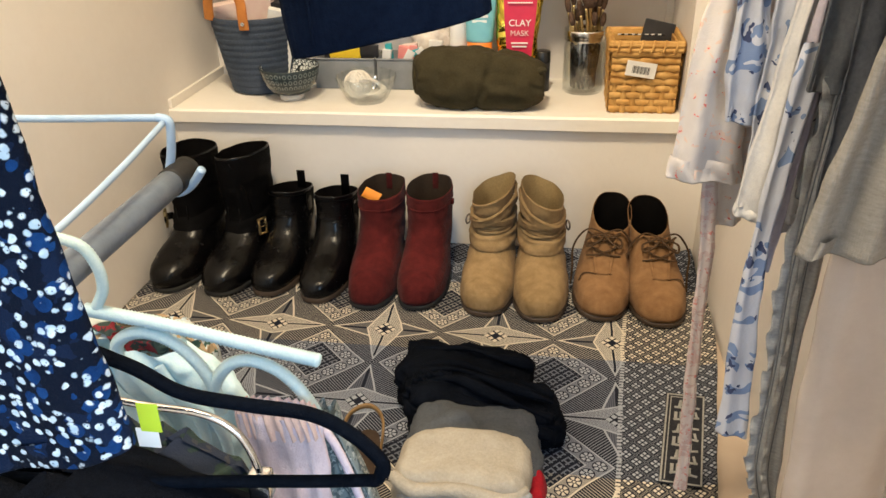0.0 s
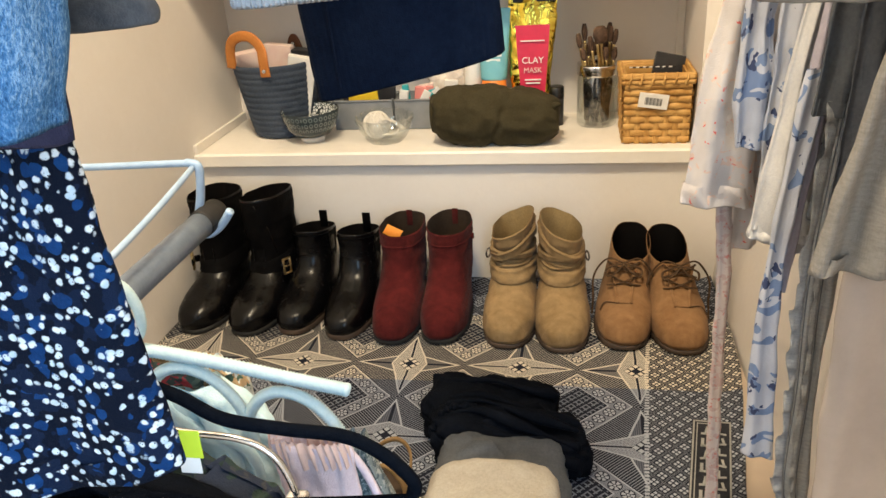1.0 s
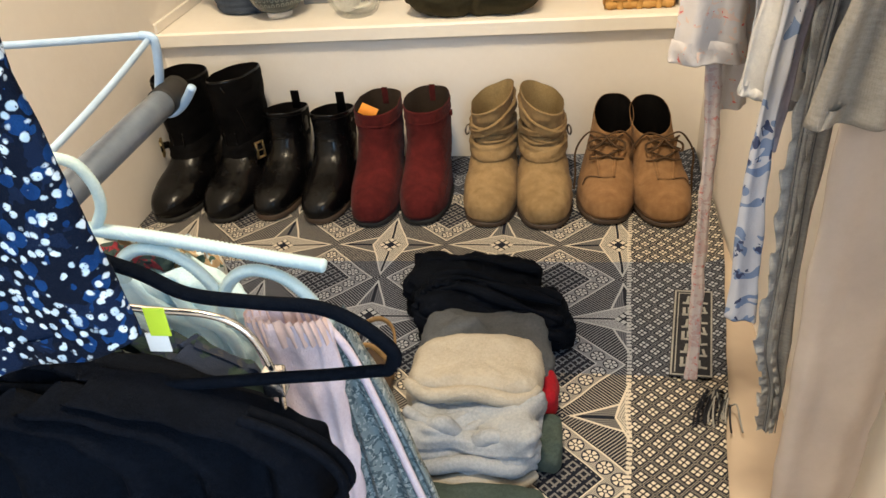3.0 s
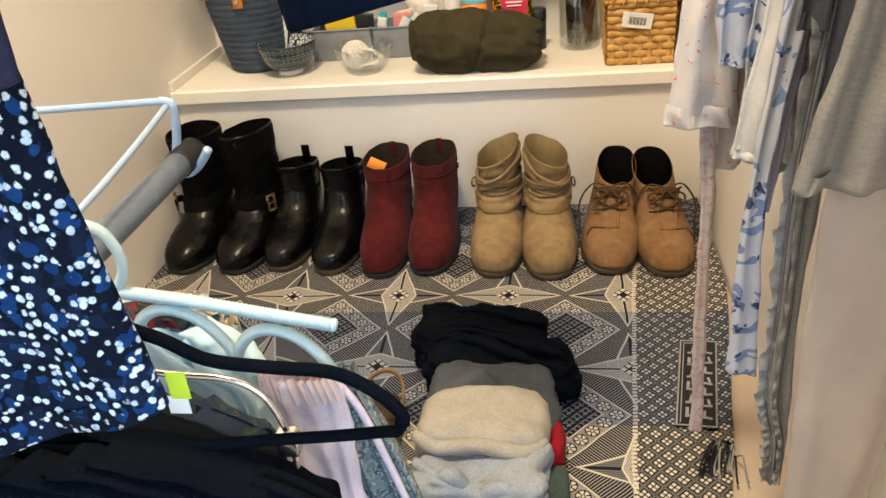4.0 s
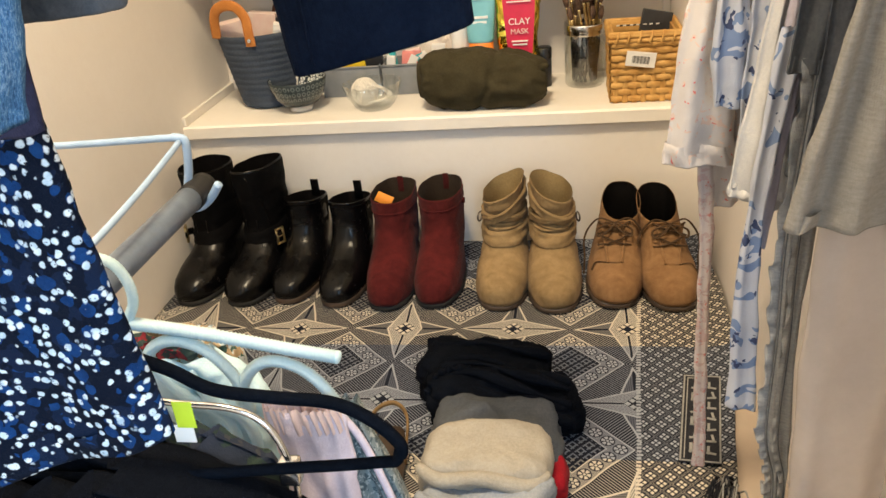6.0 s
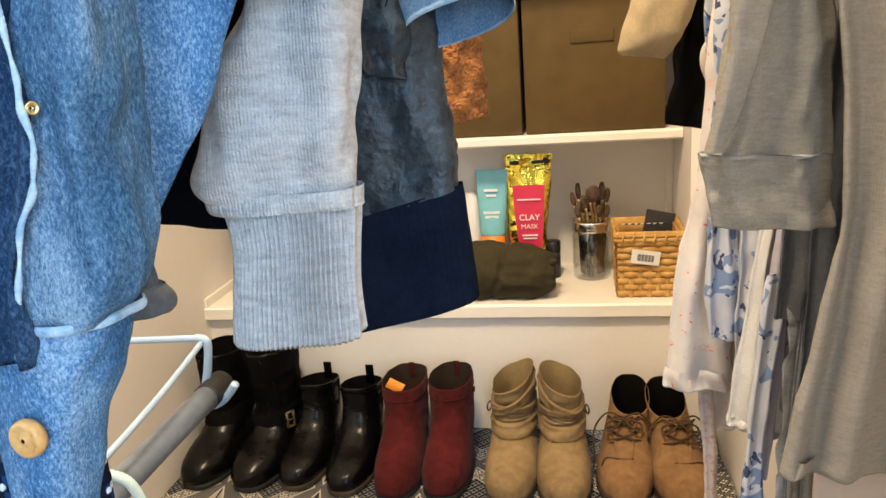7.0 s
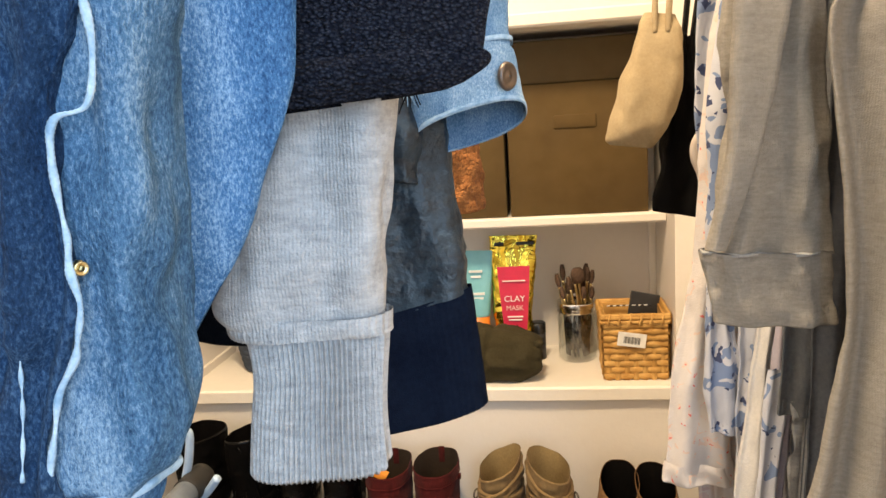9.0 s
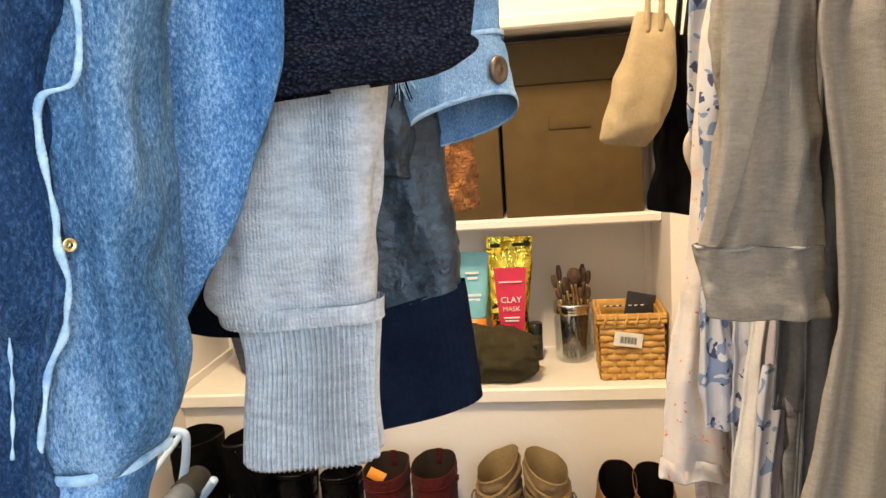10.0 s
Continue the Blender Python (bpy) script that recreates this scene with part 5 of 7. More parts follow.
part("second_sleeve", drape([(0.368, 0.9, 0.40, 0.9, 0.672, 0.007), (0.362, 0.66, 0.392, 0.66, 0.672, 0.008), (0.362, 0.56, 0.394, 0.56, 0.672, 0.008), (0.364, 0.50, 0.395, 0.50, 0.672, 0.008)], 40, 50, 0.003, 2, 5, wrinkle=0.003), BLUE_FLOWER, g)
g = right_garment("white_flower_robe", 0.643, [(0.40, 0.95, 0.47, 0.95), (0.372, 0.66, 0.395, 0.66), (0.365, 0.60, 0.395, 0.60), (0.359, 0.53, 0.40, 0.53), (0.353, 0.472, 0.405, 0.470)], WHITE_SLEEVE, "white robe with dark blue flowers and a printed tie belt", "sleeve", seed=6, wrinkle=0.002)
part("sleeve_edging", drape([(0.354, 0.479, 0.406, 0.477, 0.643, 0.0092), (0.3525, 0.470, 0.407, 0.468, 0.643, 0.010)], 8, 90, 0.004, 2, 6, ribs=14, rib=0.001, wrinkle=0.001), WHITE_SLEEVE, g)
part("tie_belt", drape([(0.372, 0.62, 0.392, 0.62, 0.618, 0.0025), (0.364, 0.50, 0.380, 0.50, 0.614, 0.0025), (0.362, 0.42, 0.380, 0.42, 0.612, 0.0025), (0.363, 0.359, 0.385, 0.36, 0.612, 0.0025), (0.367, 0.262, 0.3945, 0.258, 0.612, 0.0025)], 50, 40, 0.002, 1.5, 7, wrinkle=0.0015), BLUE_FLOWER, g, "long tie belt with blue flowers")
part("lilac_panel", drape([(0.388, 0.9, 0.41, 0.9, 0.628, 0.003), (0.380, 0.66, 0.40, 0.66, 0.626, 0.003), (0.377, 0.55, 0.394, 0.55, 0.624, 0.003), (0.371, 0.43, 0.386, 0.43, 0.622, 0.003)], 40, 40, 0.002, 2, 8), LILAC, g, "plain lilac facing")
part("back_panel", drape([(0.39, 0.9, 0.45, 0.9, 0.66, 0.004), (0.392, 0.60, 0.43, 0.60, 0.66, 0.004), (0.392, 0.45, 0.425, 0.45, 0.66, 0.004)], 40, 40, 0.002, 2, 9), BLUE_FLOWER, g)

for y, x0, zb, mt, sd, lb in ((0.618, 0.392, 0.50, GREY_DARK, 10, "charcoal jersey top with a frilled edge"), (0.600, 0.376, 0.59, GREY_MID, 11, "mid-grey jersey top with a folded sleeve"), (0.586, 0.394, 0.50, GREY_DARK, 12, "charcoal ribbed jersey top")):
    right_garment("jersey_shirt", y, [(x0 + 0.012, 0.95, 0.47, 0.95), (x0 + 0.002, 0.70, x0 + 0.045, 0.70), (x0, zb + 0.05, x0 + 0.045, zb + 0.05), (x0 - 0.001, zb, x0 + 0.043, zb)], mt, lb, seed=sd, th=0.006)
g = right_garment("ruffled_scarf", 0.598, [(0.395, 0.95, 0.45, 0.95), (0.393, 0.60, 0.418, 0.60), (0.389, 0.46, 0.416, 0.46), (0.396, 0.351, 0.418, 0.340), (0.400, 0.246, 0.426, 0.248), (0.413, 0.19, 0.430, 0.19), (0.418, 0.13, 0.430, 0.13)], GREY_SCARF, "pale grey jersey scarf with ruffled edges", seed=13, th=0.004, wrinkle=0.0016, fold=0.002)
EDGE = [(0.394, 0.594, 0.60), (0.391, 0.594, 0.46), (0.397, 0.594, 0.351), (0.401, 0.594, 0.246), (0.414, 0.594, 0.19), (0.418, 0.594, 0.135)]
part("ruffle", frill(EDGE, 0.0075, 200, 150, 0.4), GREY_SCARF, g, "gathered ruffle")
part("ruffle", frill([(x + 0.010, y - 0.003, z) for x, y, z in EDGE], 0.005, 200, 130, 1.9, 0.003), GREY_SCARF, g, "gathered ruffle")
part("seam", wire([(x + 0.0008, y - 0.0035, z) for x, y, z in EDGE], 0.0005, 60, 6), GREY_DARK, g, "dark seam thread")
part("seam", wire([(x + 0.0105, y - 0.0055, z) for x, y, z in EDGE], 0.0005, 60, 6), GREY_DARK, g, "dark seam thread")

card = right_garment("grey_cardigan", 0.515, [(0.40, 0.95, 0.49, 0.95), (0.368, 0.886, 0.49, 0.886), (0.380, 0.784, 0.49, 0.784), (0.385, 0.701, 0.488, 0.70), (0.376, 0.61, 0.486, 0.61), (0.3655, 0.545, 0.483, 0.545), (0.3605, 0.500, 0.482, 0.506)], GREY_LONG, "long heather grey jersey cardigan with seamed sleeve cuffs", seed=14, fold=0.008, folds=3.0, th=0.010, n=130, wrinkle=0.0015)
part("sleeve", drape([(0.40, 1.15, 0.45, 1.15, 0.556, 0.012), (0.330, 0.98, 0.385, 0.98, 0.552, 0.014), (0.316, 0.893, 0.379, 0.890, 0.550, 0.014), (0.3145, 0.782, 0.386, 0.781, 0.550, 0.015), (0.3030, 0.729, 0.390, 0.729, 0.550, 0.014)], 60, 90, 0.004, 2.5, 15, wrinkle=0.004, crease=26, hem=False), GREY_MARL, card)
part("sleeve_fold", drape([(0.385, 1.15, 0.43, 1.15, 0.536, 0.006), (0.328, 0.98, 0.366, 0.98, 0.532, 0.008), (0.3150, 0.893, 0.350, 0.890, 0.530, 0.009), (0.3125, 0.80, 0.334, 0.80, 0.530, 0.008), (0.3050, 0.735, 0.314, 0.735, 0.533, 0.006)], 50, 60, 0.0015, 1.0, 25, wrinkle=0.0018, hem=False), GREY_LONG, card, "overlapping fold of the sleeve")
part("cuff", drape([(0.3035, 0.7305, 0.3905, 0.7305, 0.550, 0.0135), (0.308, 0.705, 0.394, 0.704, 0.550, 0.012), (0.3125, 0.679, 0.397, 0.678, 0.550, 0.012)], 30, 90, 0.003, 2.5, 15, wrinkle=0.0022, crease=60), GREY_MARL, card)
part("cuff_seam", drape([(0.3028, 0.7318, 0.3906, 0.7315, 0.550, 0.0140), (0.3027, 0.7310, 0.3910, 0.7305, 0.550, 0.0150), (0.3030, 0.729, 0.3908, 0.7285, 0.550, 0.0144)], 8, 120, 0.004, 2.5, 15, ribs=40, rib=0.0003, wrinkle=0.0004, hem=False), GREY_SCARF, card, "pale overlock seam")
# added cloth that fills the smooth pale area at the right wall
right_garment("blush_dress", 0.535, [(0.42, 0.95, 0.485, 0.95), (0.402, 0.62, 0.485, 0.62), (0.395, 0.50, 0.486, 0.50), (0.400, 0.35, 0.486, 0.35), (0.410, 0.20, 0.486, 0.20), (0.420, 0.04, 0.486, 0.04)], BLUSH, "long smooth pale blush cloth added before the right wall", seed=16, fold=0.003, folds=2.0)

# bags and a blush top at the far end of the right rail
bag = thing("canvas_pouch", (0.325, 1.0, 0.79), "small beige canvas pouch hanging by its strap", "bag", RG)
part("body", drape([(0.326, 0.957, 0.367, 0.953, 1.0, 0.010), (0.318, 0.935, 0.373, 0.93, 1.0, 0.016), (0.300, 0.880, 0.374, 0.875, 1.0, 0.026), (0.286, 0.825, 0.368, 0.836, 1.0, 0.030), (0.280, 0.802, 0.356, 0.812, 1.0, 0.026), (0.285, 0.796, 0.338, 0.790, 1.0, 0.012)], 48, 72, 0.0016, 1.5, 20, wrinkle=0.0032, crease=26), CANVAS, bag)
part("strap", wire([(0.338, 0.988, 0.930), (0.340, 0.992, 0.985), (0.350, 1.0, 1.05), (0.41, 1.0, 1.30), (0.44, 1.0, RAIL_Z + 0.015), (0.41, 1.0, 1.28), (0.362, 0.99, 1.05), (0.356, 0.986, 0.985), (0.354, 0.986, 0.930)], 0.004, 60, 8), CANVAS, bag)
bb = thing("black_bag", (0.36, 0.96, 0.70), "black leather bag hanging by its strap", "bag", RG)
part("body", drape([(0.376, 0.93, 0.398, 0.93, 1.035, 0.008), (0.372, 0.90, 0.402, 0.90, 1.035, 0.014), (0.358, 0.82, 0.414, 0.82, 1.035, 0.018), (0.351, 0.755, 0.414, 0.76, 1.035, 0.018), (0.346, 0.705, 0.412, 0.695, 1.035, 0.014)], 48, 72, 0.003, 2, 21, wrinkle=0.0045, crease=30), BLACK_SUEDE, bb)
part("strap", wire([(0.382, 1.035, 0.92), (0.41, 1.035, 1.25), (0.44, 1.035, RAIL_Z + 0.015), (0.43, 1.032, 1.25), (0.392, 1.03, 0.92)], 0.004, 50, 8), BLACK_LEATHER, bb)
right_garment("blush_blouse", 0.80, [(0.385, 0.98, 0.47, 0.98), (0.372, 0.92, 0.46, 0.92), (0.358, 0.83, 0.45, 0.83), (0.345, 0.795, 0.44, 0.79), (0.353, 0.755, 0.44, 0.755), (0.353, 0.68, 0.44, 0.68), (0.345, 0.60, 0.43, 0.60)], BLUSH, "blush cotton blouse with ruffled edge", seed=17)
right_garment("lavender_top", 0.74, [(0.35, 0.98, 0.47, 0.98), (0.336, 0.90, 0.44, 0.90), (0.338, 0.80, 0.44, 0.80), (0.345, 0.72, 0.44, 0.72)], BLUE_FLOWER, "white top with blue flowers", seed=18)


# ---- low rail with its wire bracket ----
low = thing("low_rail", (-0.23, 0.4, 0.41), "grey metal hanging tube with a dark end cap", "rail")
part("tube", wire([(-0.235, -0.08, 0.408), (-0.233, 0.3, 0.408), (-0.231, 0.838, 0.410)], 0.0155, 8, 24), GREY_TUBE, low)
part("end_cap", wire([(-0.2315, 0.80, 0.4095), (-0.231, 0.82, 0.41), (-0.231, 0.845, 0.41)], 0.0168, 6, 24), BLACK_RUBBER, low)
br = thing("wire_bracket", (XL, 0.82, 0.45), "pale coated wire bracket carrying the low tube", "bracket")
part("top_wire", wire([(XL - 0.002, 0.825, 0.470), (-0.40, 0.823, 0.474), (-0.26, 0.822, 0.480), (-0.238, 0.822, 0.480)], 0.0045, 30, 10), WHITE_WIRE, br)
part("drop_wire", wire([(-0.246, 0.822, 0.481), (-0.234, 0.822, 0.479), (-0.231, 0.822, 0.470), (-0.236, 0.824, 0.44), (-0.243, 0.826, 0.415), (-0.245, 0.826, 0.395), (-0.234, 0.822, 0.389), (-0.214, 0.818, 0.402), (-0.196, 0.812, 0.424)], 0.0052, 60, 10), WHITE_WIRE, br)
part("brace_wire", wire([(-0.237, 0.818, 0.476), (-0.226, 0.70, 0.467), (-0.222, 0.58, 0.457), (-0.222, 0.40, 0.445)], 0.0036, 20, 10), WHITE_WIRE, br)
part("long_wire", wire([(-0.222, 0.40, 0.445), (-0.222, 0.15, 0.44), (-0.222, -0.05, 0.44), (-0.235, -0.07, 0.41)], 0.0036, 20, 10), WHITE_WIRE, br)

# ---- hangers and clothes on the low rail ----
wh = thing("yarn_wrapped_hanger", (-0.06, 0.5, 0.33), "white yarn-wrapped wire hanger with two loops, tinted as in cool daylight", "hanger")
part("bar", wire([(-0.160, 0.5, 0.427), (-0.10, 0.5, 0.418), (-0.02, 0.5, 0.402), (0.022, 0.5, 0.394)], 0.0050, 150, 10, bumps=0.2), WHITE_WRAP, wh)
part("end_knob", wire([(0.0205, 0.5, 0.3945), (0.0235, 0.5, 0.3938), (0.0265, 0.5, 0.3930)], 0.0058, 8, 12, lambda s: 0.35 + 0.65 * math.sin(math.pi * min(max(s, 0.02), 0.98)) ** 0.5), WHITE_WRAP, wh)
part("loop", wire([(-0.142, 0.5, 0.378), (-0.140, 0.5, 0.396), (-0.126, 0.5, 0.407), (-0.108, 0.5, 0.408), (-0.088, 0.5, 0.398), (-0.072, 0.5, 0.378), (-0.064, 0.5, 0.355), (-0.062, 0.5, 0.335)], 0.0046, 130, 10, bumps=0.2), WHITE_WRAP, wh)
part("loop", wire([(-0.068, 0.5, 0.345), (-0.062, 0.5, 0.366), (-0.048, 0.5, 0.384), (-0.030, 0.5, 0.389), (-0.010, 0.5, 0.382), (0.006, 0.5, 0.366), (0.018, 0.5, 0.344), (0.024, 0.5, 0.325)], 0.0046, 130, 10, bumps=0.2), WHITE_WRAP, wh)
part("hook", wire([(-0.150, 0.5, 0.430), (-0.141, 0.5, 0.447), (-0.142, 0.5, 0.468), (-0.155, 0.5, 0.485), (-0.19, 0.5, 0.487), (-0.228, 0.5, 0.462), (-0.246, 0.5, 0.426)], 0.0042, 90, 10, bumps=0.1), WHITE_WRAP, wh)

vh = thing("velvet_hanger", (0.02, 0.33, 0.45), "slim black velvet clothes hanger, empty", "hanger")
part("shoulder", wire([(-0.235, 0.33, 0.43), (-0.15, 0.33, 0.50), (-0.08, 0.33, 0.523), (-0.024, 0.33, 0.507), (0.005, 0.33, 0.491), (0.040, 0.33, 0.486), (0.074, 0.33, 0.483), (0.096, 0.33, 0.471), (0.110, 0.33, 0.455), (0.110, 0.33, 0.446)], 0.0039, 110, 10), BLACK_VELVET, vh)
part("trouser_bar", wire([(0.110, 0.33, 0.450), (0.107, 0.33, 0.442), (0.098, 0.33, 0.4405), (0.05, 0.33, 0.4345), (-0.10, 0.33, 0.42), (-0.235, 0.33, 0.43)], 0.0036, 60, 10), BLACK_VELVET, vh)
ch = thing("clip_hanger", (0.02, 0.335, 0.43), "bent chrome clip hanger", "hanger")
part("rod", wire([(-0.235, 0.34, 0.428), (-0.12, 0.34, 0.478), (-0.018, 0.335, 0.476), (0.012, 0.335, 0.473), (0.028, 0.335, 0.464), (0.036, 0.335, 0.449), (0.041, 0.335, 0.424), (0.041, 0.335, 0.405)], 0.0021, 70, 10), CHROME, ch)
part("clip", box_bm((0.033, 0.330, 0.418), (0.046, 0.340, 0.436), 0.002), CHROME, ch)
part("size_tag", box_bm((-0.024, 0.3325, 0.460), (-0.012, 0.3335, 0.479), 0.0004), YELLOW_PAPER, ch, "yellow-green size tag")
part("tag_lining", box_bm((-0.028, 0.3335, 0.448), (-0.015, 0.3345, 0.461), 0.0004), WHITE_CARD, ch)


def low_cloth(name, y, rings, material, label, **k):
    root = thing(name, (-0.05, y, rings[-1][1]), label, "clothes", "clothes on the low rail")
    th = k.pop("th", 0.01)
    part("cloth", drape([(*r, y, th) for r in rings], k.pop("rows", 44), k.pop("n", 90), **k), material, root)
    return root


low_cloth("light_blue_top", 0.532, [(-0.21, 0.380, -0.100, 0.373), (-0.20, 0.368, -0.074, 0.356), (-0.2, 0.340, -0.056, 0.330), (-0.2, 0.30, -0.046, 0.29), (-0.22, 0.20, -0.03, 0.20), (-0.22, 0.06, -0.03, 0.05)], LIGHT_BLUE, "light blue cotton top crumpled on the yarn hanger", fold=0.003, folds=3, seed=31, wrinkle=0.0032, crease=44, th=0.016, rows=90, n=180)
for k, (xa, za, xb, zb) in enumerate(((-0.175, 0.368, -0.120, 0.300), (-0.150, 0.372, -0.090, 0.310), (-0.118, 0.366, -0.072, 0.306))):
    part("fold", wire([(xa, 0.515, za), ((xa + xb) / 2 - 0.006, 0.512, (za + zb) / 2), (xb, 0.514, zb), (xb + 0.004, 0.516, zb - 0.08)], 0.006, 40, 8, lambda s, k=k: 0.5 + 0.5 * math.sin(math.pi * min(1.0, 0.1 + s)) + 0.1 * math.sin(s * 17 + k)), LIGHT_BLUE, bpy.data.objects["light_blue_top"])
PRINT = blotch_print("white_cotton_with_tan_and_green_print", (0.62, 0.68, 0.68), (0.42, 0.30, 0.17), (0.05, 0.10, 0.08), 40, 0.56, 0.60)
ps = low_cloth("printed_scarf", 0.562, [(-0.23, 0.376, -0.110, 0.372), (-0.19, 0.366, -0.098, 0.362), (-0.17, 0.33, -0.08, 0.33), (-0.17, 0.2, -0.06, 0.2)], PRINT, "crumpled pale cotton scarf with tan and green print", fold=0.006, folds=3, seed=32, wrinkle=0.007, crease=40, th=0.014)
part("red_fold", drape([(-0.19, 0.382, -0.122, 0.379, 0.545, 0.006), (-0.18, 0.377, -0.116, 0.374, 0.540, 0.008), (-0.17, 0.370, -0.118, 0.367, 0.536, 0.005)], 20, 60, 0.003, 2, 37, wrinkle=0.004, crease=60), blotch_print("dark_green_and_red_print", (0.03, 0.055, 0.05), (0.22, 0.016, 0.025), (0.02, 0.03, 0.028), 60, 0.53, 0.6), ps, "dark green and red printed fold")
pk = low_cloth("pink_trousers", 0.475, [(-0.036, 0.364, 0.026, 0.362), (-0.036, 0.35, 0.031, 0.35), (-0.030, 0.28, 0.033, 0.28), (-0.026, 0.16, 0.036, 0.155), (-0.024, 0.04, 0.04, 0.035)], PINK, "pale pink trousers folded over the hanger", fold=0.0015, folds=4, seed=33, wrinkle=0.0032, crease=44, n=120)
part("gathered_waist", drape([(-0.037, 0.367, 0.027, 0.365, 0.475, 0.0105), (-0.0372, 0.356, 0.030, 0.355, 0.4748, 0.0108), (-0.036, 0.341, 0.0315, 0.341, 0.475, 0.0096)], 24, 160, 0.0020, 11, 33, wrinkle=0.0008, crease=40, hem=False), PEACH, pk, "gathered peach waist")
low_cloth("paisley_dress", 0.505, [(0.010, 0.34, 0.034, 0.342), (0.018, 0.26, 0.062, 0.26), (0.024, 0.16, 0.092, 0.155), (0.03, 0.04, 0.12, 0.035)], PAISLEY, "grey paisley dress with a pink edge", fold=0.006, folds=3, seed=34)
part("pink_edge", wire([(0.012, 0.49, 0.355), (0.036, 0.49, 0.318), (0.058, 0.49, 0.245), (0.078, 0.49, 0.165), (0.105, 0.49, 0.06)], 0.0036, 40, 8), PINK, bpy.data.objects["paisley_dress"], "narrow pink edge")
low_cloth("tartan_skirt", 0.372, [(-0.10, 0.424, -0.022, 0.420), (-0.09, 0.410, 0.004, 0.402), (-0.09, 0.385, 0.016, 0.385), (-0.1, 0.25, 0.02, 0.25), (-0.1, 0.05, 0.02, 0.05)],
          blotch_print("dark_green_and_navy_tartan", (0.012, 0.028, 0.022), (0.006, 0.012, 0.03), (0.03, 0.03, 0.035), 50, 0.5, 0.62), "dark green and navy tartan wool skirt", fold=0.006, folds=4, seed=35, wrinkle=0.004)
bt = low_cloth("black_trousers", 0.325, [(-0.26, 0.428, -0.06, 0.436), (-0.26, 0.412, 0.018, 0.418), (-0.26, 0.39, 0.054, 0.396), (-0.26, 0.36, 0.064, 0.375), (-0.26, 0.28, 0.066, 0.29), (-0.26, 0.05, 0.066, 0.05)], BLACK_CLOTH, "several black trousers hung close together", fold=0.012, folds=7, seed=36, wrinkle=0.005, th=0.022, n=160, rows=60)
for dy, a in ((0.0, 0.0), (0.014, 0.008)):
    part("strap", wire([(0.03, 0.30 + dy, 0.432 - a), (0.054, 0.30 + dy, 0.420 - a), (0.074, 0.30 + dy, 0.402 - a), (0.081, 0.30 + dy, 0.382 - a), (0.070, 0.30 + dy, 0.362 - a), (0.06, 0.305, 0.33)], 0.0032, 40, 8), BLACK_CLOTH, bt, "thin black strap")

# ---- folded clothes and sandals on the rug ----
FG = "folded clothes on the rug"


def folded(name, lo, hi, material, label, **k):
    root = thing(name, ((lo[0] + hi[0]) / 2, (lo[1] + hi[1]) / 2, lo[2]), label, "folded clothes", FG)
    part("cloth", bundle(lo, hi, **k), material, root)
    return root


Z0 = 0.0035
jeans = folded("black_jeans", (0.004, 0.925, Z0), (0.212, 1.045, 0.078), BLACK_CLOTH, "folded soft black jeans lying on the rug", seed=1, amp=0.017, layers=3, droop=0.004)
part("second_leg", bundle((0.034, 0.868, Z0), (0.256, 0.960, 0.092), seed=2, amp=0.021, layers=4, droop=0.014), BLACK_CLOTH, jeans)
for k, (ya, za, yb, zb) in enumerate(((0.945, 0.088, 0.920, 0.078), (0.925, 0.094, 0.900, 0.084), (0.905, 0.092, 0.880, 0.072), (0.888, 0.074, 0.868, 0.050), (1.005, 0.074, 0.985, 0.068))):
    part("fold_ridge", wire([(0.05 - 0.02 * (k == 4), ya, za - 0.006), (0.10, ya + 0.006, za), (0.16, (ya + yb) / 2 - 0.004, (za + zb) / 2 + 0.004), (0.20, yb + 0.004, zb), (0.240 - 0.035 * (k == 4), yb, zb - 0.012)], 0.009, 60, 10, lambda s, k=k: 0.7 + 0.35 * math.sin(s * 9 + 2 * k)), BLACK_CLOTH, jeans)
part("waistband", wire([(0.032, 0.890, 0.070), (0.044, 0.902, 0.088), (0.062, 0.914, 0.094), (0.096, 0.918, 0.092)], 0.006, 40, 8, lambda s: 0.8 + 0.4 * math.sin(s * 40)), BLACK_CLOTH, jeans)
folded("grey_sweatpants", (0.046, 0.765, Z0), (0.226, 0.892, 0.098), FOLD_GREY, "folded dark grey jersey trousers", seed=3, amp=0.012, droop=0.014)
s_ = folded("oatmeal_sweater", (0.046, 0.700, Z0), (0.216, 0.812, 0.104), OATMEAL, "thick folded oatmeal and grey knitted sweater", seed=4, amp=0.006, bulge=0.16)
part("inner_fold", bundle((0.050, 0.635, Z0), (0.212, 0.745, 0.082), seed=5, amp=0.022, layers=3), GREY_BLUE, s_, "pale grey-blue inside")
for k, (x0, x1, y0, z0, z1, mt) in enumerate(((0.048, 0.214, 0.708, 0.092, 0.086, OATMEAL), (0.052, 0.150, 0.672, 0.080, 0.066, GREY_BLUE), (0.100, 0.212, 0.660, 0.062, 0.074, GREY_BLUE), (0.050, 0.212, 0.640, 0.044, 0.046, GREY_BLUE), (0.054, 0.210, 0.634, 0.022, 0.020, OATMEAL))):
    part("fold_roll", wire([(x0, y0 + 0.012, z0), (x0 + 0.03, y0 - 0.004, z0 - 0.008), ((x0 + x1) / 2, y0 - 0.008, (z0 + z1) / 2 + 0.004), (x1 - 0.03, y0 - 0.005, z1 - 0.006), (x1, y0 + 0.012, z1)], 0.0105, 60, 12, lambda s, k=k: 0.35 + 0.65 * math.sin(math.pi * s) ** 0.5 + 0.10 * math.sin(s * 11 + 2 * k)), mt, s_)
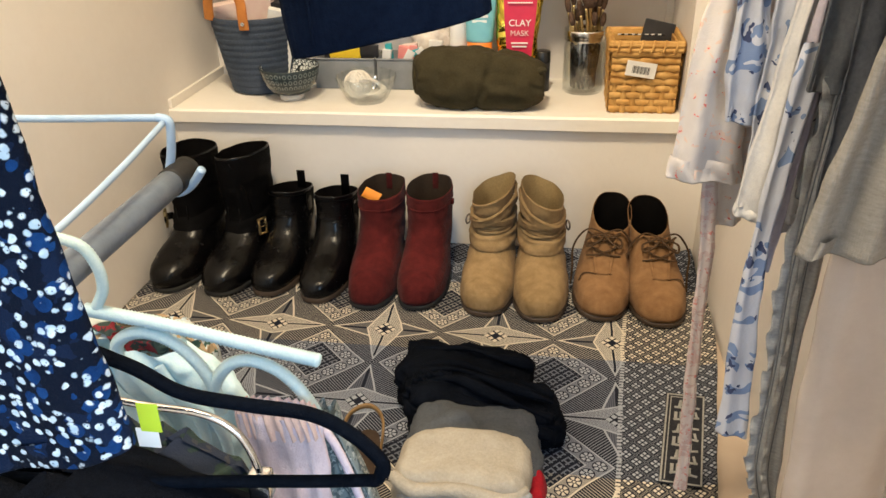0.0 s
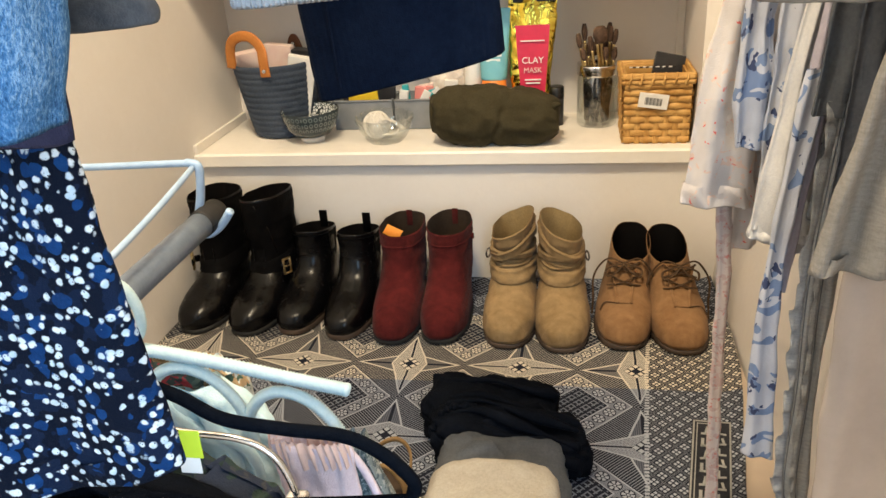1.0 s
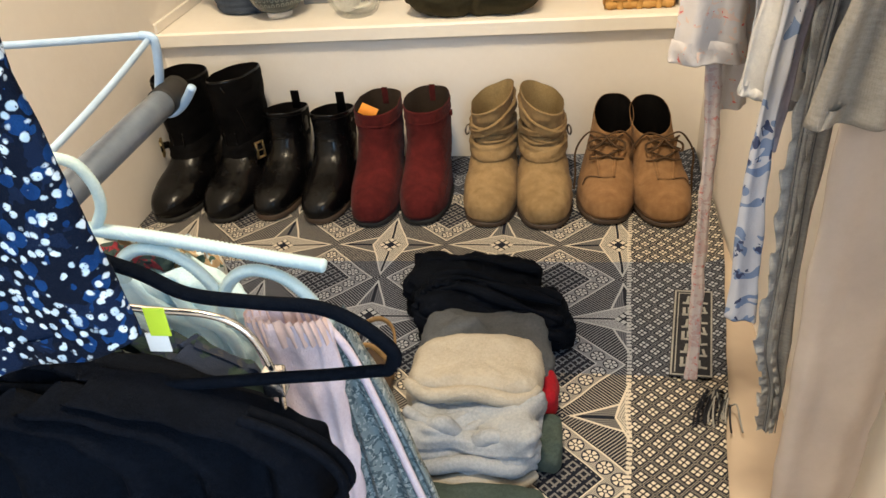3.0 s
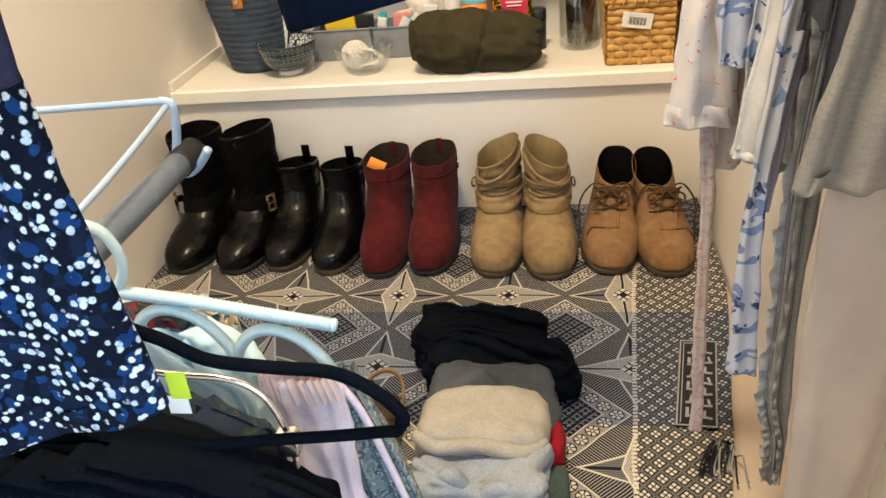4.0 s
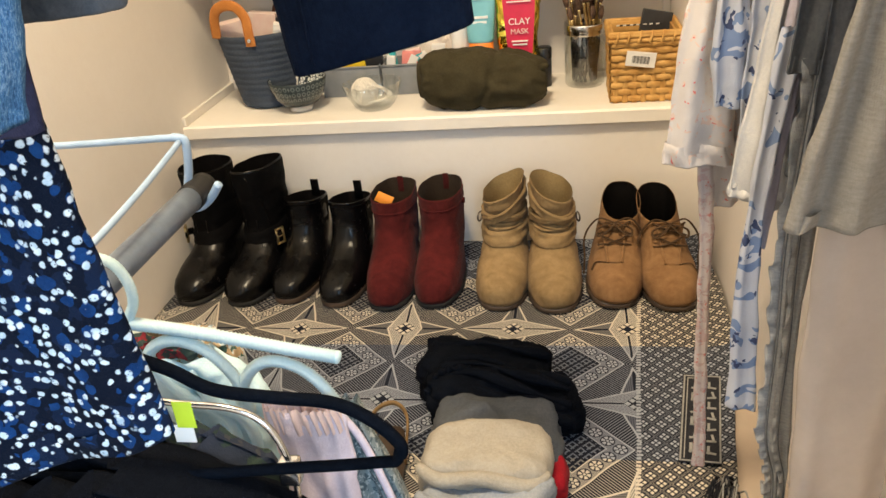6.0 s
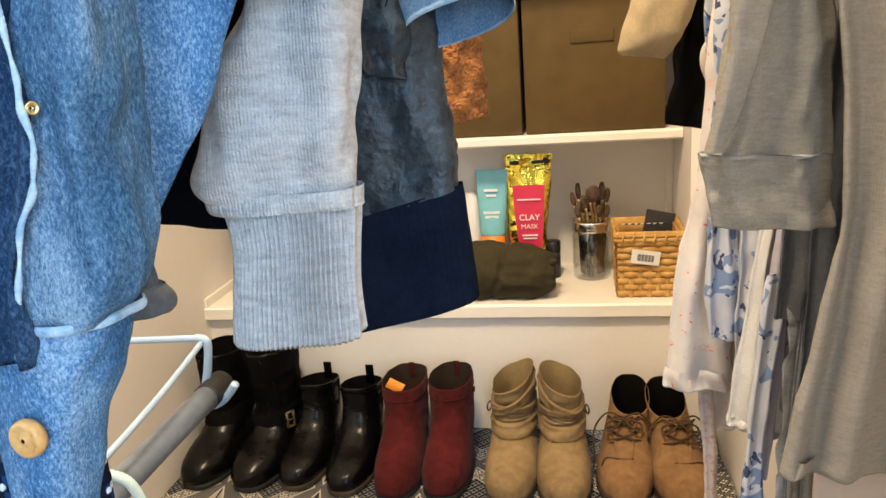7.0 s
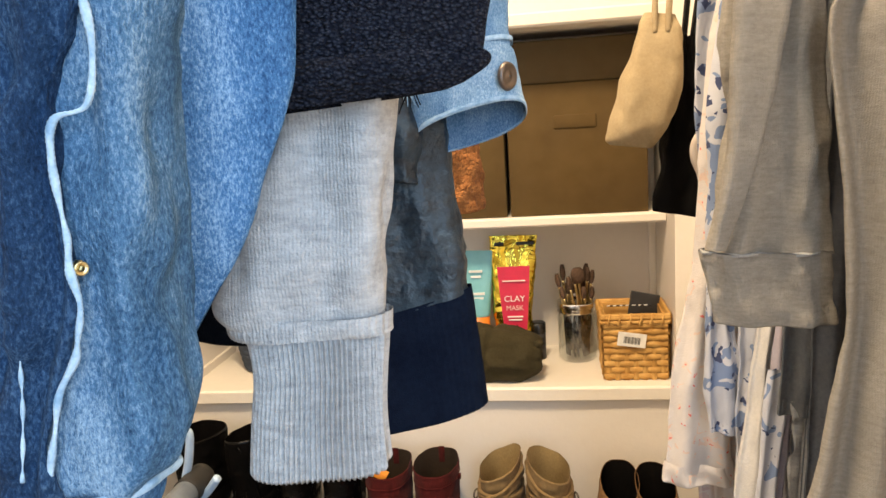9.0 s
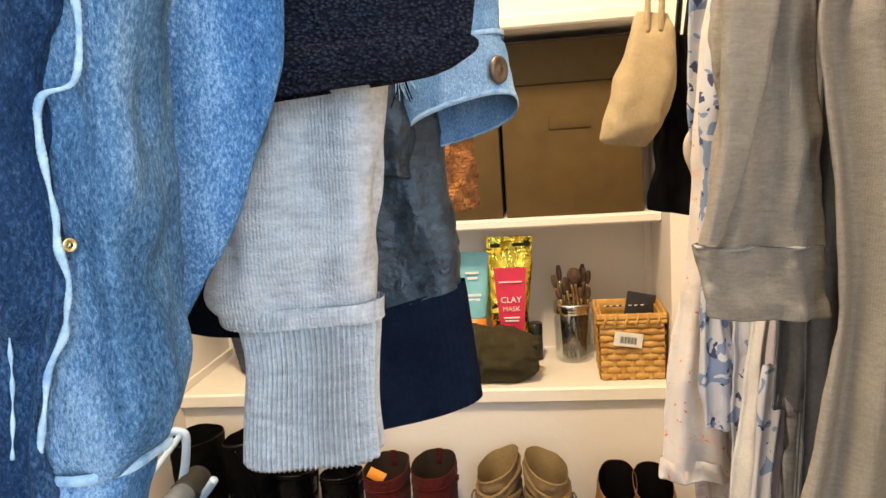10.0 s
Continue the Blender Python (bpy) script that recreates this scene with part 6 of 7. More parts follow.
folded("green_shirt", (0.050, 0.560, Z0), (0.222, 0.622, 0.036), DARK_GREEN, "folded dark green cotton shirt", seed=6, amp=0.008)
folded("printed_leggings", (0.052, 0.470, Z0), (0.216, 0.556, 0.028), MONO_PRINT, "folded black and white printed leggings", seed=7, amp=0.006)
folded("red_shirt", (0.200, 0.735, Z0), (0.236, 0.795, 0.056), RED_CLOTH, "corner of a folded red cotton shirt", seed=8, amp=0.006)
folded("green_trousers", (0.204, 0.650, Z0), (0.240, 0.722, 0.045), DARK_GREEN, "folded grey-green cotton trousers on the rug", seed=9, amp=0.006)


def sandal(x, y, turn):
    root = thing("sandal", (0, 0, 0), "olive-tan leather strappy sandal on the rug", "sandal", "pair of sandals")
    rings = [foot_ring(0.0, 0.235, 0.04, z, 0, 0.7) for z in (0.0, 0.012, 0.014)]
    part("sole", loft(rings, cap=True), BROWN_SOLE, root)
    for yy, h, w in ((0.05, 0.034, 0.040), (0.075, 0.042, 0.039), (0.165, 0.062, 0.03)):
        part("strap", wire([(-w, yy, 0.008), (-w * 0.9, yy + 0.004, h * 0.6), (0, yy + 0.008, h), (w * 0.9, yy + 0.004, h * 0.6), (w, yy, 0.008)], 0.0042, 30, 8, thin=0.5), SANDAL_TAN, root)
    part("heel_strap", wire([(-0.03, 0.17, 0.012), (-0.026, 0.215, 0.05), (0, 0.235, 0.058), (0.026, 0.215, 0.05), (0.03, 0.17, 0.012)], 0.0042, 30, 8, thin=0.5), SANDAL_TAN, root)
    root.matrix_world = pose(x, y, 0.0045, 0, 0, turn)


sandal(-0.034, 0.640, -4)
sandal(-0.114, 0.620, 3)

# ---- low shelf ----
SZ = SHELF_Z + 0.001


def pot(name, at, label, category, group=""):
    return thing(name, at, label, category, group)


# rope bin
bx, by = -0.425, 1.612
rb = pot("rope_bin", (bx, by, SZ), "slate-blue coiled rope bin with tan leather handles, full of cards", "storage bin")
prof = [(0.001, 0.0), (0.060, 0.0), (0.068, 0.004)]
for k in range(1, 97):
    f = k / 96
    prof.append((0.068 + 0.027 * f ** 0.9 + 0.0012 * abs(math.sin(k * math.pi / 8)), 0.004 + 0.160 * f))
prof += [(0.0935, 0.1655), (0.090, 0.160), (0.085, 0.10), (0.07, 0.03), (0.001, 0.03)]
part("body", lathe(prof, (bx, by, SZ), 64, lambda t, z: 0.012 * math.sin(2 * t + 1) * z / 0.16), ROPE, rb)
h = part("handle", wire([(-0.500, 1.545, 0.455), (-0.492, 1.535, 0.497), (-0.478, 1.527, 0.517), (-0.455, 1.522, 0.525), (-0.432, 1.518, 0.520), (-0.416, 1.516, 0.498), (-0.414, 1.514, 0.470), (-0.414, 1.515, 0.440)], 0.0026, 60, 12, up=(0, 1, 0), thin=4.2), TAN_LEATHER, rb, "orange tan leather handle")
button((-0.414, 1.511, 0.453), 0.0042, pose(0, 0, 0, 90, 0, 0), CHROME, h, "metal rivet")
h = part("handle", wire([(-0.42, 1.69, 0.45), (-0.413, 1.688, 0.478), (-0.405, 1.688, 0.492), (-0.397, 1.688, 0.478), (-0.392, 1.69, 0.45)], 0.0024, 40, 12, up=(0, 1, 0), thin=3.6), DARK_TAN_LEATHER, rb, "dark tan leather handle")
button((-0.405, 1.679, 0.480), 0.004, pose(0, 0, 0, 90, 0, 0), CHROME, h, "metal rivet")


def card_box(name, at, size, turn, material, label, group="cards in the bin"):
    bm = box_bm((-size[0] / 2, -size[1] / 2, 0), (size[0] / 2, size[1] / 2, size[2]), 0.0015)
    bm.transform(pose(*at, *turn))
    return tagged(part(name, bm, material, None, "", True), label, "card box", group)


card_box("card_box", (-0.462, 1.60, 0.335), (0.055, 0.03, 0.150), (6, -8, 10), PALE_CARD, "small pale pink card box in the rope bin")
card_box("card_box", (-0.435, 1.64, 0.335), (0.065, 0.02, 0.155), (4, 6, -4), PALE_CARD, "small pale pink card box in the rope bin")
card_box("card_box", (-0.385, 1.585, 0.335), (0.06, 0.018, 0.140), (8, 14, 14), WHITE_CARD, "small white card box in the rope bin")
card_box("dark_pouch", (-0.365, 1.635, 0.335), (0.06, 0.03, 0.142), (4, 4, -8), BLACK_CARD, "small black pouch in the rope bin")

# china bowl
cb = pot("china_bowl", (-0.336, 1.545, SZ), "teal glazed china bowl with a patterned white inside", "bowl")
part("body", lathe([(0.024, 0.010), (0.040, 0.016), (0.053, 0.032), (0.060, 0.050), (0.0635, 0.068), (0.0625, 0.070), (0.0605, 0.068)], (-0.336, 1.545, SZ), 64), BOWL_OUT, cb)
part("inside", lathe([(0.0612, 0.0685), (0.058, 0.052), (0.050, 0.034), (0.036, 0.020), (0.001, 0.015)], (-0.336, 1.545, SZ), 64), BOWL_IN, cb, "black and white patterned glaze")
part("foot", lathe([(0.001, 0.0), (0.026, 0.0), (0.027, 0.012), (0.001, 0.012)], (-0.336, 1.545, SZ), 40), CERAMIC, cb, "unglazed white foot ring")

# scalloped glass bowl with cotton wool and cords
gx, gy = -0.168, 1.548
gb = pot("glass_bowl", (gx, gy, SZ), "scalloped clear glass bowl with a white cord ball", "bowl")
flute = lambda t, z: 0.045 * math.cos(14 * t) * min(1.0, z / 0.03)
gobj = part("body", lathe([(0.001, 0.0), (0.036, 0.0), (0.042, 0.006), (0.054, 0.030), (0.062, 0.054), (0.060, 0.055), (0.051, 0.031), (0.039, 0.009), (0.033, 0.005), (0.001, 0.005)], (gx, gy, SZ), 112, flute), GLASS, gb)
gobj.visible_shadow = False
cw = tagged(part("cord_ball", lathe([(0.001, 0.008)] + [(0.027 * math.sin(a), 0.035 - 0.027 * math.cos(a)) for a in (0.4, 0.8, 1.2, 1.6, 2.0, 2.4, 2.8)] + [(0.001, 0.062)], (gx - 0.018, gy, SZ), 32, lambda t, z: 0.05 * math.sin(5 * t + 90 * z)), COTTON), "loosely wound ball of white cord in a glass bowl", "cord")
rnd = random.Random(21)
for k in range(22):
    ax = Vector((rnd.uniform(-1, 1), rnd.uniform(-1, 1), rnd.uniform(-0.6, 0.6))).normalized()
    p0 = ax.orthogonal().normalized()
    p1 = ax.cross(p0)
    c = Vector((gx - 0.018, gy, SZ + 0.035))
    part("cord", wire([c + (p0 * math.cos(a) + p1 * math.sin(a)) * 0.0285 for a in (0, 0.9, 1.8, 2.7, 3.6, 4.5, 5.4)], 0.0016, 36, 6), COTTON, cw)
for k in range(6):
    part("cord", wire([(gx - 0.004, gy - 0.020 + 0.006 * k, SZ + 0.050), (gx + 0.014 + 0.003 * k, gy - 0.026 + 0.008 * k, SZ + 0.052 - 0.004 * k), (gx + 0.034, gy - 0.018 + 0.006 * k, SZ + 0.034 - 0.003 * k), (gx + 0.030 - 0.008 * k, gy - 0.024, SZ + 0.018)], 0.0014, 30, 6), COTTON, cw)


# grey bins
def grey_bin(x0, x1, y0, y1, h):
    root = pot("grey_bin", ((x0 + x1) / 2, (y0 + y1) / 2, SZ), "low grey plastic drawer bin holding small packets", "storage bin", "grey bins on the shelf")
    for lo, hi, nm in (((x0, y0, SZ), (x1, y0 + 0.003, SZ + h), "front_wall"), ((x0, y1 - 0.003, SZ), (x1, y1, SZ + h), "back_wall"), ((x0, y0 + 0.003, SZ), (x0 + 0.003, y1 - 0.003, SZ + h), "side_wall"),
                       ((x1 - 0.003, y0 + 0.003, SZ), (x1, y1 - 0.003, SZ + h), "side_wall"), ((x0 + 0.003, y0 + 0.003, SZ), (x1 - 0.003, y1 - 0.003, SZ + 0.003), "base")):
        part(nm, box_bm(lo, hi, 0.001), GREY_BIN, root)
    part("rim", wire([(x0 - 0.001, y0 - 0.001, SZ + h), ((x0 + x1) / 2, y0 - 0.001, SZ + h), (x1 + 0.001, y0 - 0.001, SZ + h)], 0.0022, 8, 8), GREY_BIN, root)


grey_bin(-0.305, -0.170, 1.622, 1.710, 0.066)
grey_bin(-0.164, -0.028, 1.622, 1.710, 0.066)
CYAN = plain("teal_print", (0.05, 0.42, 0.46), (0.05, 0.36, 0.4), 0.4)
SALMON = plain("salmon_print", (0.75, 0.28, 0.24), (0.7, 0.22, 0.2), 0.4)
packs = ((-0.232, 1.650, 0.085, YELLOW_CARD, 0.07, "yellow card packet"), (-0.190, 1.652, 0.088, BLACK_CARD, 0.04, "black card packet"), (-0.270, 1.655, 0.080, BLACK_CARD, 0.04, "black card packet"), (-0.152, 1.640, 0.082, WHITE_CARD, 0.02, "white card packet"),
         (-0.132, 1.645, 0.092, CYAN, 0.014, "teal printed packet"), (-0.112, 1.640, 0.088, SALMON, 0.03, "salmon printed packet"), (-0.080, 1.650, 0.092, PALE_CARD, 0.035, "pale pink packet"), (-0.045, 1.655, 0.098, WHITE_CARD, 0.03, "white packet"))
for k, (x, y, hh, mt, w, lb) in enumerate(packs):
    card_box("packet", (x, y, SZ + 0.004), (w, 0.012, hh), (3, (-6, 4, 2, 8, -5, 7, -9, 5)[k], 4 * (k % 3) - 4), mt, lb + " standing in a grey bin", "packets in the bins")
tagged(part("clear_bag", bundle((-0.10, 1.66, SZ + 0.045), (0.01, 1.708, SZ + 0.125), seed=13, amp=0.016, bulge=0.4), plain("crinkled_pale_film", (0.72, 0.66, 0.58), (0.6, 0.5, 0.42), 0.2, scale=30, bump=0.002)), "crinkled pale plastic bag above the grey bin", "bag")
for k in range(5):
    card_box("sachet", (-0.105 + 0.017 * k, 1.632 + 0.003 * k, SZ + 0.052 + 0.006 * (k % 2)), (0.018, 0.004, 0.036), (5, 30 - 22 * k, 10), (WHITE_CARD, SALMON, CYAN, WHITE_CARD, YELLOW_CARD)[k], "small printed sachet in a grey bin", "sachets in the bins")

# rolled olive garment
ro = pot("rolled_shirt", (0.072, 1.548, SZ), "rolled-up dark olive jersey shirt", "rolled clothes")
rr_ = []
for k in range(60):
    f = k / 59
    x = -0.052 + 0.252 * f
    env = (1 - abs(2 * f - 1) ** 5) ** 0.4 if 0 < k < 59 else 0.25
    env *= 1.0 - 0.55 * max(0.0, (f - 0.72) / 0.28) ** 1.6
    ring = []
    for i in range(64):
        t = 2 * math.pi * i / 64
        q = Vector((x * 14, math.cos(t) * 1.3, math.sin(t) * 1.3))
        d = 1 + 0.12 * noise.noise(q) + 0.09 * noise.noise(q * 2.6) + 0.04 * noise.noise(q * 6.0) - 0.05 * max(0, math.cos(t * 2 + x * 9)) ** 6 - 0.09 * math.exp(-((x - 0.085 - 0.02 * math.sin(t)) / 0.008) ** 2)
        y_, z_ = 0.057 * math.cos(t), 0.062 * math.sin(t)
        ring.append(Vector((x + 0.008 * noise.noise(q * 1.3), 1.550 + y_ * d * (0.6 + 0.4 * env), SZ + max(0.0, 0.060 + z_ * d * (0.45 + 0.55 * env) - 0.010 * f))))
    rr_.append(ring)
part("roll", loft(rr_, cap=True), OLIVE, ro)
part("end_fold", wire([(-0.054, 1.550 + 0.030 * (1 - k / 26) * math.cos(k * 0.7), SZ + 0.058 + 0.040 * (1 - k / 26) * math.sin(k * 0.7)) for k in range(22)], 0.0075, 110, 8), OLIVE, ro, "spiral of rolled cloth")
part("corner_fold", wire([(0.185, 1.53, SZ + 0.07), (0.196, 1.52, SZ + 0.082), (0.205, 1.515, SZ + 0.084)], 0.010, 16, 10, lambda s: 1.1 - 0.85 * s), OLIVE, ro)

# standing packets behind the roll
tb = pot("cream_tube", (0.062, 1.66, SZ), "aqua cream tube standing on an orange cap", "tube")
part("cap", lathe([(0.001, 0.0), (0.026, 0.0), (0.0265, 0.106), (0.001, 0.108)], (0.060, 1.66, SZ), 36), ORANGE, tb, "orange cap")
part("body", drape([(0.027, 0.548, 0.099, 0.546, 1.662, 0.0015), (0.028, 0.53, 0.098, 0.529, 1.662, 0.003), (0.030, 0.47, 0.094, 0.47, 1.661, 0.012), (0.032, 0.402, 0.088, 0.401, 1.66, 0.022)], 24, 48, 0, 1, 0, wrinkle=0.0), AQUA, tb)
for k, (w, z) in enumerate(((0.03, 0.50), (0.022, 0.488), (0.036, 0.45), (0.03, 0.44))):
    part("print_bar", box_bm((0.061 - w / 2, 1.6445 + 0.004 * (k < 2), z), (0.061 + w / 2, 1.650, z + 0.005)), WHITE_INK, tb, "", True)
t2 = pot("small_bottle", (0.012, 1.672, SZ), "small white plastic bottle", "bottle")
part("body", lathe([(0.001, 0.0), (0.018, 0.0), (0.019, 0.004), (0.019, 0.185), (0.012, 0.20), (0.001, 0.203)], (0.012, 1.685, SZ), 30), WHITE_CARD, t2)
pc = pot("foil_pouch", (0.142, 1.66, SZ), "shiny gold foil pouch with a red printed label", "pouch")
part("bag", drape([(0.092, 0.578, 0.197, 0.576, 1.668, 0.0012), (0.094, 0.555, 0.195, 0.553, 1.668, 0.004), (0.094, 0.50, 0.192, 0.50, 1.665, 0.014), (0.096, 0.42, 0.184, 0.42, 1.662, 0.022), (0.098, 0.30, 0.176, 0.30, 1.660, 0.028), (0.099, 0.295, 0.175, 0.295, 1.66, 0.026)], 50, 70, 0.0, 1, 21, wrinkle=0.003, crease=40), GOLD_FOIL, pc)
lab = part("label_panel", loft([[Vector((x, y + 0.0006 * k, z)) for k, (x) in enumerate((a, (a + b) / 2, b))] for a, b, z, y in ((0.109, 0.180, 0.512, 1.6440), (0.112, 0.177, 0.46, 1.6405), (0.117, 0.172, 0.40, 1.6370), (0.122, 0.168, 0.355, 1.6345))], closed=False), MAGENTA, pc, "red and pink label")
text_ob("CLAY", 0.0185, pose(0.1445, 1.6365, 0.441, 87, 0, 0), WHITE_INK, lab)
text_ob("MASK", 0.015, pose(0.1445, 1.6345, 0.421, 87, 0, 0), PALE_CARD, lab)
for k, (w, z) in enumerate(((0.05, 0.480), (0.034, 0.400), (0.03, 0.393))):
    part("print_bar", box_bm((0.1445 - w / 2, 1.634 + 0.004 * (k == 0), z), (0.1445 + w / 2, 1.6395, z + 0.0022)), WHITE_INK, lab, "", True)
for x0, x1 in ((0.104, 0.124), (0.152, 0.19)):
    part("print_bar", box_bm((x0, 1.6615, 0.556), (x1, 1.6625, 0.563)), INK, pc, "", True)
bc = pot("black_pot", (0.19, 1.655, SZ), "small black lidded cosmetics pot", "pot")
part("body", lathe([(0.001, 0.0), (0.016, 0.0), (0.0165, 0.06), (0.001, 0.06)], (0.192, 1.672, SZ), 28), BLACK_CARD, bc)
part("lid", lathe([(0.0172, 0.06), (0.0172, 0.082), (0.015, 0.084), (0.001, 0.084)], (0.192, 1.672, SZ), 28), WOOD_BLACK, bc)

# jar of brushes
jx, jy = 0.2785, 1.655
jar = pot("glass_jar", (jx, jy, SZ), "glass preserving jar with a metal screw band", "jar")
jb = part("body", lathe([(0.001, 0.0), (0.038, 0.0), (0.042, 0.004), (0.0425, 0.095), (0.038, 0.108), (0.037, 0.118), (0.0355, 0.118), (0.0362, 0.107), (0.0405, 0.094), (0.040, 0.007), (0.036, 0.005), (0.001, 0.005)], (jx, jy, SZ), 56), GLASS, jar)
jb.visible_shadow = False
part("screw_band", lathe([(0.0400, 0.108), (0.0425, 0.110), (0.0415, 0.114), (0.0430, 0.117), (0.0430, 0.128), (0.0425, 0.131), (0.038, 0.131), (0.0375, 0.11)], (jx, jy, SZ), 56), CHROME, jar, "ridged metal screw band")
rnd = random.Random(5)
for k in range(17):
    a, lean_ = k * 2.4, 0.020 + 0.012 * rnd.random()
    top = Vector((jx + lean_ * 1.3 * math.cos(a), jy + lean_ * 0.8 * math.sin(a), SZ + 0.150 + 0.055 * rnd.random()))
    low_ = Vector((jx + 0.024 * math.cos(a + 1.1), jy + 0.024 * math.sin(a + 1.1), SZ + 0.010))
    d = (top - low_).normalized()
    bru = thing("makeup_brush", low_, "makeup brush with a black handle standing in a jar", "brush", "brushes in the jar")
    part("handle", wire([low_, low_.lerp(top, 0.3), low_.lerp(top, 0.62)], 0.0042, 14, 8, lambda s: 0.6 + 0.5 * math.sin(s * 2.6)), WOOD_BLACK, bru)
    part("ferrule", wire([low_.lerp(top, 0.56), low_.lerp(top, 0.72), low_.lerp(top, 0.88)], 0.0032, 8, 10), BRASS, bru, "gold ferrule")
    big = 0.0048 + 0.0075 * (k in (2, 6))
    part("bristles", wire([low_.lerp(top, 0.87), low_.lerp(top, 0.95), top + d * 0.008], big, 14, 14, lambda s: 0.55 + 0.75 * math.sin(min(1.0, s * 1.02) * 2.9)), BRISTLE, bru, "soft brown bristles")


# wicker baskets
def wicker(x0, x1, y0, y1, h, label, rows_=9):
    root = pot("wicker_basket", ((x0 + x1) / 2, (y0 + y1) / 2, SZ), label, "basket")
    part("liner", loft([[(x0 + i, y0 + i, z), (x1 - i, y0 + i, z), (x1 - i, y1 - i, z), (x0 + i, y1 - i, z)] for i, z in ((0.003, SZ), (0.002, SZ + h - 0.006), (0.006, SZ + h - 0.006), (0.007, SZ + 0.01))], cap=True), WICKER, root, "dark woven inside", True)
    per = [Vector((x0, y0, 0)), Vector((x1, y0, 0)), Vector((x1, y1, 0)), Vector((x0, y1, 0))]
    for side in range(4):
        a, b = per[side], per[(side + 1) % 4]
        nrm = Vector((b.y - a.y, a.x - b.x, 0)).normalized()
        cols = max(5, round((b - a).length / 0.019))
        for r in range(rows_):
            bm = bmesh.new()
            za, zb = SZ + 0.002 + (h - 0.016) * r / rows_, SZ + 0.002 + (h - 0.016) * (r + 0.9) / rows_
            rings = []
            steps = cols * 6
            for s in range(steps + 1):
                f = s / steps
                over = math.sin(f * cols * math.pi + math.pi * (r % 2)) * 0.0016
                jit = 0.0007 * noise.noise(Vector((f * 20, r * 3.0, side)))
                taper = 1 + 0.05 * ((za - SZ) / h - 0.5)
                c = a.lerp(b, f)
                c = Vector((c.x, c.y, 0)) + nrm * (over + 0.001 + 0.004 * ((za - SZ) / h))
                zm = (za + zb) / 2
                rings.append([c + nrm * dn + Vector((0, 0, z + jit)) for dn, z in ((-0.0012, za), (0.0006, za + 0.0006), (0.0009, zm), (0.0006, zb - 0.0006), (-0.0012, zb))])
            part("strand", loft(rings, closed=False, bm=bm), WICKER, root)
        bm = bmesh.new()
        for c_ in range(cols):
            f = (c_ + 0.5) / cols
            c = a.lerp(b, f)
            rings = [[c + (b - a).normalized() * dx + nrm * dn + Vector((0, 0, z)) for dx, dn in ((-0.005, 0.0), (-0.005, 0.0018), (0.005, 0.0018), (0.005, 0.0))] for z in (SZ, SZ + h * 0.5, SZ + h - 0.012)]
            loft(rings, bm=bm)
        part("upright_weave", bm, WICKER, root)
    rim = []
    for side in range(4):
        a, b = per[side], per[(side + 1) % 4]
        rim += [a.lerp(b, f) for f in (0.04, 0.5, 0.96)]
    rim.append(rim[0])
    o = 0.003
    cx, cy = (x0 + x1) / 2, (y0 + y1) / 2
    for zz, rad in ((h - 0.014, 0.005), (h - 0.005, 0.0055), (h - 0.001, 0.0045)):
        part("rim", wire([(cx + (p.x - cx) * 1.05, cy + (p.y - cy) * 1.05, SZ + zz) for p in rim], rad, 100, 8), WICKER, root)
    for k in range(6):
        f = (k + 0.5) / 6
        x = x0 + (x1 - x0) * f
        part("rim_binding", wire([(x - 0.003, y0 - 0.010, SZ + h - 0.018), (x, y0 - 0.011, SZ + h - 0.008), (x + 0.003, y0 - 0.004, SZ + h + 0.004)], 0.0022, 8, 6), WICKER, root)
    return root


wb = wicker(0.326, 0.452, 1.508, 1.628, 0.136, "square honey-brown wicker basket with a paper price label")
bm = box_bm((-0.028, -0.0006, -0.0145), (0.028, 0.0006, 0.0145), 0.0004, 1)
bm.transform(pose(0.381, 1.4985, 0.381, 0, 8, 0))
lb_ = part("price_label", bm, WHITE_CARD, wb, "white paper label with a barcode", True)
for k in range(15):
    bm = box_bm((-0.016 + 0.0022 * k, -0.0012, -0.008), (-0.016 + 0.0022 * k + (0.0007, 0.0014, 0.001)[k % 3], -0.0005, 0.006))
    bm.transform(pose(0.381, 1.4985, 0.381, 0, 8, 0))
    part("barcode_bar", bm, INK, lb_, "", True)
for k in range(14):
    bm = box_bm((-0.004, -0.001, -0.0015), (0.004, 0.001, 0.0015), 0.0004, 1)
    bm.transform(pose(0.345 + 0.0065 * k, 1.612, SZ + 0.128, 30, 0, 20 - 7 * (k % 5)))
    part("printed_lining", bm, (WHITE_INK, INK)[k % 2], wb, "black and white printed cloth inside", True)
card_box("black_case", (0.408, 1.606, SZ + 0.075), (0.060, 0.014, 0.080), (-14, 12, 0), BLACK_CARD, "flat black case leaning in the wicker basket", "")


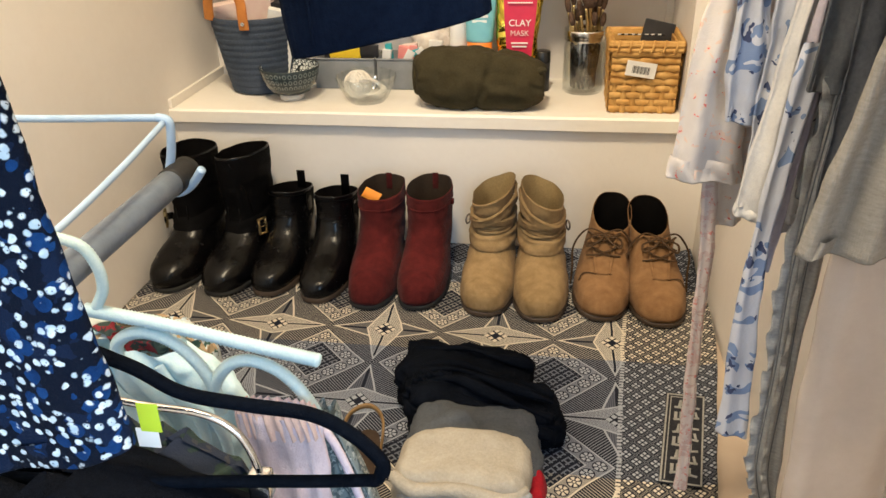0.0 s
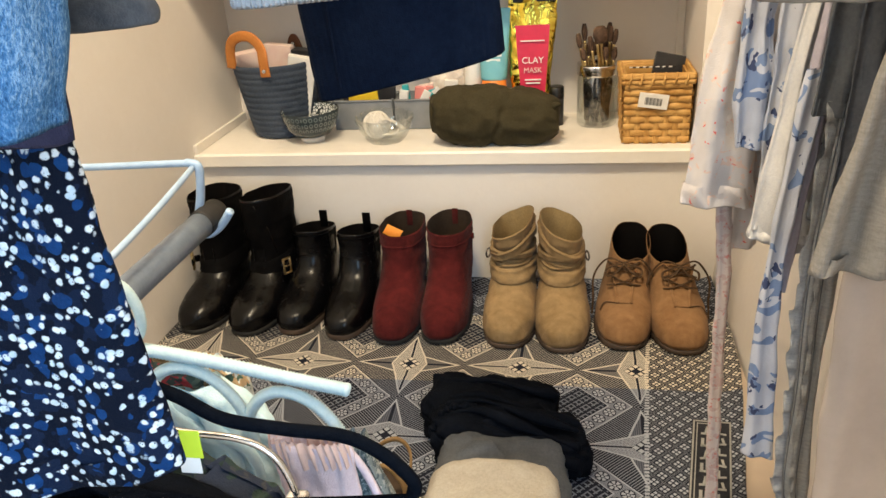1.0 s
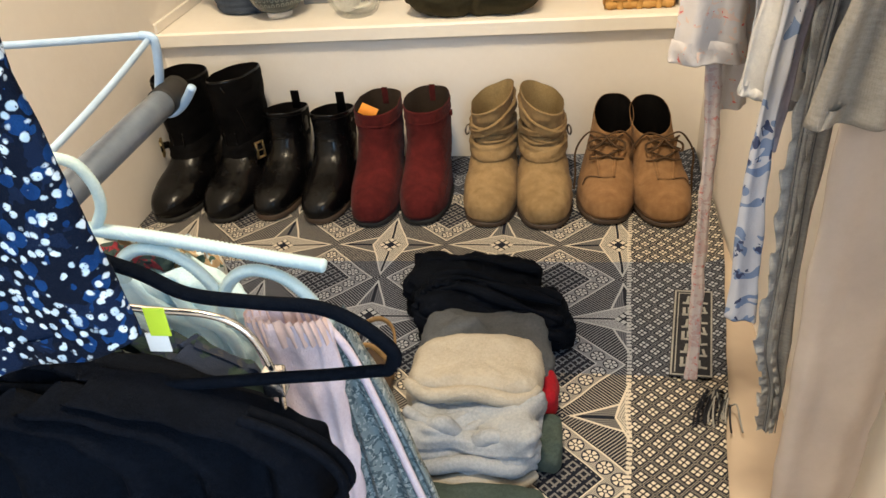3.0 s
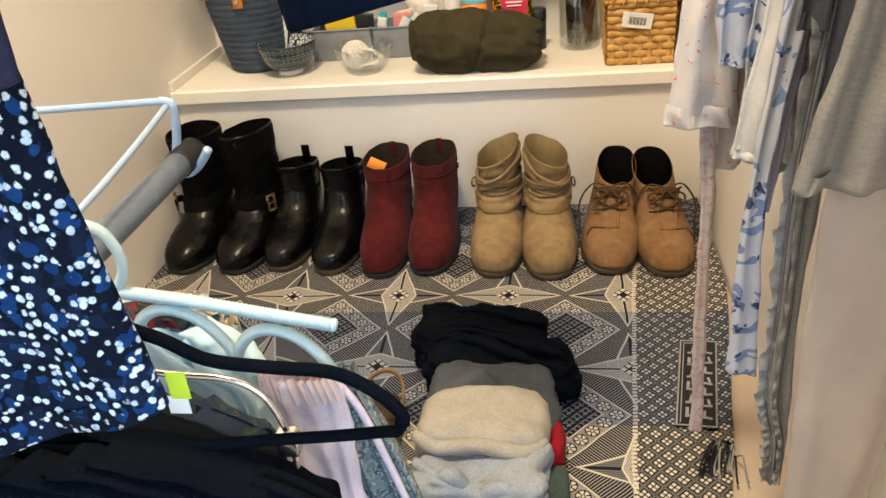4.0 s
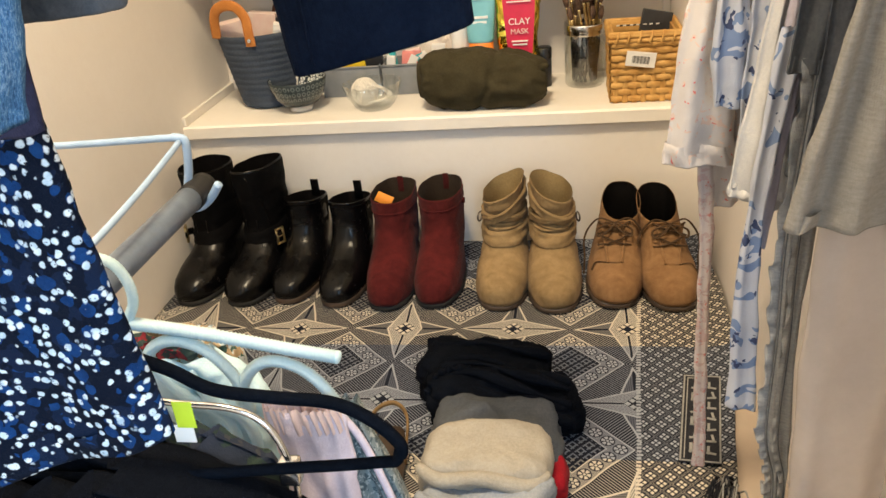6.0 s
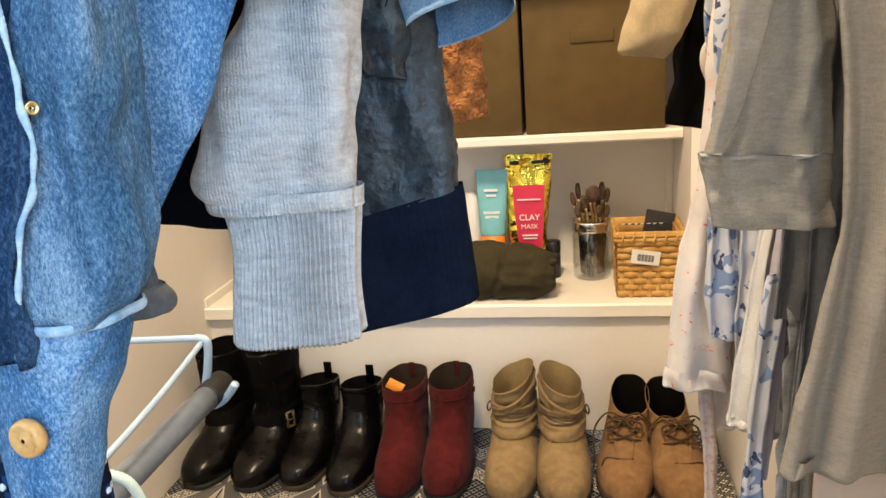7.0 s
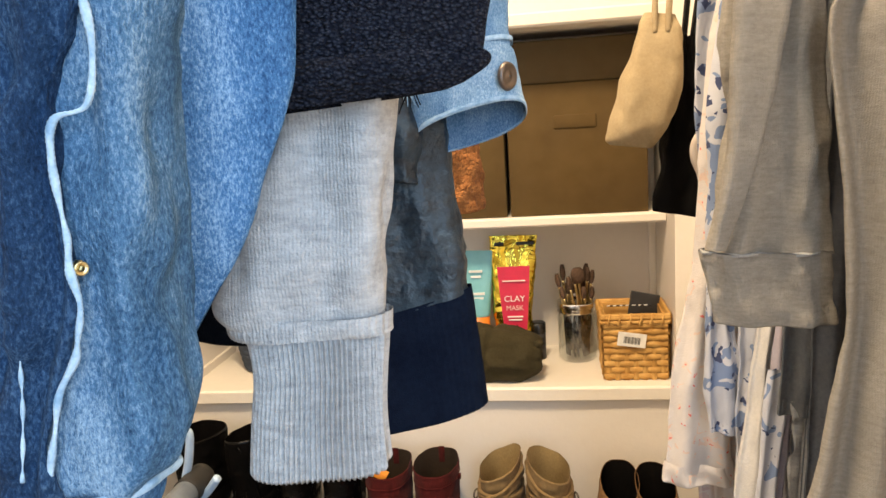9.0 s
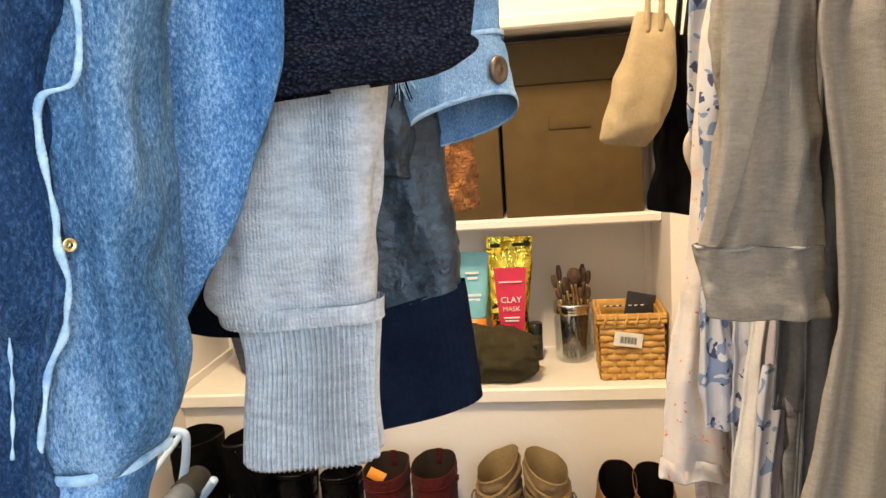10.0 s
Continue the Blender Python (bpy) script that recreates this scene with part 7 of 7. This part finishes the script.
# ---- fabric boxes on the middle shelf ----
def fabric_box(x0, x1, z0, h):
    root = pot("storage_box", ((x0 + x1) / 2, 1.65, z0), "olive-brown fabric storage box, its tall lid toned for shelf shade", "storage box", "boxes on the middle shelf")
    b = part("body", box_bm((x0, 1.598, z0), (x1, 1.715, z0 + h), 0.003), BOX_BROWN, root)
    # lid made tall and darker to stand in for the top shelf's shadow
    part("lid", box_bm((x0 - 0.0015, 1.596, z0 + h + 0.001), (x1 + 0.0015, 1.716, z0 + h + 0.085), 0.003), LID_SHADED, root, "dark brown fabric lid")
    part("handle", box_bm(((x0 + x1) / 2 - 0.045, 1.5945, z0 + h * 0.66), ((x0 + x1) / 2 + 0.04, 1.599, z0 + h * 0.76), 0.002), BOX_BROWN, b, "fabric pull tab")
    return root


fabric_box(0.148, 0.428, 0.6275, 0.268)
fabric_box(-0.140, 0.1405, 0.6275, 0.268)
fabric_box(-0.432, -0.148, 0.6275, 0.268)


# ---- how far the things on the low shelf are pushed back ----
PUSHED_BACK = {"rope_bin": 0.043, "card_box": 0.043, "dark_pouch": 0.043, "china_bowl": 0.036, "glass_bowl": 0.022, "cord_ball": 0.022, "grey_bin": 0.032, "packet": 0.032,
               "clear_bag": 0.032, "sachet": 0.032, "wicker_basket": 0.016, "black_case": 0.016, "glass_jar": 0.016, "makeup_brush": 0.016}
for ob in scene.objects:
    if ob.parent is None:
        ob.location.y += PUSHED_BACK.get(ob.name.split(".")[0], 0.0)

# ---- both rails and all that hangs from them stand slightly out of square with the walls ----
ASKEW_LOW = pose(0.033, 0.004, 0.029, -1.25, 1.15, 1.45)
ASKEW_LEFT = pose(0.030, 0.009, 0.033, -1.15, 1.9, 1.5)
ASKEW_RIGHT = pose(0.031, 0.006, 0.031, -1.2, 1.5, 1.47)
bpy.context.view_layer.update()
for ob in [ob for ob in scene.objects if ob.parent is None]:
    group = ob.get("group", "")
    if ob.name in ("floral_dress", "plum_cardigan"):
        ob.matrix_world = ASKEW_LOW @ ob.matrix_world
    elif group == "clothes on the left rail":
        ob.matrix_world = ASKEW_LEFT @ ob.matrix_world
    elif group == RG:
        ob.matrix_world = ASKEW_RIGHT @ ob.matrix_world
    elif group == "clothes on the low rail" or ob.name in ("low_rail", "wire_bracket", "yarn_wrapped_hanger", "velvet_hanger", "clip_hanger"):
        ob.matrix_world = ASKEW_LOW @ ob.matrix_world
rail.matrix_world = ASKEW_LEFT @ rail.matrix_world
rail_r.matrix_world = ASKEW_RIGHT @ rail_r.matrix_world
